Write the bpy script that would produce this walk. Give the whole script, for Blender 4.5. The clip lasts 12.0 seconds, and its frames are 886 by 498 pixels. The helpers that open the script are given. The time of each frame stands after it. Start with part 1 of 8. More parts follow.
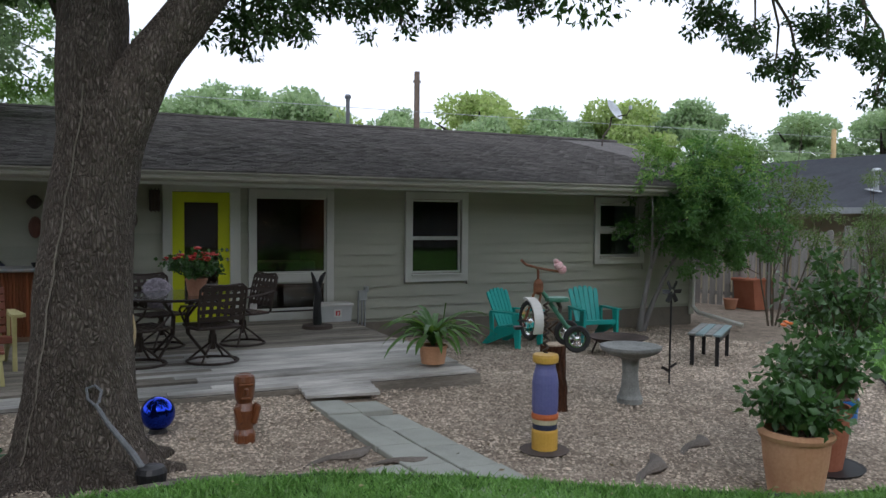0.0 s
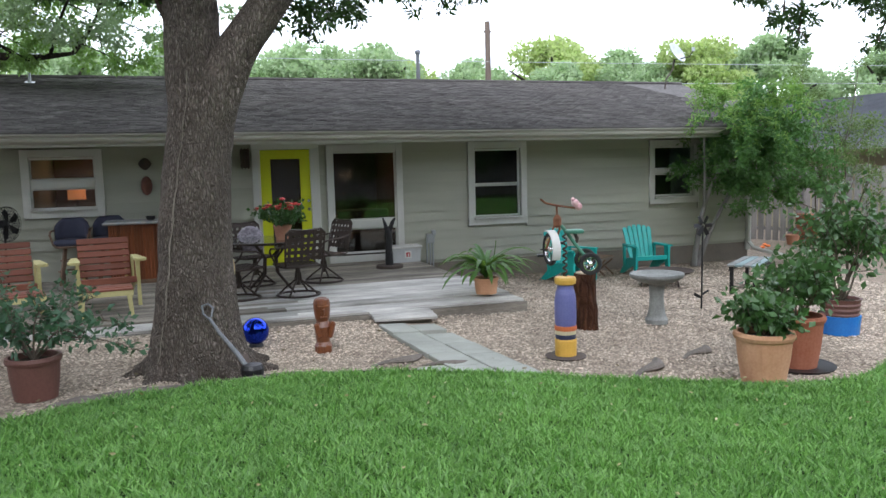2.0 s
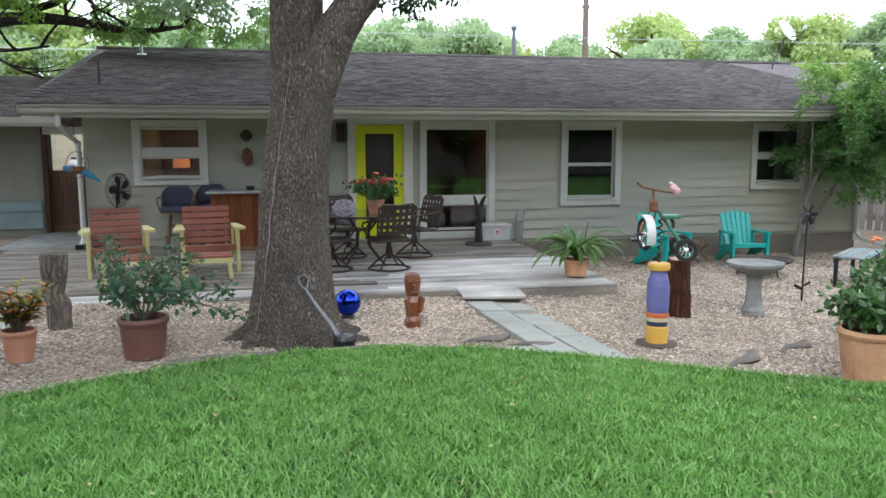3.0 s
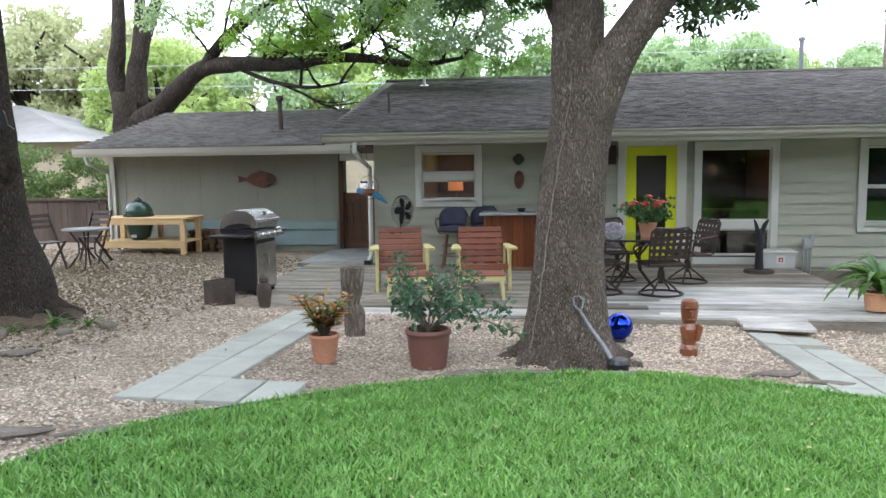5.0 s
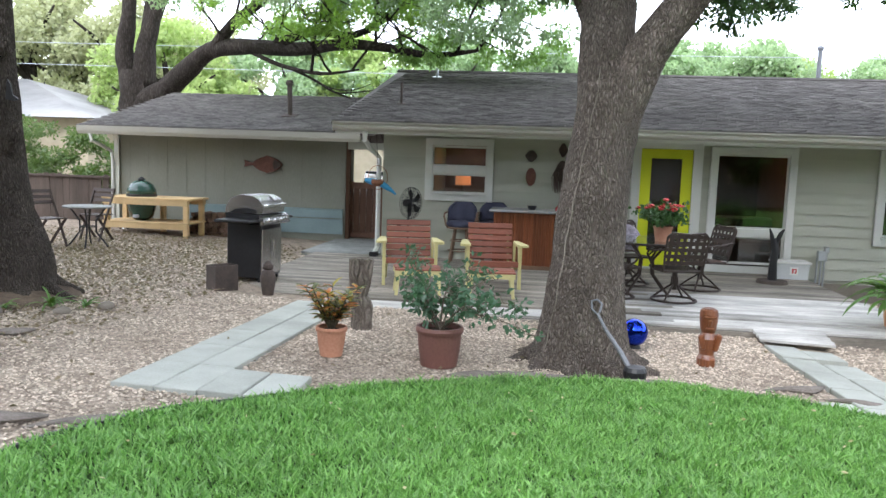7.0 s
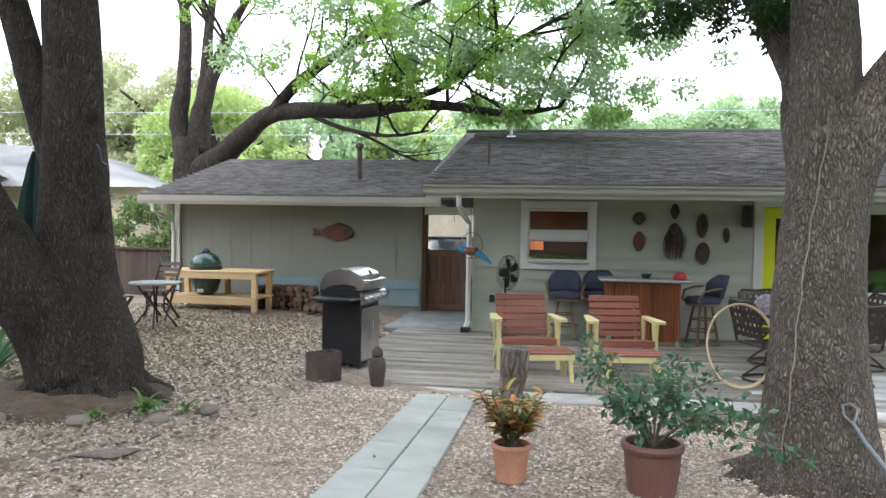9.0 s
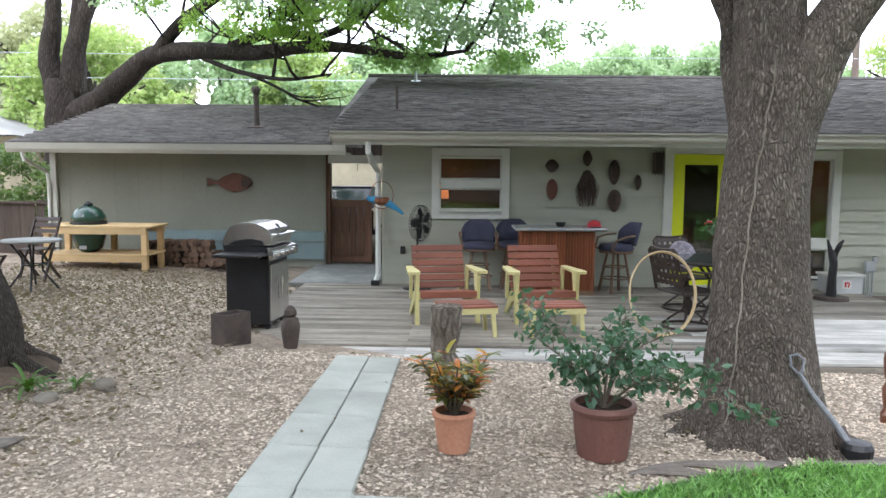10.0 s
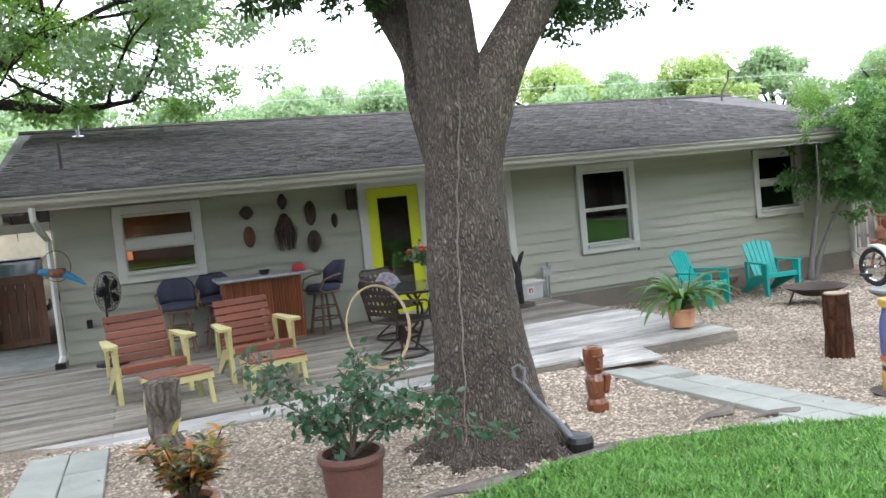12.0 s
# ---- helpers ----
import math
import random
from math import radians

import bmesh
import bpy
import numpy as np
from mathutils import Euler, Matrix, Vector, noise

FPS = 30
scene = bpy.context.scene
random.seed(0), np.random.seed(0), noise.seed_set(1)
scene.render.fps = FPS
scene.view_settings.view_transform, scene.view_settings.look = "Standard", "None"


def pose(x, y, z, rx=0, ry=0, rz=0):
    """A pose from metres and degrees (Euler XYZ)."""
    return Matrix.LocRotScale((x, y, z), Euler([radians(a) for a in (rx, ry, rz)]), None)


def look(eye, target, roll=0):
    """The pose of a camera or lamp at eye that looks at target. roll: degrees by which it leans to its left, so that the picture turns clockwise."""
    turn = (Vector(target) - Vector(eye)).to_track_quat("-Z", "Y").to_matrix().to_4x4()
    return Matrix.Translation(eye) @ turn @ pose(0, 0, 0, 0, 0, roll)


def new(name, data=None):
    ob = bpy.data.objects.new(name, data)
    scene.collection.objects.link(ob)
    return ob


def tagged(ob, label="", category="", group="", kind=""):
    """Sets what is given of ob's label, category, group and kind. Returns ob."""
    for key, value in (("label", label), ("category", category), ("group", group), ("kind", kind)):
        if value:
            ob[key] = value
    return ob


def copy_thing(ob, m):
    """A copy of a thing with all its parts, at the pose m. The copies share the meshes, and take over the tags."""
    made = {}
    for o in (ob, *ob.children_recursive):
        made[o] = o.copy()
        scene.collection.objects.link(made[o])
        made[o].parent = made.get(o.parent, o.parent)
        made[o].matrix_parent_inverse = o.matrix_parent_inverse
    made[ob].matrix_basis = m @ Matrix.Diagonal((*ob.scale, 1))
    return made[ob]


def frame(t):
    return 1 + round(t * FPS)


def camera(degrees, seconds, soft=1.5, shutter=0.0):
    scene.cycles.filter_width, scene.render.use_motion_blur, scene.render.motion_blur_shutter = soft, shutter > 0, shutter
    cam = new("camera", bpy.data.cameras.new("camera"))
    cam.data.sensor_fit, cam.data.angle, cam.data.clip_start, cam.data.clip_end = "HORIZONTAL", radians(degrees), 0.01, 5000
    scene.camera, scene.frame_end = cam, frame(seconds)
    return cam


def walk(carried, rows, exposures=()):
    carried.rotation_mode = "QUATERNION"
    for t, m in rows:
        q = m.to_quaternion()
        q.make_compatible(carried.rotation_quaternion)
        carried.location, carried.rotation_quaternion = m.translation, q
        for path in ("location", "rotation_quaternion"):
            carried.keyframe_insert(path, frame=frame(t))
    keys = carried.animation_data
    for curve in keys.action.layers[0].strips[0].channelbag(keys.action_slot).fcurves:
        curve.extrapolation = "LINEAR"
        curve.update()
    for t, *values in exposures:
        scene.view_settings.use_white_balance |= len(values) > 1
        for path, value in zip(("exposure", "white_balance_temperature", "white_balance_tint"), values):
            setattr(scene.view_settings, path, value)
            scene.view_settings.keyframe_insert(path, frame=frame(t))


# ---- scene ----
cam = camera(59.3, 12.0)
METRES, EYE, TILT, LEAN, TURN = 4.7, 1.5, 0.0, 0.0, -25.9
EXPOSURES = [(t_, e_, 6080, 14) for t_, e_ in ((0, -0.95), (0.5, -0.63), (1.0, -0.25), (1.5, -0.08), (2.0, 0.0), (2.5, 0.12), (4.5, 0.55), (5.5, 0.58), (6.5, 0.68), (7.5, 0.68), (9.5, 0.62), (10.0, 0.7), (10.5, 0.8), (11.0, 0.8), (11.5, 0.72), (12, 0.65))]
PATH = [
    (0, (-0.473, 0.735, 1.805), (0.367, 2.548, 1.725), 0.5),
    (0.5, (-0.472, 0.34, 1.796), (0.337, 2.162, 1.629), -0.8),
    (1, (-0.391, -0.015, 1.833), (0.323, 1.841, 1.623), -0.4),
    (1.5, (-0.448, -0.351, 1.817), (0.27, 1.51, 1.664), -0.8),
    (2, (-0.577, -0.511, 1.811), (0.057, 1.375, 1.6), -1.5),
    (2.5, (-0.581, -0.535, 1.822), (-0.068, 1.379, 1.554), -0.3),
    (2.7, (-0.596, -0.52, 1.839), (-0.12, 1.403, 1.568), -0.1),
    (4.3, (-0.706, -0.55, 1.832), (-0.686, 1.436, 1.597), -0.6),
    (4.5, (-0.723, -0.557, 1.835), (-0.783, 1.43, 1.611), -0.5),
    (5, (-0.75, -0.549, 1.833), (-0.99, 1.426, 1.627), -0.7),
    (5.5, (-0.765, -0.539, 1.826), (-1.145, 1.414, 1.624), -0.6),
    (6, (-0.767, -0.566, 1.824), (-1.097, 1.395, 1.609), 0.5),
    (6.5, (-0.817, -0.551, 1.816), (-1.066, 1.418, 1.567), 1.8),
    (7, (-0.903, -0.333, 1.81), (-1.141, 1.64, 1.59), 2.0),
    (7.5, (-1.132, -0.059, 1.82), (-1.339, 1.922, 1.64), 2.2),
    (7.7, (-1.283, 0.049, 1.8), (-1.523, 2.028, 1.633), 2.0),
    (9.3, (-2.31, 0.88, 1.852), (-2.619, 2.855, 1.794), 0.9),
    (9.5, (-2.397, 0.98, 1.828), (-2.673, 2.959, 1.748), 1.3),
    (10, (-2.423, 1.177, 1.838), (-2.459, 3.168, 1.646), 0.5),
    (10.5, (-2.453, 1.328, 1.845), (-2.147, 3.297, 1.669), -1.2),
    (11, (-2.504, 1.393, 1.854), (-1.98, 3.316, 1.686), -3.6),
    (11.5, (-2.552, 1.403, 1.859), (-1.942, 3.302, 1.719), -5.4),
    (12, (-2.54, 1.371, 1.872), (-1.812, 3.23, 1.748), -5.7),
]
walk(cam, [(t, look(eye, target, roll)) for t, eye, target, roll in PATH], EXPOSURES)

# ---- world ----
world = bpy.data.worlds.new("world")
scene.world = world
world.use_nodes = True
wn, wl = world.node_tree.nodes, world.node_tree.links
wn.clear()
w_out = wn.new("ShaderNodeOutputWorld")
w_bg = wn.new("ShaderNodeBackground")
w_sky = wn.new("ShaderNodeTexSky")
w_sky.sky_type = "NISHITA"
w_sky.sun_disc = False
w_sky.sun_elevation = radians(38)
w_sky.sun_rotation = radians(200)
w_mix = wn.new("ShaderNodeMixRGB")
w_mix.inputs["Fac"].default_value = 0.8
w_mix.inputs["Color2"].default_value = (19.0, 19.8, 21.0, 1)
wl.new(w_sky.outputs[0], w_mix.inputs["Color1"])
wl.new(w_mix.outputs[0], w_bg.inputs["Color"])
w_bg.inputs["Strength"].default_value = 0.15
wl.new(w_bg.outputs[0], w_out.inputs[0])

sun_data = bpy.data.lights.new("sun", "SUN")
sun_data.energy = 1.0
sun_data.angle = radians(14)
sun_data.color = (1.0, 0.96, 0.9)
sun = new("sun", sun_data)
sun.matrix_world = look((0, 0, 20), (0 + 3.4, 0 + 9.5, 20 - 8.0))

lamp_data = bpy.data.lights.new("kitchen_lamp_light", "POINT")
lamp_data.energy = 7
lamp_data.color = (1.0, 0.55, 0.25)
lamp_data.shadow_soft_size = 0.12
kitchen_light = new("kitchen_lamp_light", lamp_data)
kitchen_light.location = (-2.5, 19.0, 1.85)
lamp_data = bpy.data.lights.new("living_room_lamp_light", "POINT")
lamp_data.energy = 7
lamp_data.color = (1.0, 0.55, 0.28)
lamp_data.shadow_soft_size = 0.12
living_light = new("living_room_lamp_light", lamp_data)
living_light.location = (2.6, 14.9, 1.7)

# ---- helpers of this place ----


def slope(x, y):
    """Height of the natural ground."""
    xx = min(max(x, -12.0), 6.5)
    yy = min(max(y, -4.0), 11.0)
    heap = 0.045 * math.exp(-((y - 8.05) / 0.7) ** 2) * min(max((x + 0.5) / 2, 0), 1) * min(max(4.9 - x, 0), 1)
    return 0.165 - 0.035 * (xx - 0.6) - 0.04 * (yy - 6.44) + heap


def rnd(a, b):
    return random.uniform(a, b)


def mesh_of(bm, name, material):
    me = bpy.data.meshes.new(name)
    bm.to_mesh(me)
    bm.free()
    if material is not None:
        me.materials.append(material)
    return me


def part(name, bm, material, parent=None, label="", smooth=False):
    me = mesh_of(bm, name, material)
    if smooth:
        me.shade_smooth()
    ob = new(name, me)
    if parent is not None:
        ob.parent = parent
    return tagged(ob, label) if label else ob


def thing(name, label, category, x, y, z=None, turn=0.0, group="", size=1.0):
    ob = new(name)
    ob.empty_display_size = 0.2
    ob.location = (x, y, slope(x, y) if z is None else z)
    ob.rotation_euler = (0, 0, radians(turn))
    ob.scale = (size, size, size)
    return tagged(ob, label, category, group)


def raw(name, verts, faces, material, parent=None, label="", smooth=False):
    me = bpy.data.meshes.new(name)
    me.from_pydata(verts, [], faces)
    me.update()
    if material is not None:
        me.materials.append(material)
    if smooth:
        me.shade_smooth()
    ob = new(name, me)
    if parent is not None:
        ob.parent = parent
    return tagged(ob, label) if label else ob


def box(bm, c, s, rot=(0, 0, 0), bevel=0.0):
    """A block with centre c and size s, turned by rot degrees."""
    m = Matrix.LocRotScale(c, Euler([radians(a) for a in rot]), s)
    r = bmesh.ops.create_cube(bm, size=1.0, matrix=m)
    if bevel > 0:
        edges = {e for v in r["verts"] for e in v.link_edges}
        bmesh.ops.bevel(bm, geom=list(edges), offset=bevel, segments=1, affect="EDGES", profile=0.5)
    return bm


def blocks(*items, bevel=0.0):
    bm = bmesh.new()
    for it in items:
        box(bm, *it, bevel=bevel)
    return bm


def tube(bm, pts, radii, seg=8, closed=False, caps=True):
    """A round bar through pts; radii is one number or one a point."""
    pts = [Vector(p) for p in pts]
    n = len(pts)
    if not hasattr(radii, "__len__"):
        radii = [radii] * n
    rings = []
    up = None
    for i, p in enumerate(pts):
        if closed:
            d = pts[(i + 1) % n] - pts[i - 1]
        else:
            d = pts[min(i + 1, n - 1)] - pts[max(i - 1, 0)]
        d.normalize()
        if up is None:
            up = Vector((0, 0, 1)) if abs(d.z) < 0.9 else Vector((1, 0, 0))
        a = d.cross(up)
        if a.length < 1e-4:
            a = d.cross(Vector((0.3, 1, 0.2)))
        a.normalize()
        b = a.cross(d)
        up = b
        rings.append([bm.verts.new(p + (a * math.cos(2 * math.pi * k / seg) + b * math.sin(2 * math.pi * k / seg)) * radii[i]) for k in range(seg)])
    last = n if closed else n - 1
    for i in range(last):
        r0, r1 = rings[i], rings[(i + 1) % n]
        for k in range(seg):
            bm.faces.new((r0[k], r0[(k + 1) % seg], r1[(k + 1) % seg], r1[k]))
    if caps and not closed:
        bm.faces.new(rings[0][::-1])
        bm.faces.new(rings[-1])
    return bm


def lathe(bm, prof, seg=24, c=(0, 0, 0), close=False):
    """Turns a profile of (radius, height) about the upright axis through c."""
    rings = []
    for r, z in prof:
        rings.append([bm.verts.new((c[0] + r * math.cos(2 * math.pi * k / seg), c[1] + r * math.sin(2 * math.pi * k / seg), c[2] + z)) for k in range(seg)])
    n = len(rings)
    for i in range(n if close else n - 1):
        r0, r1 = rings[i], rings[(i + 1) % n]
        for k in range(seg):
            bm.faces.new((r0[k], r0[(k + 1) % seg], r1[(k + 1) % seg], r1[k]))
    if not close:
        if prof[0][0] > 0.001:
            bm.faces.new(rings[0][::-1])
        if prof[-1][0] > 0.001:
            bm.faces.new(rings[-1])
    return bm


def prism(bm, outline, axis, lo, hi):
    """Extrudes a flat outline of two coordinates along x, y or z."""
    def at(u, v, w):
        return {"x": (w, u, v), "y": (u, w, v), "z": (u, v, w)}[axis]
    a = [bm.verts.new(at(u, v, lo)) for u, v in outline]
    b = [bm.verts.new(at(u, v, hi)) for u, v in outline]
    bm.faces.new(a)
    bm.faces.new(b[::-1])
    for i in range(len(a)):
        j = (i + 1) % len(a)
        bm.faces.new((a[j], a[i], b[i], b[j]))
    bmesh.ops.recalc_face_normals(bm, faces=bm.faces)
    return bm


# ---- materials ----


def material(name, low, high, rough=0.7, metal=0.0, scale=6.0, fine=60.0, bump=0.2, stretch=(1, 1, 1), stain=0.25, each=0.0, coat=0.0, depth=0.01, spec=0.5):
    """A surface of two tones, with coarse stains, fine grain and relief; each: how much alike pieces differ."""
    m = bpy.data.materials.new(name)
    m.use_nodes = True
    n, l = m.node_tree.nodes, m.node_tree.links
    b = n["Principled BSDF"]
    b.inputs["Roughness"].default_value = rough
    b.inputs["Metallic"].default_value = metal
    b.inputs["Coat Weight"].default_value = coat
    b.inputs["Specular IOR Level"].default_value = spec
    tc = n.new("ShaderNodeTexCoord")
    mp = n.new("ShaderNodeMapping")
    mp.inputs["Scale"].default_value = stretch
    where = tc.outputs["Object"]
    if each > 0:
        own = n.new("ShaderNodeObjectInfo")
        far_off = n.new("ShaderNodeMath")
        far_off.operation = "MULTIPLY"
        far_off.inputs[1].default_value = 53.0
        shift = n.new("ShaderNodeVectorMath")
        shift.operation = "ADD"
        l.new(own.outputs["Random"], far_off.inputs[0])
        l.new(where, shift.inputs[0])
        l.new(far_off.outputs[0], shift.inputs[1])
        where = shift.outputs[0]
    l.new(where, mp.inputs["Vector"])
    n1 = n.new("ShaderNodeTexNoise")
    n1.inputs["Scale"].default_value = scale
    n1.inputs["Detail"].default_value = 5
    n2 = n.new("ShaderNodeTexNoise")
    n2.inputs["Scale"].default_value = fine
    n2.inputs["Detail"].default_value = 4
    l.new(mp.outputs[0], n1.inputs["Vector"])
    l.new(mp.outputs[0], n2.inputs["Vector"])
    ramp = n.new("ShaderNodeValToRGB")
    ramp.color_ramp.elements[0].position = 0.3
    ramp.color_ramp.elements[1].position = 0.7
    ramp.color_ramp.elements[0].color = (*low, 1)
    ramp.color_ramp.elements[1].color = (*high, 1)
    add = n.new("ShaderNodeMath")
    add.operation = "ADD"
    mul = n.new("ShaderNodeMath")
    mul.operation = "MULTIPLY"
    mul.inputs[1].default_value = 0.5
    l.new(n1.outputs[0], add.inputs[0])
    l.new(n2.outputs[0], add.inputs[1])
    l.new(add.outputs[0], mul.inputs[0])
    l.new(mul.outputs[0], ramp.inputs[0])
    # broad stains
    n3 = n.new("ShaderNodeTexNoise")
    n3.inputs["Scale"].default_value = max(scale * 0.18, 0.4)
    n3.inputs["Detail"].default_value = 6
    l.new(where, n3.inputs["Vector"])
    hsv = n.new("ShaderNodeHueSaturation")
    mr = n.new("ShaderNodeMapRange")
    mr.inputs["From Min"].default_value = 0.3
    mr.inputs["From Max"].default_value = 0.7
    mr.inputs["To Min"].default_value = 1 - stain
    mr.inputs["To Max"].default_value = 1 + stain * 0.6
    l.new(n3.outputs[0], mr.inputs["Value"])
    last = mr.outputs[0]
    if each > 0:
        info = n.new("ShaderNodeObjectInfo")
        geo = n.new("ShaderNodeNewGeometry")
        s = n.new("ShaderNodeMath")
        s.operation = "ADD"
        l.new(info.outputs["Random"], s.inputs[0])
        l.new(geo.outputs["Random Per Island"], s.inputs[1])
        f = n.new("ShaderNodeMath")
        f.operation = "FRACT"
        l.new(s.outputs[0], f.inputs[0])
        r2 = n.new("ShaderNodeMapRange")
        r2.inputs["To Min"].default_value = 1 - each
        r2.inputs["To Max"].default_value = 1 + each
        l.new(f.outputs[0], r2.inputs["Value"])
        m2 = n.new("ShaderNodeMath")
        m2.operation = "MULTIPLY"
        l.new(r2.outputs[0], m2.inputs[0])
        l.new(last, m2.inputs[1])
        last = m2.outputs[0]
    l.new(last, hsv.inputs["Value"])
    l.new(ramp.outputs[0], hsv.inputs["Color"])
    l.new(hsv.outputs[0], b.inputs["Base Color"])
    if bump > 0:
        bp = n.new("ShaderNodeBump")
        bp.inputs["Strength"].default_value = bump
        bp.inputs["Distance"].default_value = depth
        l.new(mul.outputs[0], bp.inputs["Height"])
        l.new(bp.outputs[0], b.inputs["Normal"])
    return m


def leaf_material(name, low, high, rough=0.45, through_light=0.35, glow=(0.3, 0.5, 0.05)):
    m = bpy.data.materials.new(name)
    m.use_nodes = True
    n, l = m.node_tree.nodes, m.node_tree.links
    b = n["Principled BSDF"]
    b.inputs["Roughness"].default_value = rough
    geo = n.new("ShaderNodeNewGeometry")
    ramp = n.new("ShaderNodeValToRGB")
    ramp.color_ramp.elements[0].color = (*low, 1)
    ramp.color_ramp.elements[1].color = (*high, 1)
    tc = n.new("ShaderNodeTexCoord")
    nz = n.new("ShaderNodeTexNoise")
    nz.inputs["Scale"].default_value = 0.9
    l.new(tc.outputs["Object"], nz.inputs["Vector"])
    a = n.new("ShaderNodeMath")
    a.operation = "MULTIPLY_ADD"
    a.inputs[1].default_value = 0.6
    l.new(geo.outputs["Random Per Island"], a.inputs[0])
    s = n.new("ShaderNodeMath")
    s.operation = "MULTIPLY"
    s.inputs[1].default_value = 0.5
    l.new(nz.outputs[0], s.inputs[0])
    l.new(s.outputs[0], a.inputs[2])
    l.new(a.outputs[0], ramp.inputs[0])
    l.new(ramp.outputs[0], b.inputs["Base Color"])
    tr = n.new("ShaderNodeBsdfTranslucent")
    tint = n.new("ShaderNodeMixRGB")
    tint.blend_type = "MIX"
    tint.inputs["Fac"].default_value = 0.6
    tint.inputs["Color2"].default_value = (*glow, 1)
    l.new(ramp.outputs[0], tint.inputs["Color1"])
    l.new(tint.outputs[0], tr.inputs["Color"])
    mx = n.new("ShaderNodeMixShader")
    mx.inputs[0].default_value = through_light
    l.new(b.outputs[0], mx.inputs[1])
    l.new(tr.outputs[0], mx.inputs[2])
    l.new(mx.outputs[0], n["Material Output"].inputs["Surface"])
    return m


def bark_material(name, low, high, ridge=9.0):
    m = material(name, low, high, rough=0.92, scale=3.0, fine=45, bump=0.5, depth=0.015, stain=0.3, spec=0.2)
    n, l = m.node_tree.nodes, m.node_tree.links
    b = n["Principled BSDF"]
    tc = n.new("ShaderNodeTexCoord")
    wob = n.new("ShaderNodeTexNoise")
    wob.inputs["Scale"].default_value = 7.0
    wob.inputs["Detail"].default_value = 4
    l.new(tc.outputs["Object"], wob.inputs["Vector"])
    mixv = n.new("ShaderNodeMixRGB")
    mixv.inputs["Fac"].default_value = 0.06
    l.new(tc.outputs["Object"], mixv.inputs["Color1"])
    l.new(wob.outputs["Color"], mixv.inputs["Color2"])
    mp = n.new("ShaderNodeMapping")
    mp.inputs["Scale"].default_value = (ridge * 4.5, ridge * 4.5, ridge * 0.95)
    l.new(mixv.outputs[0], mp.inputs["Vector"])
    vo = n.new("ShaderNodeTexVoronoi")
    vo.feature = "DISTANCE_TO_EDGE"
    vo.inputs["Scale"].default_value = 1.0
    l.new(mp.outputs[0], vo.inputs["Vector"])
    mr = n.new("ShaderNodeMapRange")
    mr.inputs["From Max"].default_value = 0.5
    l.new(vo.outputs["Distance"], mr.inputs["Value"])
    bp = n.new("ShaderNodeBump")
    bp.inputs["Strength"].default_value = 1.0
    bp.inputs["Distance"].default_value = 0.03
    l.new(mr.outputs[0], bp.inputs["Height"])
    old = b.inputs["Normal"].links[0].from_socket
    l.new(old, bp.inputs["Normal"])
    l.new(bp.outputs[0], b.inputs["Normal"])
    col = b.inputs["Base Color"].links[0].from_socket
    dark = n.new("ShaderNodeMixRGB")
    dark.blend_type = "MULTIPLY"
    dark.inputs["Fac"].default_value = 0.85
    ramp = n.new("ShaderNodeValToRGB")
    ramp.color_ramp.elements[0].color = (0.28, 0.25, 0.22, 1)
    ramp.color_ramp.elements[1].color = (1.08, 1.06, 1.04, 1)
    l.new(mr.outputs[0], ramp.inputs[0])
    l.new(col, dark.inputs["Color1"])
    l.new(ramp.outputs[0], dark.inputs["Color2"])
    cell = n.new("ShaderNodeTexVoronoi")
    cell.inputs["Scale"].default_value = 1.0
    l.new(mp.outputs[0], cell.inputs["Vector"])
    tone = n.new("ShaderNodeMapRange")
    tone.inputs["To Min"].default_value = 0.76
    tone.inputs["To Max"].default_value = 1.22
    l.new(cell.outputs["Color"], tone.inputs["Value"])
    plate = n.new("ShaderNodeHueSaturation")
    l.new(tone.outputs[0], plate.inputs["Value"])
    l.new(dark.outputs[0], plate.inputs["Color"])
    l.new(plate.outputs[0], b.inputs["Base Color"])
    return m


def glass_material(name, tint=(0.75, 0.8, 0.8)):
    m = bpy.data.materials.new(name)
    m.use_nodes = True
    n, l = m.node_tree.nodes, m.node_tree.links
    n.remove(n["Principled BSDF"])
    tr = n.new("ShaderNodeBsdfTransparent")
    tr.inputs[0].default_value = (*tint, 1)
    gl = n.new("ShaderNodeBsdfGlossy")
    gl.inputs["Roughness"].default_value = 0.02
    fr = n.new("ShaderNodeFresnel")
    fr.inputs[0].default_value = 1.52
    k = n.new("ShaderNodeMath")
    k.operation = "MULTIPLY"
    k.inputs[1].default_value = 2.0
    l.new(fr.outputs[0], k.inputs[0])
    mx = n.new("ShaderNodeMixShader")
    l.new(k.outputs[0], mx.inputs[0])
    l.new(tr.outputs[0], mx.inputs[1])
    l.new(gl.outputs[0], mx.inputs[2])
    l.new(mx.outputs[0], n["Material Output"].inputs["Surface"])
    return m


def glow_material(name, color, strength):
    m = material(name, color, color, bump=0, stain=0.05)
    b = m.node_tree.nodes["Principled BSDF"]
    b.inputs["Emission Color"].default_value = (*color, 1)
    b.inputs["Emission Strength"].default_value = strength
    return m


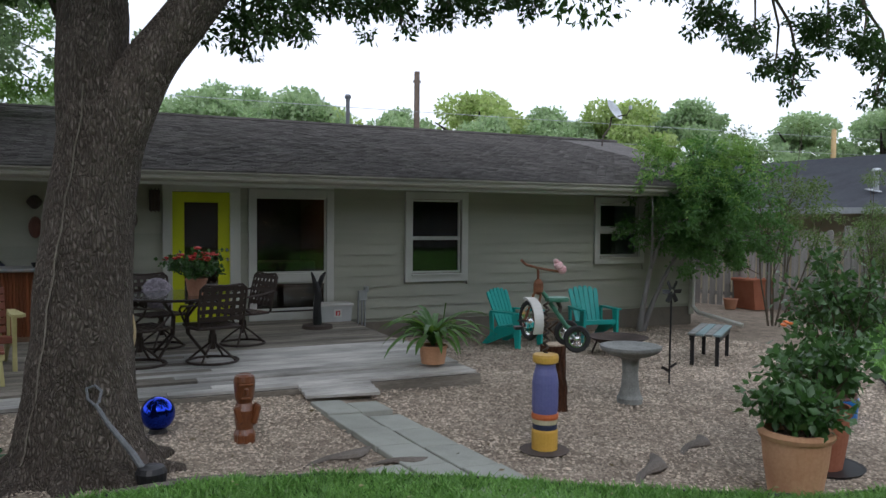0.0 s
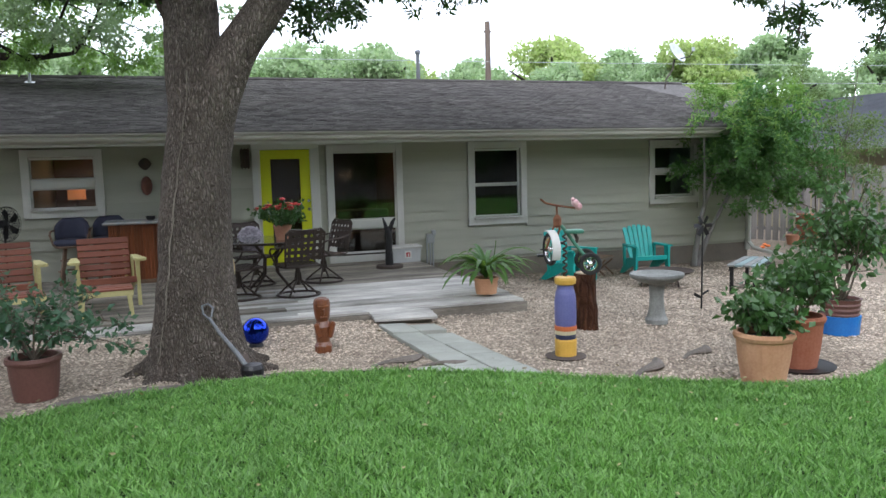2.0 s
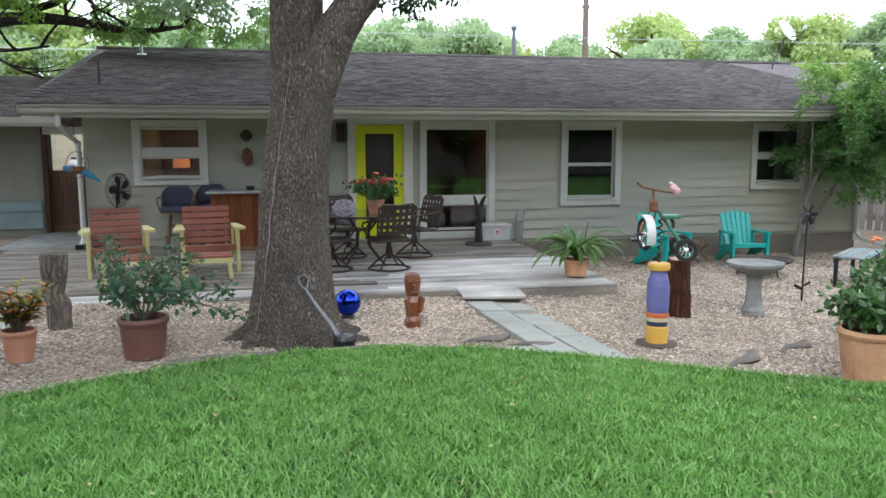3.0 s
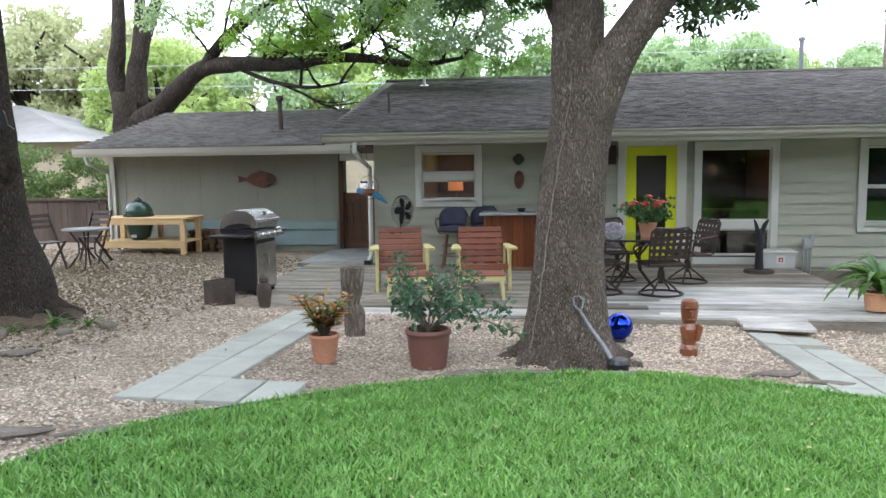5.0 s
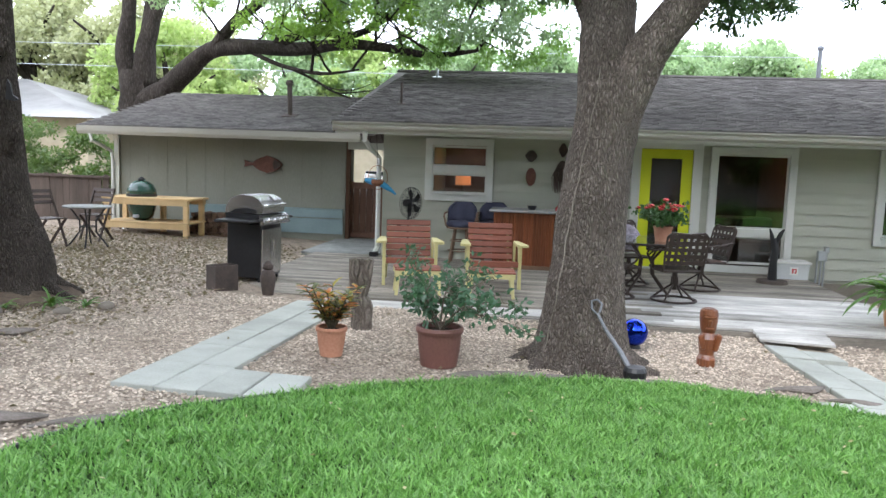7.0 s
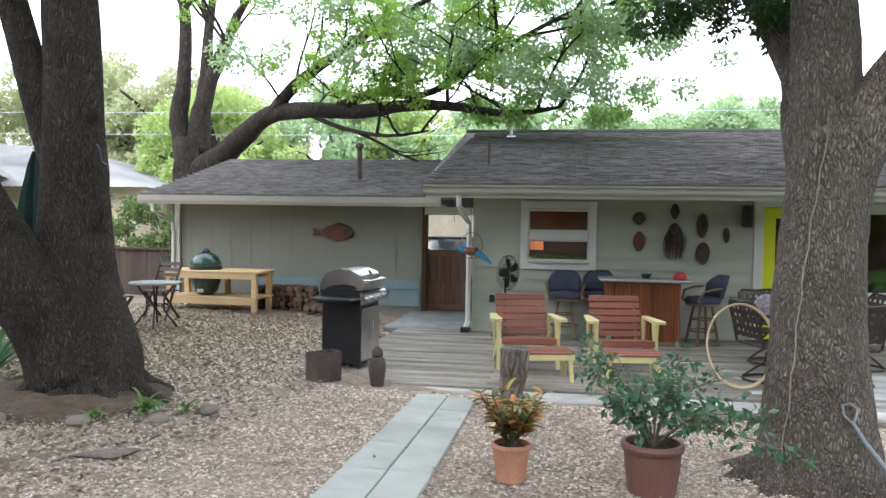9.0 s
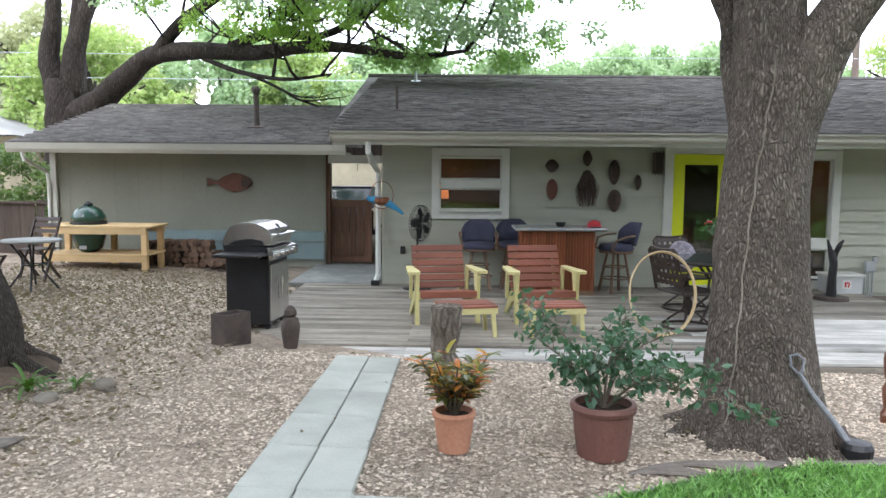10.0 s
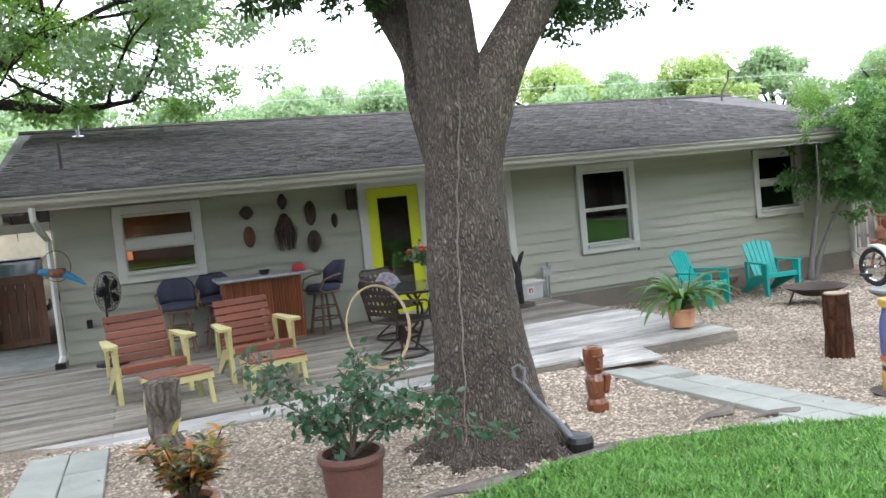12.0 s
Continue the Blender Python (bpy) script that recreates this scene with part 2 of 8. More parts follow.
M_siding = material("siding_paint", (0.385, 0.395, 0.315), (0.45, 0.46, 0.375), rough=0.6, scale=2, fine=90, bump=0.12, stretch=(0.4, 1, 4), stain=0.12, each=0.03)
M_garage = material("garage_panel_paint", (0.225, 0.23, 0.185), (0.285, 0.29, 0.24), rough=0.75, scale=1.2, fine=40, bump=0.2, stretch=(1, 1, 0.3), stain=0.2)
M_white = material("white_trim_paint", (0.57, 0.58, 0.53), (0.67, 0.68, 0.63), rough=0.45, scale=3, fine=70, bump=0.08, stain=0.12, each=0.03)
M_fascia = material("gutter_paint", (0.42, 0.41, 0.35), (0.50, 0.49, 0.42), rough=0.45, scale=2, fine=50, bump=0.06, stretch=(0.3, 1, 2), stain=0.18)
M_lime = material("lime_door_paint", (0.62, 0.68, 0.01), (0.7, 0.76, 0.02), rough=0.4, scale=3, fine=50, bump=0.04, stain=0.06)
M_dark_frame = material("dark_frame", (0.02, 0.02, 0.02), (0.035, 0.035, 0.03), rough=0.5, bump=0.05)
M_shingle = material("asphalt_shingle", (0.075, 0.07, 0.066), (0.19, 0.178, 0.168), rough=0.95, scale=9, fine=140, bump=0.6, stretch=(1, 1, 1), stain=0.2, each=0.24, depth=0.006, spec=0.2)
M_shingle_far = material("blue_grey_shingle", (0.10, 0.11, 0.125), (0.15, 0.16, 0.18), rough=0.95, scale=9, fine=90, bump=0.5, stain=0.15, each=0.12, spec=0.2)
M_deck = material("weathered_deck", (0.12, 0.105, 0.085), (0.42, 0.385, 0.325), rough=0.9, scale=4, fine=40, bump=0.5, stretch=(0.3, 4, 4), stain=0.5, each=0.16, depth=0.004, spec=0.25)
M_deck_pale = material("bleached_deck", (0.30, 0.29, 0.265), (0.60, 0.59, 0.55), rough=0.85, scale=7, fine=60, bump=0.5, stretch=(0.22, 4, 4), stain=0.45, each=0.12, depth=0.004, spec=0.25)
M_gravel = material("gravel_bed", (0.13, 0.10, 0.075), (0.50, 0.415, 0.325), rough=0.95, scale=30, fine=75, bump=0.9, stain=0.28, depth=0.02, spec=0.2)
M_chip = material("gravel_chip", (0.27, 0.215, 0.165), (0.64, 0.55, 0.44), rough=0.9, scale=2, fine=60, bump=0.2, stain=0.3, each=0.55, spec=0.2)
M_soil = material("lawn_soil", (0.02, 0.045, 0.012), (0.04, 0.08, 0.02), rough=0.95, scale=6, fine=80, bump=0.8, stain=0.3, depth=0.02, spec=0.1)
M_dirt = material("potting_soil", (0.02, 0.014, 0.01), (0.06, 0.045, 0.03), rough=1, scale=30, fine=120, bump=0.8, spec=0.1)
M_paver = material("concrete_paver", (0.31, 0.325, 0.285), (0.42, 0.435, 0.39), rough=0.95, scale=5, fine=90, bump=0.25, stain=0.14, each=0.045, depth=0.003, spec=0.12)
M_stone = material("cast_stone", (0.20, 0.21, 0.20), (0.36, 0.37, 0.35), rough=0.9, scale=9, fine=60, bump=0.5, stain=0.35, spec=0.2)
M_found = material("foundation", (0.17, 0.15, 0.12), (0.25, 0.22, 0.18), rough=0.95, scale=4, fine=60, bump=0.4, stain=0.3)
M_bark = bark_material("oak_bark", (0.18, 0.153, 0.131), (0.385, 0.342, 0.302), ridge=13.0)
# the oak bark again, darkened so the colour holds the canopy's shade
M_bark_shaded = bark_material("shaded_oak_bark", (0.085, 0.072, 0.062), (0.175, 0.152, 0.132), ridge=13.0)
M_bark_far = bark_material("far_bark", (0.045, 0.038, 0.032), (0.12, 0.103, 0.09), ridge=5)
M_twig = material("twig", (0.10, 0.08, 0.06), (0.18, 0.15, 0.11), rough=0.9, bump=0.3)
M_oak_leaf = leaf_material("oak_leaf", (0.02, 0.055, 0.015), (0.07, 0.14, 0.04), rough=0.4, through_light=0.3, glow=(0.12, 0.28, 0.04))
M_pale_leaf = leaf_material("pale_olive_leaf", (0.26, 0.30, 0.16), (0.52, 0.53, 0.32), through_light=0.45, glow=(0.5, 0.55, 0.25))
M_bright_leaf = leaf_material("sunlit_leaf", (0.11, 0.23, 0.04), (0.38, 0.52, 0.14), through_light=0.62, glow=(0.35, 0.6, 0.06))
# distance haze is mixed into the next two leaf colours
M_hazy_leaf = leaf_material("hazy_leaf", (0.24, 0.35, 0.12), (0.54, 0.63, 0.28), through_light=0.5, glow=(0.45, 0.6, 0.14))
M_hazy_far_leaf = leaf_material("hazy_far_leaf", (0.20, 0.31, 0.17), (0.50, 0.61, 0.39), through_light=0.5, glow=(0.36, 0.54, 0.18))
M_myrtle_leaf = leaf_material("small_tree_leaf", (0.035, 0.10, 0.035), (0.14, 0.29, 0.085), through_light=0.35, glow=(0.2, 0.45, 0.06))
M_lighter_leaf = leaf_material("lighter_leaf", (0.10, 0.21, 0.05), (0.32, 0.50, 0.15), through_light=0.45, glow=(0.32, 0.56, 0.08))
M_olive_leaf = leaf_material("shrub_leaf", (0.05, 0.10, 0.035), (0.16, 0.22, 0.09), through_light=0.3)
M_hibiscus_leaf = leaf_material("hibiscus_leaf", (0.025, 0.07, 0.02), (0.09, 0.19, 0.055), rough=0.35, through_light=0.22, glow=(0.12, 0.28, 0.05))
M_grey_leaf = leaf_material("plumbago_leaf", (0.028, 0.075, 0.042), (0.075, 0.155, 0.09), rough=0.4, through_light=0.25, glow=(0.15, 0.35, 0.1))
M_grass = leaf_material("grass_blade", (0.02, 0.085, 0.012), (0.31, 0.56, 0.15), rough=0.36, through_light=0.33, glow=(0.23, 0.58, 0.08))
M_dry_leaf = leaf_material("dry_leaf", (0.35, 0.27, 0.12), (0.62, 0.55, 0.34), through_light=0.2)
M_brown_leaf = leaf_material("brown_leaf", (0.11, 0.08, 0.055), (0.28, 0.21, 0.145), through_light=0.1)
M_croton_g = leaf_material("croton_dark_leaf", (0.05, 0.022, 0.02), (0.11, 0.13, 0.035), rough=0.35, through_light=0.2)
M_croton_y = leaf_material("croton_yellow_leaf", (0.13, 0.17, 0.03), (0.50, 0.36, 0.07), rough=0.35, through_light=0.3, glow=(0.7, 0.6, 0.05))
M_croton_o = leaf_material("croton_orange_leaf", (0.32, 0.04, 0.03), (0.60, 0.30, 0.06), rough=0.35, through_light=0.3, glow=(0.8, 0.3, 0.02))
M_fern_leaf = leaf_material("fern_leaf", (0.03, 0.10, 0.025), (0.10, 0.22, 0.05), through_light=0.3)
M_red = material("red_petal", (0.55, 0.02, 0.02), (0.7, 0.04, 0.03), rough=0.5, bump=0)
M_orange_petal = material("orange_petal", (0.85, 0.17, 0.03), (0.95, 0.25, 0.05), rough=0.5, bump=0)
M_terra = material("terracotta", (0.40, 0.185, 0.11), (0.54, 0.28, 0.18), rough=0.85, scale=4, fine=50, bump=0.15, stain=0.25, spec=0.25)
M_terra_pale = material("pale_terracotta", (0.54, 0.27, 0.15), (0.68, 0.40, 0.245), rough=0.85, scale=4, fine=50, bump=0.15, stain=0.25, spec=0.25)
M_terra_red = material("red_terracotta", (0.32, 0.11, 0.06), (0.44, 0.18, 0.11), rough=0.8, scale=4, fine=50, bump=0.15, stain=0.25, spec=0.25)
M_plastic_pot = material("brown_plastic", (0.13, 0.058, 0.045), (0.19, 0.085, 0.066), rough=0.55, scale=4, bump=0.05, stain=0.15)
M_blue_glaze = material("blue_glaze", (0.02, 0.15, 0.50), (0.03, 0.22, 0.62), rough=0.3, bump=0.05, stain=0.15)
M_redwood = material("stained_slats", (0.16, 0.048, 0.028), (0.29, 0.10, 0.058), rough=0.6, scale=4, fine=50, bump=0.2, stretch=(0.3, 3, 3), stain=0.2, each=0.13)
M_cream = material("cream_paint", (0.50, 0.46, 0.19), (0.63, 0.58, 0.29), rough=0.55, scale=3, fine=50, bump=0.12, stain=0.2)
M_teal = material("teal_plastic", (0.01, 0.38, 0.34), (0.02, 0.47, 0.42), rough=0.4, bump=0.02, stain=0.06)
M_iron = material("bronze_iron", (0.035, 0.025, 0.02), (0.07, 0.05, 0.04), rough=0.5, metal=0.4, bump=0.1)
M_black = material("black_metal", (0.012, 0.012, 0.013), (0.025, 0.025, 0.027), rough=0.45, metal=0.2, bump=0.05)
M_steel = material("stainless", (0.55, 0.55, 0.55), (0.68, 0.68, 0.68), rough=0.25, metal=1.0, bump=0.03, stain=0.15)
M_chrome = material("chrome", (0.8, 0.8, 0.8), (0.85, 0.85, 0.85), rough=0.12, metal=1.0, bump=0.0)
M_galv = material("galvanised", (0.42, 0.45, 0.47), (0.58, 0.61, 0.63), rough=0.45, metal=0.7, bump=0.1)
M_flash = material("blue_flashing", (0.24, 0.34, 0.35), (0.33, 0.43, 0.44), rough=0.5, metal=0.1, scale=2, bump=0.15, stain=0.3)
M_pine = material("new_pine", (0.56, 0.38, 0.17), (0.70, 0.52, 0.28), rough=0.65, scale=4, fine=60, bump=0.15, stretch=(0.3, 3, 3), stain=0.15, each=0.08)
M_fence = material("grey_cedar", (0.21, 0.20, 0.19), (0.38, 0.365, 0.35), rough=0.9, scale=4, fine=60, bump=0.4, stretch=(4, 4, 0.3), stain=0.3, each=0.2)
M_fence_dark = material("dark_cedar", (0.06, 0.045, 0.036), (0.12, 0.092, 0.074), rough=0.9, scale=4, fine=60, bump=0.4, stretch=(4, 4, 0.3), stain=0.3, each=0.2)
M_gate = material("red_brown_gate", (0.10, 0.05, 0.034), (0.20, 0.105, 0.065), rough=0.8, scale=4, fine=60, bump=0.3, stretch=(4, 4, 0.3), stain=0.25, each=0.2)
M_bar = material("bar_bamboo", (0.17, 0.05, 0.02), (0.28, 0.09, 0.035), rough=0.45, scale=3, fine=50, bump=0.15, stretch=(4, 4, 0.3), stain=0.2, each=0.25)
M_rattan = material("rattan", (0.13, 0.08, 0.05), (0.24, 0.15, 0.09), rough=0.6, bump=0.2)
M_navy = material("navy_cushion", (0.045, 0.05, 0.085), (0.08, 0.085, 0.13), rough=0.95, scale=5, fine=150, bump=0.3, stain=0.25)
M_log = bark_material("grey_log", (0.22, 0.19, 0.16), (0.42, 0.38, 0.33), ridge=5)
M_root = material("grey_root", (0.10, 0.085, 0.072), (0.24, 0.21, 0.18), rough=0.95, scale=5, fine=50, bump=0.5, stretch=(0.5, 3, 3), stain=0.3)
M_log_dark = bark_material("dark_log", (0.08, 0.035, 0.02), (0.16, 0.07, 0.035), ridge=4)
M_log_end = material("cut_wood", (0.42, 0.33, 0.22), (0.56, 0.46, 0.33), rough=0.9, scale=14, fine=60, bump=0.3)
M_totem = material("carved_wood", (0.11, 0.035, 0.012), (0.25, 0.085, 0.03), rough=0.35, scale=5, fine=40, bump=0.25, stretch=(3, 3, 0.6), stain=0.3, coat=0.4)
M_paint_yellow = material("yellow_paint", (0.62, 0.36, 0.05), (0.72, 0.45, 0.09), rough=0.5, scale=5, bump=0.1, stain=0.2)
M_paint_blue = material("periwinkle_paint", (0.11, 0.12, 0.30), (0.16, 0.17, 0.38), rough=0.5, scale=5, bump=0.1, stain=0.2)
M_paint_orange = material("orange_paint", (0.55, 0.13, 0.04), (0.62, 0.18, 0.06), rough=0.5, bump=0.1)
M_paint_cream = material("cream_stripe", (0.55, 0.5, 0.33), (0.65, 0.6, 0.4), rough=0.5, bump=0.1)
M_paint_navy = material("navy_stripe", (0.02, 0.03, 0.07), (0.035, 0.045, 0.1), rough=0.5, bump=0.1)
M_green_paint = material("old_green_paint", (0.05, 0.20, 0.13), (0.10, 0.30, 0.21), rough=0.5, scale=9, bump=0.15, stain=0.4)
M_rust = material("rust", (0.13, 0.05, 0.025), (0.28, 0.12, 0.06), rough=0.9, scale=14, bump=0.4, stain=0.3)
M_old_iron = material("old_iron", (0.05, 0.04, 0.035), (0.10, 0.075, 0.06), rough=0.85, scale=10, bump=0.3, stain=0.3)
M_tyre = material("tyre", (0.015, 0.015, 0.015), (0.03, 0.03, 0.03), rough=0.85, bump=0.2)
M_white_plastic = material("white_plastic", (0.62, 0.62, 0.58), (0.7, 0.7, 0.66), rough=0.45, bump=0.03)
M_clear_tub = material("cloudy_plastic", (0.42, 0.44, 0.43), (0.52, 0.54, 0.53), rough=0.35, bump=0.03)
M_egg = material("green_ceramic", (0.012, 0.05, 0.035), (0.025, 0.085, 0.06), rough=0.25, scale=60, bump=0.3, stain=0.1, coat=0.4)
M_dark_plaster = material("dark_carving", (0.035, 0.022, 0.017), (0.085, 0.055, 0.042), rough=0.7, scale=14, bump=0.5)
M_mask_red = material("reddish_carving", (0.10, 0.035, 0.025), (0.19, 0.08, 0.05), rough=0.65, scale=14, bump=0.5)
M_hair = material("raffia", (0.05, 0.035, 0.03), (0.16, 0.12, 0.10), rough=0.95, scale=30, bump=0.3, each=0.35)
M_hose = material("cream_hose", (0.55, 0.42, 0.22), (0.68, 0.55, 0.33), rough=0.5, bump=0.05)
M_umbrella = material("green_canvas", (0.003, 0.022, 0.019), (0.006, 0.035, 0.03), rough=0.9, scale=3, bump=0.2)
M_gazing = material("blue_mirror_glass", (0.02, 0.05, 0.5), (0.02, 0.055, 0.55), rough=0.04, metal=1.0, bump=0.0, stain=0.02)
M_glass = glass_material("window_glass")
M_tabletop = material("table_glass", (0.07, 0.08, 0.075), (0.11, 0.12, 0.11), rough=0.12, bump=0.02, coat=0.5)
M_room_wall = material("room_wall", (0.16, 0.09, 0.06), (0.22, 0.13, 0.09), rough=0.9, bump=0.05)
M_room_floor = material("room_floor", (0.08, 0.05, 0.035), (0.12, 0.08, 0.05), rough=0.6, bump=0.05)
M_shade = glow_material("lamp_shade", (1.0, 0.34, 0.12), 0.45)
M_dull = material("dull_steel", (0.12, 0.13, 0.14), (0.22, 0.23, 0.25), rough=0.55, metal=0.3, bump=0.1)
M_blind = material("roller_blind", (0.72, 0.73, 0.72), (0.8, 0.81, 0.8), rough=0.8, bump=0.05)
M_car = material("dark_car_paint", (0.012, 0.014, 0.018), (0.02, 0.022, 0.028), rough=0.15, coat=0.8, bump=0)
M_car_glass = material("car_glass", (0.02, 0.03, 0.035), (0.03, 0.04, 0.045), rough=0.05, bump=0)
M_road = material("asphalt", (0.05, 0.05, 0.05), (0.08, 0.08, 0.08), rough=0.95, scale=9, bump=0.5)
M_parrot_blue = material("parrot_blue", (0.03, 0.22, 0.45), (0.06, 0.35, 0.6), rough=0.6, bump=0.2)
M_tricolor_cloth = material("floral_cloth", (0.06, 0.05, 0.07), (0.5, 0.45, 0.5), rough=0.9, scale=22, fine=60, bump=0.1)
M_bar_top = material("painted_bar_top", (0.20, 0.30, 0.38), (0.55, 0.45, 0.35), rough=0.35, scale=10, fine=30, bump=0.03, coat=0.4)
M_bed = material("bed_soil", (0.05, 0.038, 0.028), (0.16, 0.122, 0.088), rough=1, scale=12, fine=90, bump=0.8, spec=0.1)
M_pole = material("pole_wood", (0.12, 0.09, 0.07), (0.19, 0.15, 0.12), rough=0.9, bump=0.3)
M_stucco = material("neighbour_stucco", (0.40, 0.36, 0.25), (0.5, 0.45, 0.33), rough=0.9, bump=0.2)
M_metal_roof = material("pale_roof", (0.42, 0.42, 0.40), (0.55, 0.55, 0.53), rough=0.7, scale=3, bump=0.2, each=0.05)
M_pink = material("pink_plastic", (0.6, 0.25, 0.28), (0.8, 0.6, 0.6), rough=0.5, scale=25, bump=0.1)
M_firewood = material("split_firewood", (0.10, 0.06, 0.04), (0.26, 0.17, 0.12), rough=0.95, scale=10, bump=0.6, each=0.4)
M_red_cap = material("red_cap", (0.4, 0.02, 0.03), (0.55, 0.04, 0.05), rough=0.6, bump=0.05)
# ---- ground and lawn ----
LAWN = [(-3.24, 0.4), (-3.27, 2.35), (-3.16, 3.0), (-2.85, 3.62), (-2.45, 4.02), (-1.95, 4.5), (-1.1, 5.06), (-0.5, 5.3), (0.25, 5.42), (0.9, 5.3), (1.7, 4.93),
        (2.3, 4.5), (2.9, 4.15), (3.5, 3.86), (4.1, 3.83), (4.8, 4.2), (5.6, 4.75), (6.4, 5.4), (7.6, 6.4), (9.0, 7.7), (10.6, 9.0), (12.2, 10.6), (13.4, 12.2), (13.9, 12.9)]
LAWN_ALL = LAWN + [(15.5, 11.5), (15.5, -9.0), (-2.6, -9.0), (-3.0, -3.0)]


def inside(poly, x, y):
    """Which of the points x, y lie in the polygon."""
    res = np.zeros(np.shape(x), bool)
    n = len(poly)
    for i in range(n):
        x0, y0 = poly[i]
        x1, y1 = poly[(i + 1) % n]
        if y0 == y1:
            continue
        hit = ((y0 > y) != (y1 > y)) & (x < (x1 - x0) * (y - y0) / (y1 - y0) + x0)
        res ^= hit
    return res


def slopes(x, y):
    heap = 0.045 * np.exp(-((y - 8.05) / 0.7) ** 2) * np.clip((x + 0.5) / 2, 0, 1) * np.clip(4.9 - x, 0, 1)
    return 0.165 - 0.035 * (np.clip(x, -12, 6.5) - 0.6) - 0.04 * (np.clip(y, -4, 11) - 6.44) + heap


xs = np.concatenate([[-900, -300, -120, -60, -30], np.arange(-20, 24.1, 0.4), [32, 60, 120, 300, 900]])
ys = np.concatenate([[-900, -300, -100, -40, -20], np.arange(-10, 24.1, 0.4), [32, 60, 120, 300, 900]])
gx, gy = np.meshgrid(xs, ys, indexing="ij")
gz = slopes(gx, gy) + 0.012 * np.sin(gx * 2.1 + 0.7 * gy) * np.sin(gy * 1.7) * (np.abs(gx) < 22)
gz -= 0.02
verts = np.stack([gx, gy, gz], -1).reshape(-1, 3)
nx, ny = gx.shape
faces = [(i * ny + j, (i + 1) * ny + j, (i + 1) * ny + j + 1, i * ny + j + 1) for i in range(nx - 1) for j in range(ny - 1)]
ground = raw("ground", verts.tolist(), faces, M_gravel, smooth=True)
tagged(ground, "tan pea gravel bed over sloping soil", "ground", kind="structure")

bm = bmesh.new()
lv = [bm.verts.new((x, y, slope(x, y) + 0.015)) for x, y in LAWN_ALL]
f = bm.faces.new(lv)
bmesh.ops.triangulate(bm, faces=[f])
for axis, at in [((1, 0, 0), v) for v in np.arange(-2, 15, 1.0)] + [((0, 1, 0), v) for v in np.arange(-8, 12, 1.0)]:
    bmesh.ops.bisect_plane(bm, geom=bm.verts[:] + bm.edges[:] + bm.faces[:], plane_co=Vector(axis) * float(at), plane_no=axis)
for v in bm.verts:
    v.co.z = slope(v.co.x, v.co.y) + 0.018
lawn = tagged(part("lawn", bm, M_soil), "soft green lawn soil under thick grass", "lawn", kind="structure")

bm = bmesh.new()
tube(bm, [(x, y, slope(x, y) + 0.02) for x, y in LAWN], 0.018, 6)
tagged(part("lawn_edging", bm, M_black), "black plastic edging along the lawn", "edging", kind="structure")

rng = np.random.default_rng(4)


def grass_mesh(name, label, n, region, height, width, near=None):
    x = rng.uniform(region[0], region[1], n)
    y = rng.uniform(region[2], region[3], n)
    keep = inside(LAWN_ALL, x, y)
    if near is not None:
        keep &= near(x, y)
    x, y = x[keep], y[keep]
    k = len(x)
    clump = 0.85 + 0.12 * np.sin(x * 9 + 3 * np.sin(y * 7.1)) + 0.12 * np.sin(y * 13 + 3 * np.sin(x * 8.3))
    h = height * rng.uniform(0.55, 1.15, k) * clump
    a = rng.uniform(0, 2 * np.pi, k)
    lean = rng.uniform(0.2, 1.3, k) * h
    la = rng.uniform(0, 2 * np.pi, k)
    w = width * rng.uniform(0.7, 1.2, k)
    z = slopes(x, y) + 0.015
    dx, dy = np.cos(a) * w, np.sin(a) * w
    lx, ly = np.cos(la) * lean, np.sin(la) * lean
    v = np.empty((k, 5, 3))
    v[:, 0] = np.stack([x - dx, y - dy, z], -1)
    v[:, 1] = np.stack([x + dx, y + dy, z], -1)
    v[:, 2] = np.stack([x + dx * 0.9 + lx * 0.4, y + dy * 0.9 + ly * 0.4, z + h * 0.62], -1)
    v[:, 3] = np.stack([x - dx * 0.9 + lx * 0.4, y - dy * 0.9 + ly * 0.4, z + h * 0.62], -1)
    v[:, 4] = np.stack([x + lx, y + ly, z + h], -1)
    return quick_mesh(name, label, v.reshape(-1, 3), [((0, 1, 2, 3), k), ((3, 2, 4), k)], 5, M_grass)


def quick_mesh(name, label, v, kinds, per, mat, kind="stuff", category="", parent=None, smooth=False):
    """A mesh of many small alike pieces: kinds holds each face of one piece and how many pieces there are."""
    loops, starts, totals = [], [], []
    at = 0
    for face, k in kinds:
        idx = (np.arange(k)[:, None] * per + np.array(face)[None, :]).reshape(-1)
        loops.append(idx)
        starts.append(at + np.arange(k) * len(face))
        totals.append(np.full(k, len(face)))
        at += k * len(face)
    loops, starts, totals = np.concatenate(loops), np.concatenate(starts), np.concatenate(totals)
    me = bpy.data.meshes.new(name)
    me.vertices.add(len(v))
    me.vertices.foreach_set("co", np.ascontiguousarray(v, np.float32).reshape(-1))
    me.loops.add(len(loops))
    me.loops.foreach_set("vertex_index", loops.astype(np.int32))
    me.polygons.add(len(starts))
    me.polygons.foreach_set("loop_start", starts.astype(np.int32))
    me.polygons.foreach_set("loop_total", totals.astype(np.int32))
    me.update(calc_edges=True)
    me.validate()
    me.materials.append(mat)
    if smooth:
        me.shade_smooth()
    ob = new(name, me)
    if parent is not None:
        ob.parent = parent
    return tagged(ob, label, category, kind=kind)


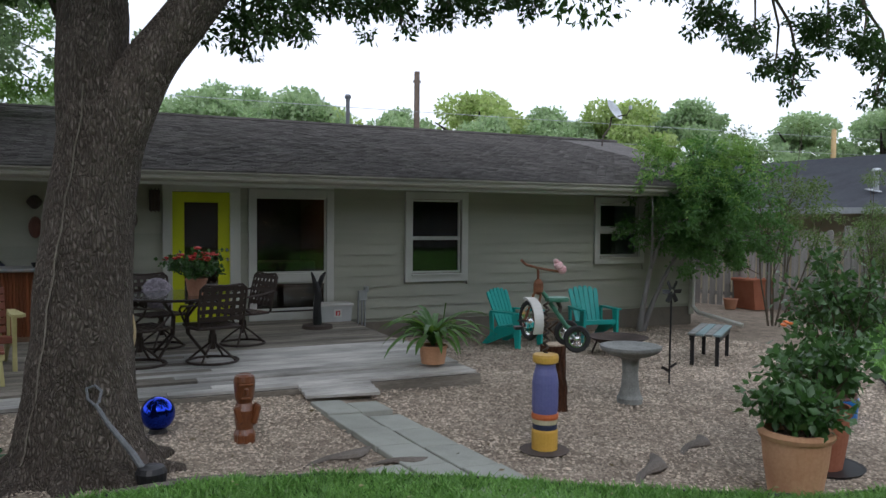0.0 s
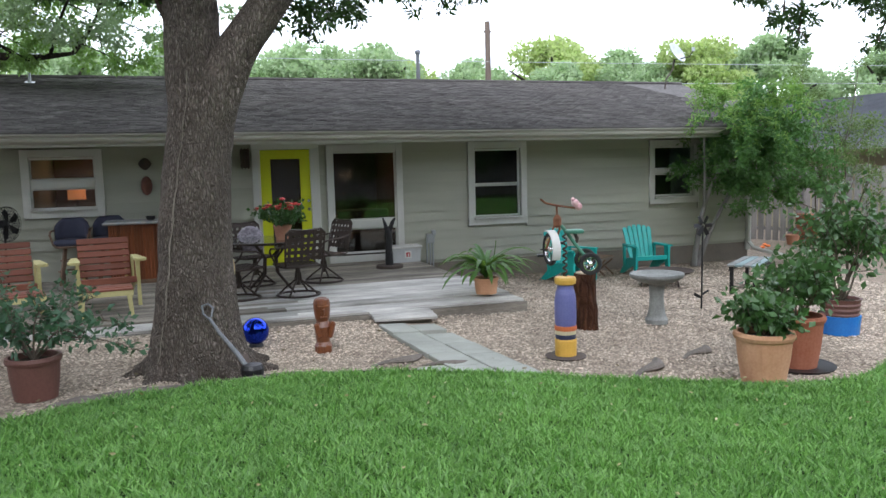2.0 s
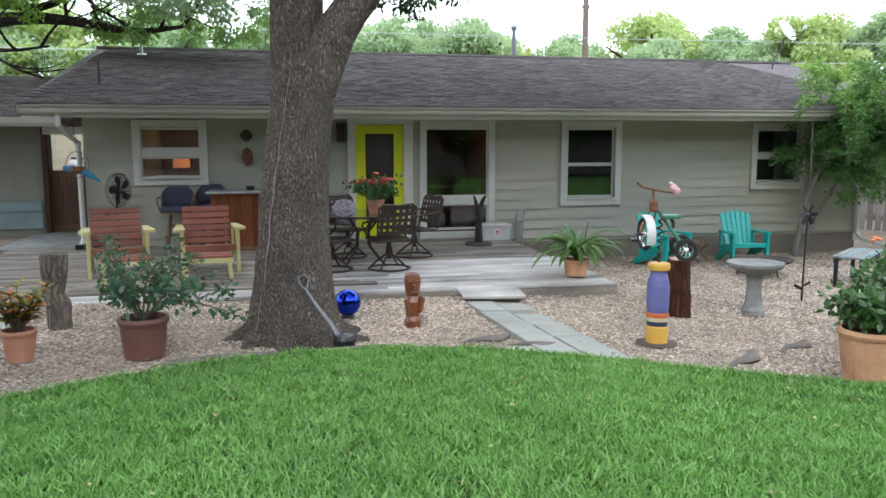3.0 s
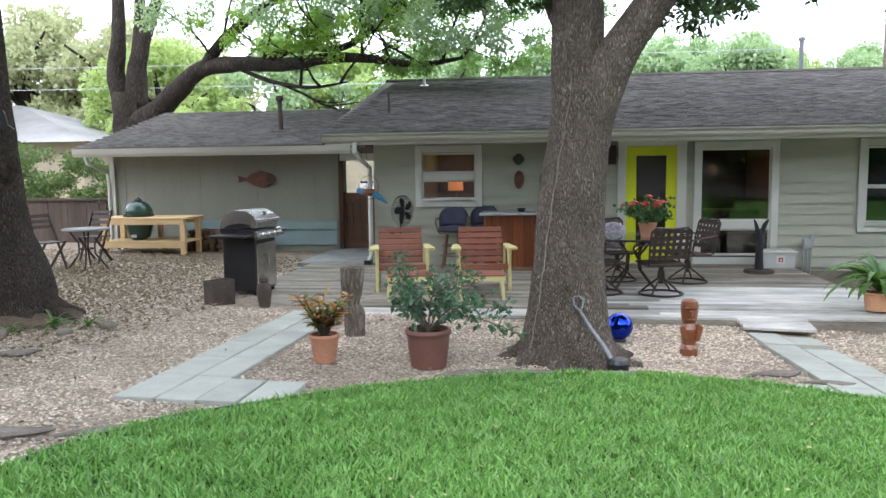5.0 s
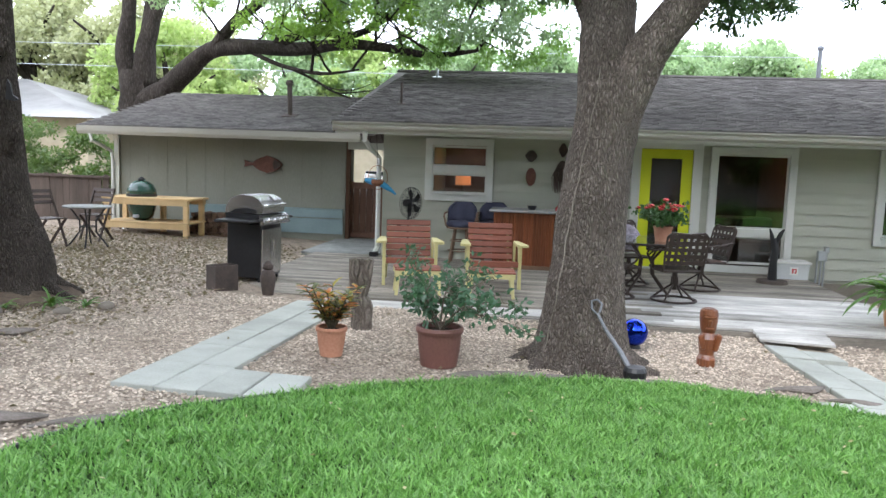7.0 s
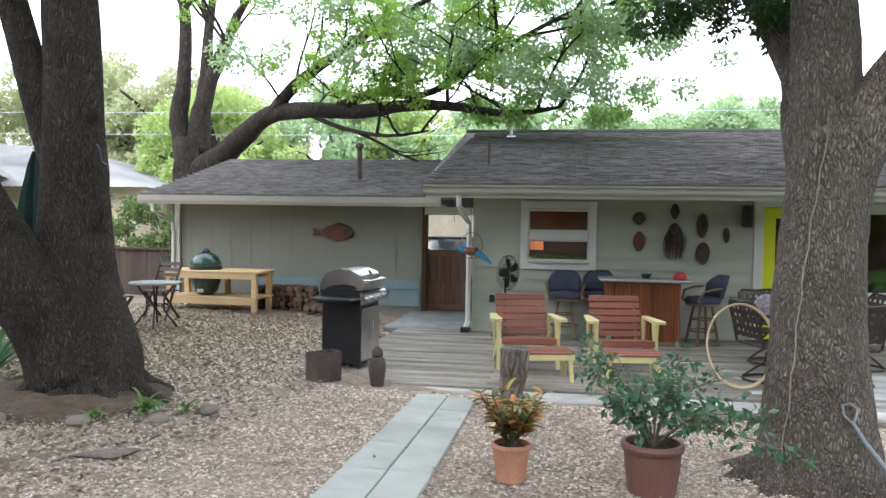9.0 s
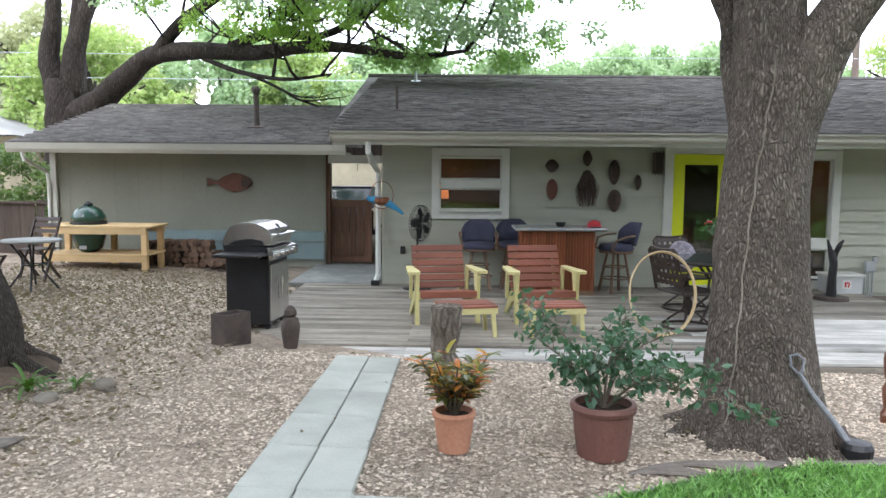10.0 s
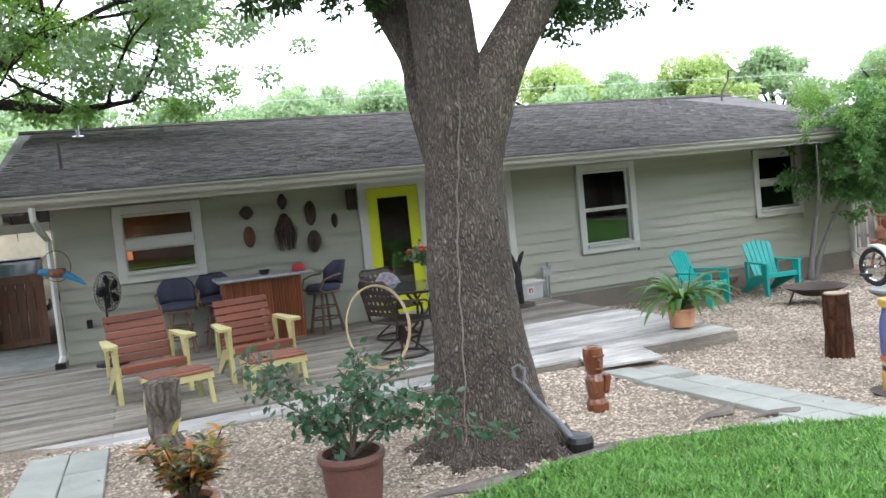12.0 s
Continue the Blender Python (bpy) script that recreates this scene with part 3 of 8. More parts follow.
grass_mesh("grass", "bright green broad-bladed lawn grass", 420000, (-4, 7.5, 0.2, 6.2), 0.062, 0.0045)
grass_mesh("grass", "bright green lawn grass farther off", 190000, (-3.5, 15.5, -4.0, 13.0), 0.11, 0.010, near=lambda x, y: (x > 7.5) | (y < 0.2))


def leaf_points(centers, radii, n, squash=0.75, shell=0.35):
    """n points spread through balls about the centres, denser towards their skins."""
    c = np.array(centers, float)
    r = np.array(radii, float)
    p = r ** 2 / (r ** 2).sum()
    i = rng.choice(len(c), n, p=p)
    d = rng.normal(size=(n, 3))
    d /= np.linalg.norm(d, axis=1)[:, None]
    q = rng.uniform(shell, 1.0, n) ** 0.6
    pos = c[i] + d * (r[i] * q)[:, None] * np.array([1, 1, squash])
    return pos, d


def leaf_cloud(name, pos, d, size, mat, parent=None, label="", droop=0.3, ratio=0.45, kind="stuff"):
    """Small folded leaves at pos."""
    n = len(pos)
    out = d + rng.normal(size=(n, 3)) * 0.8
    out[:, 2] -= droop
    out /= np.linalg.norm(out, axis=1)[:, None]
    side = np.cross(out, rng.normal(size=(n, 3)))
    side /= np.linalg.norm(side, axis=1)[:, None]
    up = np.cross(side, out)
    s = (size * rng.uniform(0.6, 1.25, n))[:, None]
    v = np.empty((n, 4, 3))
    v[:, 0] = pos
    v[:, 1] = pos + out * s * 0.5 + side * s * ratio * 0.5 + up * s * 0.12
    v[:, 2] = pos + out * s
    v[:, 3] = pos + out * s * 0.5 - side * s * ratio * 0.5 + up * s * 0.12
    return quick_mesh(name, label, v.reshape(-1, 3), [((0, 1, 2), n), ((0, 2, 3), n)], 4, mat, kind=kind, parent=parent)


# gravel chips
n = 420000
x = rng.uniform(-9, 9.5, n)
y = rng.uniform(2.2, 12.4, n)
u = rng.uniform(0, 1, n)
dist = np.hypot(x + 1.2, y - 0.5)
keep = ~inside(LAWN_ALL, x, y) & (u < np.clip((5.0 / dist) ** 1.3, 0, 1)) & ~((x > -4.7) & (x < 3.3) & (y > 8.0))
for x0, x1, y0, y1 in ((-3.46, -2.90, 4.0, 7.8), (-2.92, -2.33, 4.0, 4.6), (1.38, 2.0, 4.4, 7.8), (1.15, 1.42, 4.9, 5.42)):
    keep &= ~((x > x0) & (x < x1) & (y > y0) & (y < y1))
x, y = x[keep], y[keep]
n = len(x)
z = slopes(x, y) - 0.012
s = rng.uniform(0.005, 0.0135, n) * (1 + np.clip(np.hypot(x + 1, y) - 6, 0, 8) * 0.1)
a = rng.uniform(0, np.pi, n)
tip = rng.uniform(-0.5, 0.5, (n, 2))
v = np.empty((n, 5, 3))
for k in range(4):
    ca, sa = np.cos(a + k * np.pi / 2), np.sin(a + k * np.pi / 2)
    ln = s * (1.5 if k % 2 else 0.85)
    v[:, k] = np.stack([x + ca * ln, y + sa * ln, z + s * 0.3 + tip[:, 0] * s * (0.5 if k < 2 else -0.5)], -1)
v[:, 4] = np.stack([x + tip[:, 0] * s, y + tip[:, 1] * s, z + s * 0.95], -1)
quick_mesh("gravel", "loose tan gravel and wood chips", v.reshape(-1, 3), [((0, 1, 4), n), ((1, 2, 4), n), ((2, 3, 4), n), ((3, 0, 4), n)], 5, M_chip, category="gravel")
# fallen leaves
n = 900
x = rng.uniform(-8, 9, n)
y = rng.uniform(1.5, 12, n)
keep = ~((x > -4.7) & (x < 3.3) & (y > 8.0))
x, y = x[keep], y[keep]
pos = np.stack([x, y, slopes(x, y) + 0.012 + 0.06 * inside(LAWN_ALL, x, y)], -1)
d = rng.normal(size=(len(x), 3)) * np.array([1, 1, 0.05])
on = inside(LAWN_ALL, x, y)
leaf_cloud("fallen_leaves", pos[~on], d[~on] * 3, 0.045, M_brown_leaf, label="small dry brown oak leaves", droop=0)
leaf_cloud("fallen_leaves", pos[on], d[on] * 3, 0.032, M_dry_leaf, label="few pale dry leaves lying in the grass", droop=0)

lx_, ly_ = rng.normal(-7.6, 2.0, 34000), rng.uniform(2.5, 13.5, 34000)
ok_ = (lx_ < -4.4) & (lx_ > -13) & ~inside(LAWN_ALL, lx_, ly_)
lx_, ly_ = lx_[ok_], ly_[ok_]
leaf_cloud("leaf_litter", np.stack([lx_, ly_, slopes(lx_, ly_) + 0.014], -1), rng.normal(size=(len(lx_), 3)) * np.array([3, 3, 0.1]), 0.05, M_brown_leaf, label="brown leaf litter over the shaded gravel", droop=0)

# ---- main house ----
WY = 12.6
XL, XR, ZB, ZT = -3.53, 10.45, -0.35, 2.30
OPEN = [(-2.80, -1.67, 1.185, 2.217), (0.57, 1.66, 0.16, 2.26), (1.787, 3.11, 0.215, 2.218), (4.322, 5.469, 0.742, 2.227), (8.08, 9.22, 0.976, 2.213)]


def wall_grid(bm, x0, x1, z0, z1, y0, y1, holes):
    """An upright wall along x with holes through it, as blocks."""
    cuts = sorted({x0, x1, *[v for h in holes for v in h[:2]]})
    for a, b in zip(cuts, cuts[1:]):
        mid = (a + b) / 2
        over = sorted([(h[2], h[3]) for h in holes if h[0] < mid < h[1]])
        z = z0
        for lo, hi in over + [(z1, z1)]:
            if lo - z > 0.002:
                box(bm, (mid, (y0 + y1) / 2, (z + min(lo, z1)) / 2), (b - a, y1 - y0, min(lo, z1) - z))
            z = max(z, hi)
    return bm


wall_front = tagged(part("wall_front", wall_grid(bmesh.new(), XL, XR, ZB, ZT, WY + 0.02, WY + 0.14, [(a + 0.1, b - 0.1, c + 0.1, d - 0.1) for a, b, c, d in OPEN]), M_siding), "sage green house wall with lap siding", "wall", kind="structure")
tagged(part("wall_left", blocks(((XL + 0.06, 17.0, 1.0), (0.12, 8.6, 2.7))), M_siding), "sage green side wall of the house", "wall", kind="structure")
tagged(part("wall_right", blocks(((XR - 0.06, 17.0, 1.0), (0.12, 8.6, 2.7))), M_siding), "sage green end wall of the house", "wall", kind="structure")
tagged(part("wall_back", blocks((((XL + XR) / 2, 21.4, 1.0), (XR - XL, 0.12, 2.7))), M_siding), "plain back wall of the house", "wall", kind="structure")
tagged(part("foundation", blocks((((XL + XR) / 2 + 1.5, WY + 0.03, -0.12), (XR - XL - 3.0, 0.05, 0.46))), M_found), "stained grey concrete foundation strip", "foundation", kind="structure")
tagged(part("room_floor", blocks((((XL + XR) / 2, 17.0, 0.12), (XR - XL - 0.3, 8.4, 0.1))), M_room_floor), "dark wooden room floor", "floor", kind="structure")
tagged(part("room_ceiling", blocks((((XL + XR) / 2, 17.0, 2.36), (XR - XL - 0.3, 8.4, 0.06))), M_room_wall), "dim room ceiling", "ceiling", kind="structure")
tagged(part("room_partition", blocks(((0.1, 16.5, 1.2), (0.1, 7.6, 2.3)), ((3.8, 15.0, 1.2), (0.1, 4.2, 2.3)), ((3.4, 20.4, 1.2), (13.6, 0.1, 2.3)), ((7.0, 16.6, 1.2), (6.3, 0.1, 2.3))), M_room_wall), "dim brown inner walls of the rooms", "wall", kind="structure")

LAP = 0.172


def plank_mesh(length):
    bm = bmesh.new()
    prism(bm, [(-0.014, 0.0), (-0.012, 0.008), (0.02, LAP + 0.01), (0.03, LAP + 0.01), (0.03, 0.0)], "x", 0, length)
    return mesh_of(bm, "siding_plank", M_siding)


def courses(parent, x0, x1, z0, z1, y, holes):
    """Lap siding planks between the openings; the lower edge of each stands proud."""
    z = z0
    while z < z1 - 0.02:
        zt = min(z + LAP, z1)
        spans = [(x0, x1)]
        for h in holes:
            if h[2] < zt - 0.02 and h[3] > z + 0.02:
                spans = [s for a, b in spans for s in ((a, min(b, h[0])), (max(a, h[1]), b)) if s[1] - s[0] > 0.01]
        for a, b in spans:
            me = plank_mesh(b - a)
            ob = new("siding_plank", me)
            ob.location = (a, y - 0.012, z)
            ob.rotation_euler = (radians(0), 0, 0)
            ob.parent = parent
        z += LAP


# gutter, fascia, soffit
GY, GZ0, GZ1 = 11.62, 2.24, 2.40
tagged(part("soffit", blocks((((-4.1 + 10.9) / 2, (GY + WY + 0.1) / 2, 2.285), (15.1, WY + 0.1 - GY - 0.06, 0.03))), M_fascia), "painted soffit under the eave", "soffit", kind="structure")
gutter = thing("gutter", "cream painted gutter along the long eave", "gutter", 0, 0, 0)
bm = bmesh.new()
prism(bm, [(GY + 0.03, GZ0 + 0.02), (GY - 0.03, GZ0 + 0.02), (GY - 0.085, GZ0 + 0.055), (GY - 0.09, GZ0 + 0.085), (GY - 0.065, GZ0 + 0.10), (GY - 0.06, GZ1 - 0.035), (GY - 0.11, GZ1 - 0.025), (GY - 0.11, GZ1 - 0.004), (GY + 0.03, GZ1 - 0.004)], "x", -4.12, 10.9)
part("end_cap", blocks(((-4.122, GY - 0.035, (GZ0 + GZ1) / 2), (0.006, 0.13, 0.14))), M_fascia, gutter)
part("trough", bm, M_fascia, gutter)
part("fascia_board", blocks(((3.39, GY + 0.045, 2.305), (15.0, 0.03, 0.17))), M_white, gutter)
bm = bmesh.new()
tube(bm, [(-3.62, GY - 0.02, 2.26), (-3.62, GY - 0.02, 2.12), (-3.6, 12.0, 1.98), (-3.58, WY - 0.07, 1.86), (-3.58, WY - 0.07, 0.36), (-3.6, WY - 0.2, 0.27)], 0.042, 6)
ds = thing("downspout", "white downspout with an elbow at the house corner", "downspout", 0, 0, 0)
part("pipe", bm, M_white, ds)
part("outlet", blocks(((-3.6, WY - 0.24, 0.26), (0.12, 0.16, 0.07))), M_black, ds, "black outlet at the foot")
bm = bmesh.new()
tube(bm, [(10.3, GY - 0.02, 2.26), (10.3, GY, 2.1), (10.42, WY - 0.07, 1.85), (10.42, WY - 0.07, 0.12), (10.44, WY - 0.2, 0.0), (10.8, WY - 1.0, -0.17)], 0.045, 6)
ds = thing("downspout", "white downspout kicking out over the gravel", "downspout", 0, 0, 0)
part("pipe", bm, M_white, ds)
part("corner_board", blocks(((XR - 0.02, WY - 0.01, 1.1), (0.1, 0.06, 2.3))), M_white, ds)


def roof_slab(name, label, corners, thick, mat, parent=None):
    """A sloping slab from four upper corners."""
    bm = bmesh.new()
    top = [bm.verts.new(c) for c in corners]
    low = [bm.verts.new((c[0], c[1], c[2] - thick)) for c in corners]
    bm.faces.new(top)
    bm.faces.new(low[::-1])
    for i in range(4):
        j = (i + 1) % 4
        bm.faces.new((top[j], top[i], low[i], low[j]))
    bmesh.ops.recalc_face_normals(bm, faces=bm.faces)
    return tagged(part(name, bm, mat, parent), label, "roof", kind="structure")


RY, RZ = 18.3, 3.92
roof_main = roof_slab("roof", "grey asphalt shingle roof of the house", [(-4.15, GY - 0.06, 2.405), (10.95, GY - 0.06, 2.405), (12.9, RY, RZ), (-4.38, RY, RZ)], 0.05, M_shingle)
roof_slab("roof", "back slope of the house roof", [(-4.38, RY, RZ), (12.9, RY, RZ), (12.9, 25, 2.4), (-4.38, 25, 2.4)], 0.05, M_shingle)
part("rake_board", blocks(((-4.14, (GY + RY) / 2, 3.05), (0.03, 6.7, 0.12), (12.8, 0, 0))), M_gate, roof_main)
part("gable_end", prism(bmesh.new(), [(WY, 2.3), (RY, 2.3), (RY, RZ - 0.06), (WY, 2.55)], "x", XL + 0.01, XL + 0.1), M_siding, roof_main)
bm = bmesh.new()
tube(bm, [(-4.38, RY, RZ + 0.02), (12.9, RY, RZ + 0.02)], 0.05, 6)
part("ridge_cap", bm, M_shingle, roof_main)


def shingles(parent, p0, px, pu, nx, nu, mat, stagger=0.5, reach=300):
    """Rows of shingle tabs on the slope from p0, px along the eave, pu up the slope: the nearest few as parts and the rest as one."""
    p0, px, pu = Vector(p0), Vector(px), Vector(pu)
    nrm = px.cross(pu).normalized()
    ex, eu = px / nx, pu / nu
    rr = random.Random(7)
    vs = []
    tab = None
    made = 0
    for j in range(nu):
        for i in range(nx):
            o = p0 + ex * (i + stagger * (j % 2) * (1 if i < nx - 1 else 0)) + eu * j + ex * rr.uniform(-0.06, 0.06)
            t = rr.uniform(0.008, 0.02)
            w = ex * rr.uniform(0.93, 0.99)
            h = eu * 1.08
            a, b, c, d = o + nrm * t, o + w + nrm * t, o + w + h + nrm * 0.003, o + h + nrm * 0.003
            vs += [a, b, c, d, o, o + w]
    n = len(vs) // 6
    return quick_mesh("shingles", "", np.array([tuple(v) for v in vs]), [((0, 1, 2, 3), n), ((4, 5, 1, 0), n)], 6, mat, parent=parent)


shingles(roof_main, (-4.14, GY - 0.07, 2.41), (15.1, 0, 0), (0, RY - GY + 0.07, RZ - 2.405), 80, 54, M_shingle)


def vent_pipe(x, y, z, h, r, mat, label, cap=False, tilt=0.0):
    v = thing("roof_vent", label, "vent pipe", x, y, z)
    bm = bmesh.new()
    tube(bm, [(0, 0, -0.1), (tilt * h, 0, h)], r, 10)
    part("pipe", bm, mat, v)
    part("flashing", blocks(((0, 0, 0.02), (r * 6, r * 6, 0.02), (13, 0, 0))), mat, v)
    if cap:
        part("cap", lathe(bmesh.new(), [(r * 1.5, 0), (r * 1.7, 0.05), (r * 1.2, 0.1)], 12, (tilt * h, 0, h - 0.05)), mat, v)
    return v


def roof_z(y):
    return 2.405 + (y - (GY - 0.06)) * (RZ - 2.405) / (RY - GY + 0.06)


vent_pipe(-3.37, 13.3, roof_z(13.3), 0.38, 0.022, M_old_iron, "thin grey vent pipe on the shingles")
vent_pipe(-3.3, 17.3, roof_z(17.3), 0.22, 0.03, M_galv, "short grey vent pipe near the ridge")
vent_pipe(6.05, 21.0, 3.2, 1.85, 0.055, M_dull, "tall galvanised flue behind the ridge", cap=True)

# windows


def window(name, label, x0, x1, z0, z1, panes, rails=(), sill=True, trim=0.115, stiles=()):
    """Trim, sash rails and panes in an opening of the front wall."""
    w = ob = new(name)
    tagged(ob, label, "window", kind="structure")
    y = WY - 0.03
    part("trim", blocks((((x0 + x1) / 2, y, z1 - trim / 2), (x1 - x0, 0.05, trim)), (((x0 + x1) / 2, y, z0 + trim / 2), (x1 - x0, 0.05, trim)),
                        ((x0 + trim / 2, y - 0.003, (z0 + z1) / 2), (trim, 0.05, z1 - z0)), ((x1 - trim / 2, y - 0.003, (z0 + z1) / 2), (trim, 0.05, z1 - z0)), bevel=0.004), M_white, w)
    if sill:
        part("sill", blocks((((x0 + x1) / 2, y - 0.03, z0 + trim + 0.005), (x1 - x0 - 2 * trim + 0.02, 0.09, 0.03)), bevel=0.004), M_white, w)
    fr = 0.035
    for a, b, c, d in panes:
        part("sash", blocks((((a + b) / 2, WY + 0.03, d - fr / 2), (b - a, 0.04, fr)), (((a + b) / 2, WY + 0.03, c + fr / 2), (b - a, 0.04, fr)),
                            ((a + fr / 2, WY + 0.028, (c + d) / 2), (fr, 0.04, d - c)), ((b - fr / 2, WY + 0.028, (c + d) / 2), (fr, 0.04, d - c))), M_white, w)
        g = part("pane", blocks((((a + b) / 2, WY + 0.035, (c + d) / 2), (b - a - fr, 0.006, d - c - fr))), M_glass, w)
        g.visible_shadow = False
    for a, b, c, d in rails:
        part("rail", blocks((((a + b) / 2, WY - 0.005, (c + d) / 2), (b - a, 0.07, d - c)), bevel=0.004), M_white, w)
    return w


x0, x1, z0, z1 = OPEN[0]
window("window_1", "white kitchen window with two stacked panes", x0, x1, z0, z1, [(x0 + 0.1, x1 - 0.1, z0 + 0.12, 1.64), (x0 + 0.1, x1 - 0.1, 1.75, z1 - 0.12)], [(x0 + 0.12, x1 - 0.12, 1.63, 1.76)])
x0, x1, z0, z1 = OPEN[2]
window("window_2", "tall white picture window with a low pane", x0, x1, z0, z1, [(x0 + 0.1, x1 - 0.1, z0 + 0.14, 0.80), (x0 + 0.1, x1 - 0.1, 0.92, z1 - 0.11)], [(x0 + 0.12, x1 - 0.12, 0.79, 0.93)], sill=False)
x0, x1, z0, z1 = OPEN[3]
window("window_3", "white double-hung window", x0, x1, z0, z1, [(x0 + 0.12, x1 - 0.12, z0 + 0.14, 1.47), (x0 + 0.12, x1 - 0.12, 1.46, z1 - 0.12)])
x0, x1, z0, z1 = OPEN[4]
window("window_4", "white double-hung window with a half-drawn shade", x0, x1, z0, z1, [(x0 + 0.12, x1 - 0.12, z0 + 0.14, 1.57), (x0 + 0.12, x1 - 0.12, 1.64, z1 - 0.12)], [(x0 + 0.12, x1 - 0.12, 1.56, 1.65)])
tagged(part("roller_blind", blocks(((8.95, WY + 0.2, 1.87), (0.5, 0.01, 0.62))), M_blind), "pale roller blind half across the window", "blind")
tagged(part("curtain", blocks(((8.95, WY + 0.22, 1.3), (0.42, 0.02, 0.5))), M_tricolor_cloth), "patterned curtain behind the glass", "curtain")

# door
door = new("door_1")
tagged(door, "lime green glazed door in a white casing", "door", kind="structure")
part("casing", blocks(((0.635, WY - 0.03, 1.21), (0.13, 0.06, 2.1)), ((1.59, WY - 0.03, 1.21), (0.15, 0.06, 2.1)), ((1.11, WY - 0.033, 2.205), (1.09, 0.06, 0.10)), bevel=0.004), M_white, door)
part("stile", blocks(((0.775, WY, 1.19), (0.15, 0.05, 1.92))), M_lime, door)
part("stile", blocks(((1.44, WY, 1.19), (0.15, 0.05, 1.92))), M_lime, door)
part("rail", blocks(((1.107, WY, 2.085), (0.515, 0.05, 0.13))), M_lime, door)
part("rail", blocks(((1.107, WY, 0.36), (0.515, 0.05, 0.26))), M_lime, door)
g = part("pane", blocks(((1.107, WY + 0.005, 1.25), (0.515, 0.008, 1.53))), M_glass, door)
g.visible_shadow = False
part("bead", blocks(((0.858, WY - 0.02, 1.255), (0.02, 0.02, 1.53)), ((1.357, WY - 0.02, 1.255), (0.02, 0.02, 1.53)), ((1.107, WY - 0.02, 2.01), (0.515, 0.02, 0.02)), ((1.107, WY - 0.02, 0.50), (0.515, 0.02, 0.02))), M_lime, door)
hd = part("door_handle", lathe(bmesh.new(), [(0.02, 0), (0.028, 0.03), (0.012, 0.05)], 12), M_steel, door, "brushed steel knob")
hd.location, hd.rotation_euler = (1.47, WY - 0.03, 1.16), (radians(90), 0, 0)
dl = part("deadbolt", lathe(bmesh.new(), [(0.025, 0), (0.025, 0.02)], 12), M_steel, door)
dl.location, dl.rotation_euler = (1.47, WY - 0.025, 1.30), (radians(90), 0, 0)
part("threshold", blocks(((1.11, WY - 0.02, 0.235), (0.84, 0.12, 0.03))), M_galv, door)
part("header_board", blocks(((1.84, WY - 0.012, 2.26), (2.56, 0.03, 0.07))), M_white, door)

# inside seen through the glass
lamp = thing("table_lamp", "small lit table lamp with an amber shade", "lamp", -2.83, 19.4, 1.07)
part("shade", lathe(bmesh.new(), [(0.20, 0.20), (0.19, 0.52)], 20), M_shade, lamp)
part("stand", lathe(bmesh.new(), [(0.09, 0), (0.05, 0.05), (0.03, 0.22)], 14), M_old_iron, lamp)
cab = thing("sideboard", "brown wooden sideboard under the lit lamp", "sideboard", -2.3, 19.5, 0.17)
part("body", blocks(((0, 0, 0.44), (2.2, 0.5, 0.84)), bevel=0.01), M_bar, cab)
part("worktop", blocks(((0, 0, 0.88), (2.25, 0.55, 0.04)), bevel=0.006), M_room_floor, cab)
sofa = thing("sofa", "dark sofa inside the room", "sofa", 2.5, 14.2, 0.17)
part("seat", blocks(((0, 0, 0.25), (1.7, 0.8, 0.4)), bevel=0.04), M_dark_plaster, sofa)
part("backrest", blocks(((0, 0.35, 0.6), (1.7, 0.2, 0.5)), bevel=0.04), M_dark_plaster, sofa)

# ---- garage ----
garage = new("garage")
tagged(garage, "low tan garage wing with panelled walls", "building", kind="structure")
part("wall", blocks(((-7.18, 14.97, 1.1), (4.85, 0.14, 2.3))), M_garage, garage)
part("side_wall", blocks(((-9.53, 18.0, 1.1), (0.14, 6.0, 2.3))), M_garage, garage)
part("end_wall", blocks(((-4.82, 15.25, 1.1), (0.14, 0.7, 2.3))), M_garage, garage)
for i in range(12):
    part("batten", blocks(((-9.3 + i * 0.406, 14.893, 1.2), (0.01, 0.003, 2.1))), M_garage, garage)
part("corner_board", blocks(((-9.56, 14.86, 1.15), (0.1, 0.06, 2.1))), M_white, garage)
bm = bmesh.new()
prism(bm, [(14.18, 2.14), (14.10, 2.14), (14.07, 2.2), (14.06, 2.30), (14.18, 2.30)], "x", -9.95, -4.28)
part("gutter", bm, M_fascia, garage)
part("soffit", blocks(((-7.1, 14.55, 2.17), (5.6, 0.75, 0.03))), M_fascia, garage)
roof_g = roof_slab("roof", "grey shingle roof of the garage", [(-9.97, 14.08, 2.31), (-4.0, 14.08, 2.31), (-4.0, 18.0, 3.27), (-9.5, 18.0, 3.27)], 0.05, M_shingle)
roof_slab("roof", "back slope of the garage roof", [(-9.5, 18.0, 3.27), (-4.0, 18.0, 3.27), (-4.0, 22, 2.3), (-9.97, 22, 2.3)], 0.05, M_shingle)
shingles(roof_g, (-9.9, 14.08, 2.318), (5.75, 0, 0), (0.0, 3.92, 0.96), 31, 31, M_shingle)
vent_pipe(-6.1, 15.5, 2.66, 0.68, 0.05, M_old_iron, "dark stove pipe on the garage roof", cap=True, tilt=-0.03)
bm = bmesh.new()
tube(bm, [(-9.7, 14.12, 2.15), (-9.68, 14.14, 2.02), (-9.62, 14.75, 1.82), (-9.62, 14.8, 1.6), (-9.62, 14.8, 0.25)], 0.035, 8)
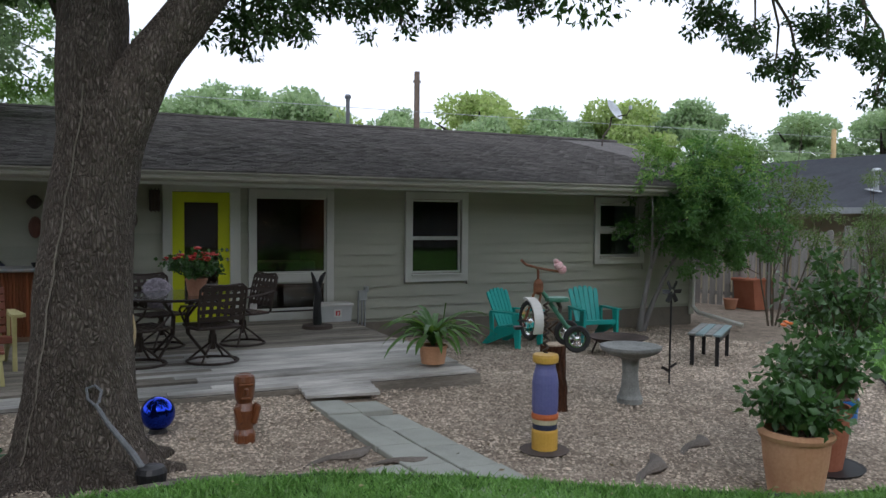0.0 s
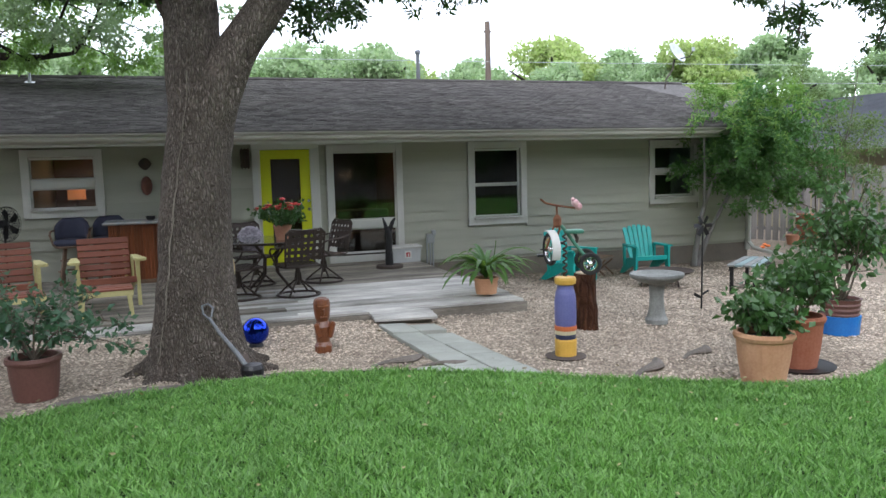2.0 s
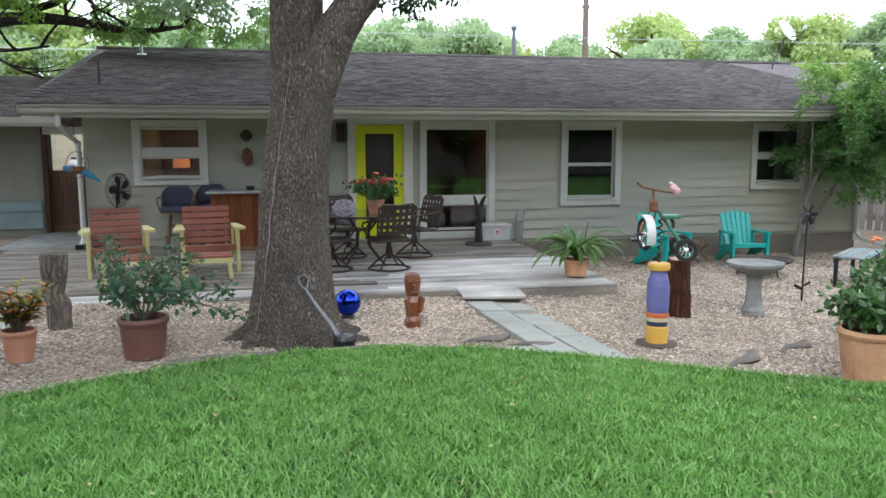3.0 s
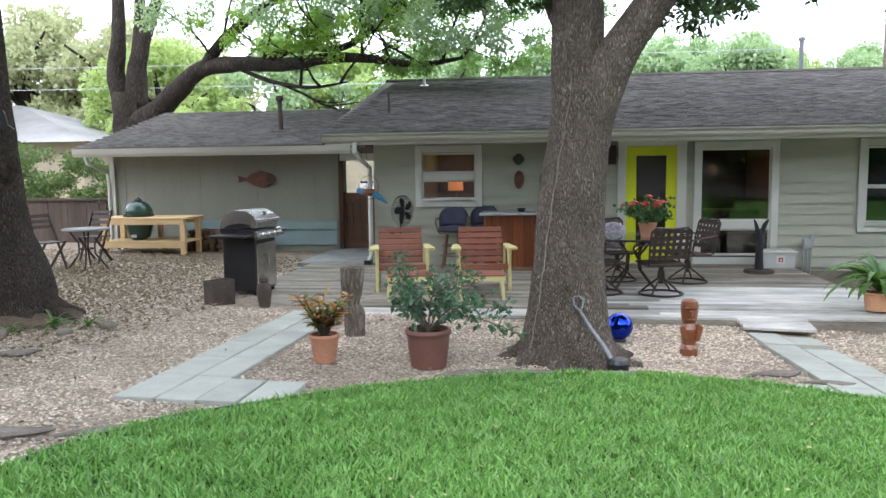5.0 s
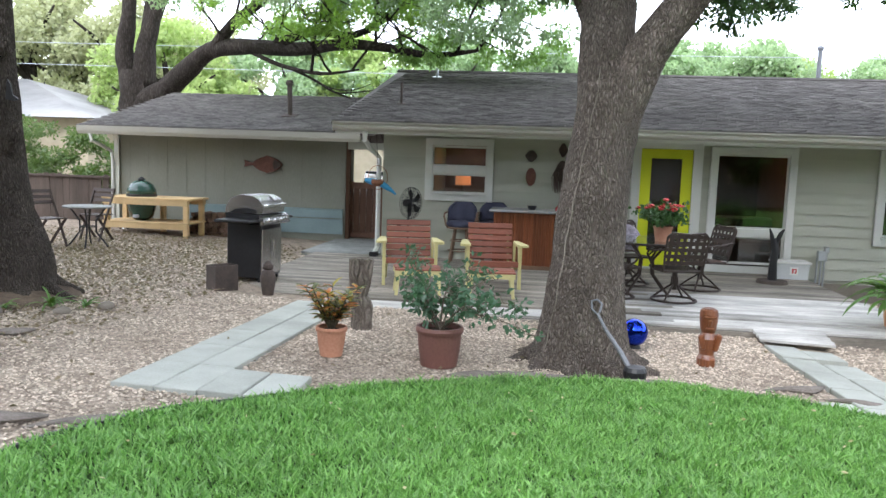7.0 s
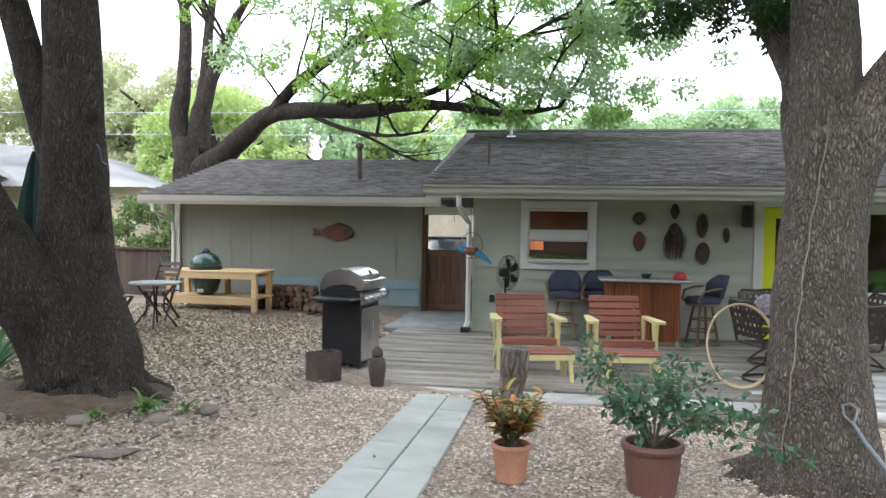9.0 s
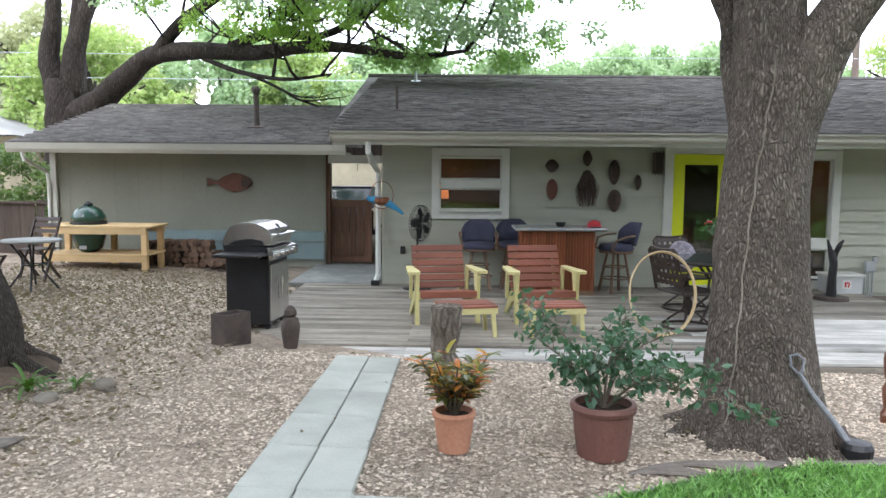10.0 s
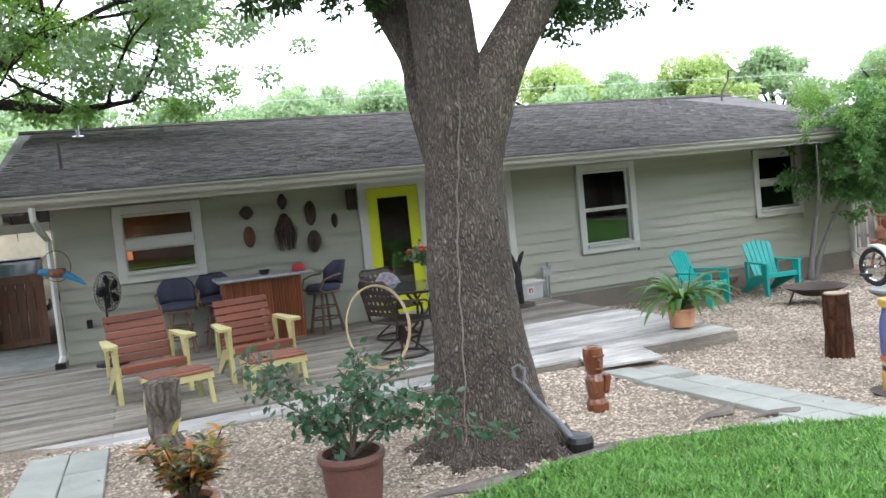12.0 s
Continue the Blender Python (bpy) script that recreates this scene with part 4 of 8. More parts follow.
ds = thing("downspout", "curved white downspout at the garage corner", "downspout", 0, 0, 0)
part("pipe", bm, M_white, ds)
for i, (xa, xb) in enumerate(((-8.0, -6.7), (-6.7, -4.78))):
    fl = thing("flashing_sheet", "pale blue metal sheet against the wall foot", "metal sheet", (xa + xb) / 2, 14.86, 0.15, group="blue sheets along the wall")
    part("sheet", blocks(((0, 0, 0.31), (xb - xa, 0.012, 0.3)), ((0, -0.012, 0.56), (xb - xa, 0.03, 0.16)), ((0, -0.02, 0.655), (xb - xa, 0.05, 0.02))), M_flash, fl)
fish = thing("wall_fish", "carved reddish wooden fish on the garage wall", "wall ornament", -6.40, 14.88, 1.655)
bm = bmesh.new()
body = [(-0.25 + 0.61 * k / 14, 0.155 * math.sin(math.pi * k / 14) ** 0.6) for k in range(1, 14)]
prism(bm, [(-0.43, 0.075), (-0.41, 0.0), (-0.43, -0.06), (-0.33, -0.035), (-0.25, -0.03)] + [(u, -v) for u, v in body] + [(0.36, 0.0)] + body[::-1] + [(-0.25, 0.03), (-0.33, 0.04)], "y", -0.045, 0.0)
part("body", bm, M_mask_red, fish)
part("head", prism(bmesh.new(), [(0.2, -0.10), (0.3, -0.06), (0.34, 0.0), (0.3, 0.06), (0.2, 0.10), (0.17, 0.0)], "y", -0.06, -0.046), M_dark_plaster, fish, "darker carved head")
part("fin", prism(bmesh.new(), [(-0.04, 0.14), (0.02, 0.175), (0.16, 0.145)], "y", -0.02, 0.0), M_mask_red, fish)
part("fin", prism(bmesh.new(), [(-0.02, -0.145), (0.04, -0.175), (0.12, -0.145)], "y", -0.02, 0.0), M_mask_red, fish)

# gate between the garage and the house
gate = thing("garden_gate", "weathered red-brown wooden gate, closed", "gate", -4.36, 15.1, 0.22)
for i in range(6):
    part("board", blocks(((-0.33 + i * 0.132, 0, 0.56 + 0.02 * abs(i - 2.5)), (0.124, 0.022, 1.1)), bevel=0.003), M_gate, gate)
part("frame", blocks(((0, -0.03, 0.08), (0.8, 0.04, 0.1)), ((0, -0.03, 1.08), (0.8, 0.04, 0.12)), ((-0.37, -0.033, 0.58), (0.07, 0.04, 1.1)), ((0.37, -0.033, 0.58), (0.07, 0.04, 1.1))), M_gate, gate)
part("latch", blocks(((-0.33, -0.06, 0.95), (0.03, 0.03, 0.12))), M_black, gate)
post = thing("gate_post", "dark brown gate post beside the garage", "post", -4.74, 15.0, 0.2)
part("post", blocks(((0, 0, 0.98), (0.12, 0.12, 1.96))), M_gate, post)
bb = thing("breezeway_beam", "pale beam across the passage", "beam", -4.1, 14.9, 2.0)
part("beam", blocks(((0, 0, 0.08), (1.2, 0.08, 0.14))), M_white, bb)

# ---- deck ----
DZ = 0.22
deck = new("deck")
tagged(deck, "weathered grey-brown board deck, paler at the front", "deck", kind="structure")
part("joists", blocks(((-0.70, 9.0, 0.045), (7.92, 1.9, 0.24)), ((-0.72, 11.25, 0.055), (7.85, 2.6, 0.24))), M_dark_frame, deck)
BW = 0.146
board_meshes = {}


def board(x0, x1, y, mat):
    key = (round(x1 - x0, 2), mat.name)
    if key not in board_meshes:
        board_meshes[key] = mesh_of(blocks(((0, 0, -0.015), (key[0] - 0.004, BW - 0.005, 0.03)), bevel=0.003), "deck_board", mat)
    ob = new("deck_board", board_meshes[key])
    ob.location = ((x0 + x1) / 2, y, DZ + rnd(-0.0015, 0.0015) - (0.022 if y < 8.4 else 0.0))
    ob.parent = deck


row = 0
y = 8.0 + BW / 2
while y < 12.56:
    xa, xb = -4.66, (3.30 if y < 10.0 else 3.24)
    cuts = [xa, -2.4 + (0.6 if row % 2 else -0.5), (0.2 + 0.55 * math.sin(row * 2.3)) if y < 10.0 else (1.2 if row % 2 else 0.1), xb]
    for a, b in zip(cuts, cuts[1:]):
        board(a, b, y, M_deck_pale if (y < 8.4 or (y < 10.0 and a > -0.5)) else M_deck)
    y += BW
    row += 1
tagged(part("passage_slab", blocks(((-4.25, 13.83, 0.12), (1.34, 2.5, 0.2)), bevel=0.008), M_stone), "stained grey concrete slab before the gate", "slab", kind="structure")
part("fascia", blocks(((-0.68, 7.985, 0.065), (7.96, 0.03, 0.2)), ((3.315, 9.0, 0.055), (0.03, 2.06, 0.22)), ((-4.675, 10.0, 0.12), (0.03, 4.0, 0.16))), M_deck, deck, "weathered edge boards of the deck")
ramp = thing("ramp", "short wooden ramp from the path to the deck", "ramp", 1.72, 7.84, 0.0)
for i in range(3):
    part("ramp_board", blocks(((0, -0.16 + i * 0.115, 0.155 + i * 0.014), (0.7, 0.108, 0.03), (7, 0, -8)), bevel=0.003), M_deck_pale, ramp)
part("cleat", blocks(((0, 0.0, 0.07), (0.6, 0.3, 0.1))), M_deck, ramp)


def paver(parent, x, y, sx, sy, turn=0.0):
    ob = new("paver", mesh_of(blocks(((0, 0, 0.0), (sx - 0.007, sy - 0.004, 0.05)), bevel=0.006), "paver", M_paver))
    ob.location = (x, y, slope(x, y) - 0.006 + rnd(-0.002, 0.002))
    ob.rotation_euler = (radians(-2.2), radians(1.8), radians(turn + rnd(-0.6, 0.6)))
    ob.parent = parent


path = new("path")
tagged(path, "garden path of pale concrete pavers", "path", kind="structure")
y = 7.62
for i in range(6):
    paver(path, 1.535 + 0.008 * i, y - 0.30, 0.295, 0.565, 0)
    paver(path, 1.835 + 0.012 * i, y - (0.44 if i else 0.37), 0.295, 0.565 if i else 0.42, 0)
    y -= 0.568
paver(path, 1.28, 5.15, 0.25, 0.5, 2)
path = new("path")
tagged(path, "garden path of pale grey concrete pavers by the pots", "path", kind="structure")
y = 7.78
for i in range(6):
    paver(path, -3.315 + 0.003 * i, y - 0.315, 0.283, 0.63, 0)
    paver(path, -3.038 + 0.003 * i, y - 0.315, 0.27, 0.63, 0)
    y -= 0.63
paver(path, -2.76, 4.30, 0.27, 0.58, 1)
paver(path, -2.48, 4.31, 0.28, 0.58, 1)

# ---- fences, neighbours, street ----
# added out of view so the window panes reflect boards instead of sky
back = tagged(part("wall_south", blocks(((-3, -9.6, 1.2), (50, 0.2, 3.0)), ((-24, 0, 1.2), (0.2, 19, 3.0)), ((21.5, -1, 1.2), (0.2, 17, 3.0))), M_fence), "tall grey plain board wall added unseen round the garden", "wall", kind="structure")



def picket_fence(name, label, p0, p1, height, mat, width=0.14, gap=0.03, z=None, top=0.0):
    f = thing(name, label, "fence", p0[0], p0[1], slope(*p0) if z is None else z, turn=math.degrees(math.atan2(p1[1] - p0[1], p1[0] - p0[0])))
    length = math.hypot(p1[0] - p0[0], p1[1] - p0[1])
    me = [mesh_of(prism(bmesh.new(), [(-width / 2, 0), (width / 2, 0), (width / 2, height * h), (width / 4, height * h + 0.03), (-width / 4, height * h + 0.03), (-width / 2, height * h)], "y", -0.009, 0.009), "picket", mat) for h in (0.97, 1.0, 1.02)]
    n = int(length / (width + gap))
    for i in range(n):
        ob = new("picket", me[random.randrange(3)])
        ob.location = ((i + 0.5) * (width + gap), 0, 0.02)
        ob.rotation_euler = (0, radians(rnd(-0.8, 0.8)), 0)
        ob.parent = f
    for zz in (0.3, height - 0.3):
        part("rail", blocks(((length / 2, 0.035, zz), (length, 0.05, 0.08))), mat, f)
    for i in range(int(length / 2.4) + 1):
        part("post", blocks(((i * 2.4 + 0.05, 0.1, height / 2), (0.09, 0.09, height))), mat, f)
    if top:
        part("cap_rail", blocks(((length / 2, 0, height + 0.02), (length, 0.12, 0.04))), mat, f)
    return f


picket_fence("picket_fence", "grey weathered picket fence with open gaps", (12.6, 16.6), (14.2, 12.2), 1.75, M_fence, gap=0.05)
picket_fence("picket_fence", "grey weathered picket fence beside the lawn", (14.2, 12.15), (14.7, 3.0), 1.85, M_fence, gap=0.05)
picket_fence("board_fence", "dark brown board fence behind the table", (-16, 14.9), (-9.7, 14.95), 1.05, M_fence_dark, gap=0.004, z=0.2, top=1)
picket_fence("board_fence", "dark brown board fence along the side", (-16, 2.0), (-16, 12.6), 1.3, M_fence_dark, gap=0.004, z=0.3, top=1)

nb = thing("neighbour_house", "neighbouring house with a blue-grey shingle roof", "house", 0, 0, 0)
part("wall", blocks(((19.5, 13.5, 1.0), (7.0, 22.0, 2.4))), M_stucco, nb)
bm = bmesh.new()
for tri in (((15.3, 2, 2.1), (15.3, 26, 2.1), (20.5, 26, 3.75), (20.5, 2, 3.75)), ((20.5, 2, 3.75), (20.5, 26, 3.75), (26, 26, 2.0), (26, 2, 2.0))):
    bm.faces.new([bm.verts.new(p) for p in tri])
r = bmesh.ops.solidify(bm, geom=bm.faces[:], thickness=0.08)
part("roof", bm, M_shingle_far, nb)
part("gutter", blocks(((15.25, 14, 2.05), (0.12, 24, 0.14))), M_galv, nb)
vent_pipe(16.6, 13.2, 2.52, 0.5, 0.06, M_galv, "capped vent on the neighbour's roof", cap=True)
vent_pipe(17.1, 13.2, 2.66, 0.38, 0.025, M_galv, "thin vent on the neighbour's roof")

nb = thing("neighbour_house", "distant house with a pale roof", "house", 0, 0, 0)
part("wall", blocks(((-22.5, 28.3, 1.5), (13.4, 8.6, 2.7))), M_stucco, nb)
bm = bmesh.new()
for tri in (((-30, 23.4, 2.85), (-15.2, 23.4, 2.85), (-21, 28.5, 4.5), (-27, 28.5, 4.95)), ((-15.2, 23.4, 2.85), (-15.2, 33, 2.85), (-21, 28.5, 4.5)), ((-27, 28.5, 4.95), (-21, 28.5, 4.5), (-15.2, 33, 2.85), (-30, 33, 2.85))):
    bm.faces.new([bm.verts.new(p) for p in tri])
bmesh.ops.solidify(bm, geom=bm.faces[:], thickness=0.08)
part("roof", bm, M_metal_roof, nb)

nb = thing("neighbour_house", "tan neighbouring house with a low pale roof beyond the fence", "house", -15.6, 15.6, 0.2, turn=123)
part("wall", blocks(((5.5, 2.6, 1.3), (11.0, 4.4, 3.4))), M_stucco, nb)
bm = bmesh.new()
for tri in (((-0.6, -0.5, 3.1), (12, -0.5, 3.1), (11, 2.7, 4.25), (0.9, 2.7, 4.25)), ((12, 5.6, 3.1), (-0.6, 5.6, 3.1), (0.9, 2.7, 4.25), (11, 2.7, 4.25)), ((-0.6, 5.6, 3.1), (-0.6, -0.5, 3.1), (0.9, 2.7, 4.25))):
    bm.faces.new([bm.verts.new(p) for p in tri])
bmesh.ops.solidify(bm, geom=bm.faces[:], thickness=0.08)
part("roof", bm, M_metal_roof, nb)
part("fascia", blocks(((5.7, -0.53, 3.02), (12.6, 0.05, 0.18))), M_fascia, nb)

nb = thing("far_building", "long pale building across the street", "house", -9.5, 28.2, -0.3)
part("wall", blocks(((0, 0, 1.5), (11, 4, 3.0))), M_stucco, nb)
part("roof", prism(bmesh.new(), [(-2.4, 3.0), (2.4, 3.0), (0, 3.8)], "x", -5.8, 5.8), M_metal_roof, nb)
road = tagged(part("road", blocks(((-2, 34.0, 0.02), (160, 6, 0.02))), M_road), "asphalt street beyond the houses", "road", kind="structure")
car = thing("pickup_truck", "dark pickup parked behind the gate", "car", -5.6, 24.5, -0.3, turn=90)
part("body", blocks(((0, 0, 0.85), (4.6, 1.8, 0.65)), bevel=0.08), M_car, car)
part("cab", prism(bmesh.new(), [(-0.95, 1.15), (-0.7, 1.72), (0.9, 1.72), (1.35, 1.15)], "y", -0.78, 0.78), M_car_glass, car)
part("cab_roof", blocks(((0.1, 0, 1.74), (1.7, 1.5, 0.06)), bevel=0.02), M_car, car)
part("windscreen", blocks(((-0.88, 0, 1.45), (0.02, 1.3, 0.4), (0, 22, 0))), M_car_glass, car)
for sx in (-1, 1):
    for sy in (-1, 1):
        wh = part("wheel", lathe(bmesh.new(), [(0.2, -0.11), (0.36, -0.11), (0.36, 0.11), (0.2, 0.11)], 20), M_tyre, car)
        wh.location, wh.rotation_euler = (1.45 * sx, 0.8 * sy, 0.36), (radians(90), 0, 0)
# ---- trees ----


def limb(bm, pts, seg=14, rough=0.06, sub=4):
    """A tapering bough through (x, y, z, r) points, smoothly bent and a little lumpy."""
    P = [Vector(p[:3]) for p in pts]
    R = [p[3] for p in pts]
    out, rad = [], []
    for i in range(len(P) - 1):
        p0, p1, p2, p3 = P[max(i - 1, 0)], P[i], P[i + 1], P[min(i + 2, len(P) - 1)]
        for k in range(sub):
            t = k / sub
            out.append(0.5 * ((2 * p1) + (p2 - p0) * t + (2 * p0 - 5 * p1 + 4 * p2 - p3) * t * t + (3 * p1 - p0 - 3 * p2 + p3) * t ** 3))
            rad.append(R[i] * (1 - t) + R[i + 1] * t)
    out.append(P[-1])
    rad.append(R[-1])
    before = len(bm.verts)
    tube(bm, out, rad, seg)
    bm.verts.ensure_lookup_table()
    for j, v in enumerate(bm.verts[before:]):
        ring = min(j // seg, len(out) - 1)
        d = v.co - out[ring]
        f = noise.noise(v.co * 2.3) * rough * 2 + noise.noise(v.co * 7.0) * rough
        v.co += d * f
    return out


def sprout(bm, p, d, length, r, depth, tips, seg=6, bend=0.5, up=0.1):
    """A bough that forks on into twigs; gathers the twig ends."""
    pts = [(*p, r)]
    q, dd = Vector(p), Vector(d).normalized()
    n = 4
    for i in range(n):
        dd = (dd + Vector((rnd(-1, 1), rnd(-1, 1), rnd(-1, 1))) * bend * 0.4 + Vector((0, 0, up)) * 0.3).normalized()
        q = q + dd * length / n
        pts.append((*q, r * (1 - 0.5 * (i + 1) / n)))
        if depth > 0 and i >= 1:
            side = (dd + Vector((rnd(-1, 1), rnd(-1, 1), rnd(-0.7, 0.8))) * 0.9).normalized()
            sprout(bm, q, side, length * rnd(0.5, 0.7), r * 0.5, depth - 1, tips, seg, bend, up)
    limb(bm, pts, seg, 0.03, 2)
    tips.append(tuple(q))
    if depth == 0:
        tips.append(tuple(Vector(pts[2][:3])))


# the big oak beside the deck
oak = thing("oak_tree", "big live oak with furrowed grey-brown bark beside the deck", "tree", 0, 0, 0)
TRUNK = [(-0.51, 5.99, 0.02, 0.54), (-0.51, 6.0, 0.18, 0.45), (-0.505, 6.01, 0.36, 0.385), (-0.499, 6.05, 0.6, 0.338), (-0.485, 6.12, 0.95, 0.307), (-0.470, 6.19, 1.3, 0.29), (-0.445, 6.25, 1.6, 0.278), (-0.415, 6.3, 1.9, 0.272), (-0.375, 6.34, 2.2, 0.272), (-0.35, 6.36, 2.5, 0.26)]
bm = bmesh.new()
limb(bm, TRUNK, 44, 0.035, 5)
limb(bm, [(-0.40, 6.31, 1.9, 0.24), (-0.385, 6.35, 2.25, 0.245), (-0.40, 6.4, 2.75, 0.235), (-0.40, 6.48, 3.3, 0.22), (-0.45, 6.6, 4.4, 0.19), (-0.8, 6.5, 6.0, 0.12), (-1.2, 6.6, 7.6, 0.05)], 28, 0.04)
limb(bm, [(-0.40, 6.32, 1.7, 0.2), (-0.33, 6.30, 2.15, 0.215), (-0.14, 6.22, 2.66, 0.18), (0.105, 6.2, 3.03, 0.16), (0.5, 6.15, 3.6, 0.15), (1.3, 6.0, 4.6, 0.12), (2.8, 5.8, 5.6, 0.09), (4.6, 5.6, 6.2, 0.04)], 24, 0.04)
limb(bm, [(-0.43, 6.36, 1.6, 0.14), (-0.42, 6.48, 2.0, 0.16), (-0.45, 6.72, 2.6, 0.155), (-0.49, 7.0, 3.2, 0.135), (-1.2, 7.5, 4.6, 0.10), (-2.4, 8.2, 5.8, 0.05)], 18, 0.04)
for k in range(9):
    a = k * 0.7 + 0.3
    rr = 0.5
    limb(bm, [(-0.5 + 0.28 * math.cos(a), 6.0 + 0.28 * math.sin(a), 0.36, 0.10), (-0.5 + 0.44 * math.cos(a), 6.0 + 0.44 * math.sin(a), 0.235, 0.075), (-0.5 + 0.62 * math.cos(a + 0.15), 6.0 + 0.62 * math.sin(a + 0.15), slope(0, 6.1) - 0.01, 0.035)], 10, 0.05)
part("trunk", bm, M_bark, oak, smooth=True)
bm = bmesh.new()
tips = []
for p, d, ln in (((0.5, 6.15, 3.6), (0.6, 0.3, 0.5), 2.6), ((1.3, 6.0, 4.6), (0.7, 0.4, 0.1), 2.6), ((2.8, 5.8, 5.6), (1, 0.1, -0.2), 2.4), ((-0.5, 6.3, 4.4), (-0.6, -0.4, 0.4), 2.6), ((-0.8, 6.5, 6.0), (0.4, 0.8, 0.3), 2.8),
                 ((-1.5, 7.2, 4.6), (-0.4, 0.8, 0.2), 2.4), ((-2.6, 8.0, 5.8), (-0.7, 0.6, 0.1), 2.4), ((4.6, 5.6, 6.2), (0.9, -0.2, -0.4), 2.4), ((-1.2, 6.6, 7.6), (-0.2, -0.3, 0.6), 2.0), ((1.3, 6, 4.6), (0.3, -0.9, 0.4), 2.6)):
    sprout(bm, p, d, ln, 0.06, 2, tips)
part("bough", bm, M_bark, oak, smooth=True)
tips = [t for t in tips if t[2] > 4.6]
c = tips
pos, d = leaf_points(c, [rnd(0.35, 0.7) for _ in c], 45000)
leaf_cloud("crown", pos, d, 0.13, M_oak_leaf, oak)
hang = [(0.72, 6.5, 3.25, 0.30), (0.60, 6.5, 3.02, 0.14), (1.02, 6.6, 3.4, 0.22), (0.35, 6.5, 3.55, 0.3), (1.85, 6.8, 3.6, 0.22), (2.2, 6.9, 3.72, 0.28), (2.55, 6.8, 3.66, 0.3), (2.9, 6.8, 3.75, 0.28), (3.2, 6.8, 3.78, 0.2), (1.95, 6.8, 3.36, 0.08),
        (4.45, 6.4, 3.95, 0.25), (4.8, 6.3, 3.75, 0.28), (5.05, 6.0, 3.5, 0.26), (5.2, 5.9, 3.2, 0.2), (5.3, 5.8, 2.97, 0.13), (5.5, 5.6, 3.5, 0.3), (5.8, 5.5, 3.3, 0.22), (5.98, 5.5, 2.9, 0.15), (6.3, 5.4, 3.2, 0.3), (6.8, 5.3, 3.1, 0.3),
        (-0.75, 7.0, 3.5, 0.3), (-1.15, 7.0, 3.6, 0.3), (-1.4, 7.0, 3.5, 0.24), (-0.5, 6.9, 3.5, 0.22), (1.35, 6.9, 3.62, 0.25), (1.0, 6.9, 3.7, 0.25)]
bm = bmesh.new()
for x, y, z, r in hang:
    limb(bm, [(x * 0.8, y, z + 1.5, 0.02), (x + rnd(-0.2, 0.2), y, z + 0.6, 0.014), (x, y, z, 0.008)], 5, 0.0, 3)
    for k in range(5):
        tube(bm, [(x, y, z + 0.1), (x + rnd(-r, r), y + rnd(-r, r), z + rnd(-r, r) * 0.7)], 0.004, 4)
part("hanging_twig", bm, M_twig, oak)
sub = [(x + rnd(-r, r) * 0.8, y + rnd(-r, r) * 0.8, z + rnd(-r, r) * 0.6, r * 0.42) for x, y, z, r in hang for _ in range(7)]
sub += [(x + rnd(-0.3, 0.3), y + rnd(-0.3, 0.3), z + rnd(-0.1, 0.22), rnd(0.07, 0.13)) for x, y, z, r in hang if z > 3.0 for _ in range(6)]
pos, d = leaf_points([s[:3] for s in sub], [s[3] for s in sub], 21000, shell=0.1)
leaf_cloud("hanging_leaves", pos, d, 0.062, M_oak_leaf, oak, droop=0.5, ratio=0.42)
bm = bmesh.new()
cord = []
for k in range(24):
    z = 0.32 + 0.1 * k
    cx_, cy_, cr_ = (float(np.interp(z, [q[2] for q in TRUNK], [q[i] for q in TRUNK])) for i in (0, 1, 3))
    a = radians(-140 + 26 * (z - 0.3) / 2.3 + 1.5 * math.sin(k * 1.9))
    cord.append((cx_ + (cr_ * 1.02 + 0.008) * math.cos(a), cy_ + (cr_ * 1.02 + 0.008) * math.sin(a), z))
tube(bm, cord, 0.0055, 6)
part("cable", bm, M_found, oak, "thin grey cable running up the bark")

# unseen leaf clusters without boughs, added overhead to shade house and yard
cl = []
kr = random.Random(21)
while len(cl) < 250:
    x, y = kr.uniform(-10, 9), kr.uniform(-8, 12.5)
    q = math.hypot(x + 1.2, y - 0.3)
    if x > -4 and y < 4.5:
        continue
    cl.append((x, y, max(4.9, 2.9 + 0.33 * q) + kr.uniform(0, 1.8), kr.uniform(0.45, 0.95)))
pos, d = leaf_points([c[:3] for c in cl], [c[3] for c in cl], 60000, shell=0.1)
keep = pos[:, 2] > 2.6 + 0.33 * np.hypot(pos[:, 0] + 1.2, pos[:, 1] - 0.3)
leaf_cloud("unseen_shade_crown", pos[keep], d[keep], 0.19, M_oak_leaf, oak, ratio=0.55)

# the leaning oak at the gravel's far side
oak = thing("oak_tree", "old oak with three leaning boughs and burls beside the gravel", "tree", 0, 0, 0)
bm = bmesh.new()
limb(bm, [(-6.02, 6.6, 0.15, 0.54), (-6.02, 6.6, 0.38, 0.46), (-6.03, 6.6, 0.72, 0.43), (-6.08, 6.6, 1.2, 0.34), (-6.12, 6.6, 1.8, 0.285), (-6.14, 6.6, 2.4, 0.25), (-6.16, 6.6, 3.4, 0.22), (-6.2, 6.5, 5.2, 0.16), (-6.0, 6.3, 7.4, 0.06)], 36, 0.05)
limb(bm, [(-6.05, 6.5, 0.6, 0.38), (-6.22, 6.38, 1.02, 0.30), (-6.50, 6.2, 1.60, 0.26), (-6.9, 6.0, 2.4, 0.24), (-7.6, 5.8, 3.5, 0.19), (-8.4, 5.8, 5.4, 0.1)], 28, 0.05)
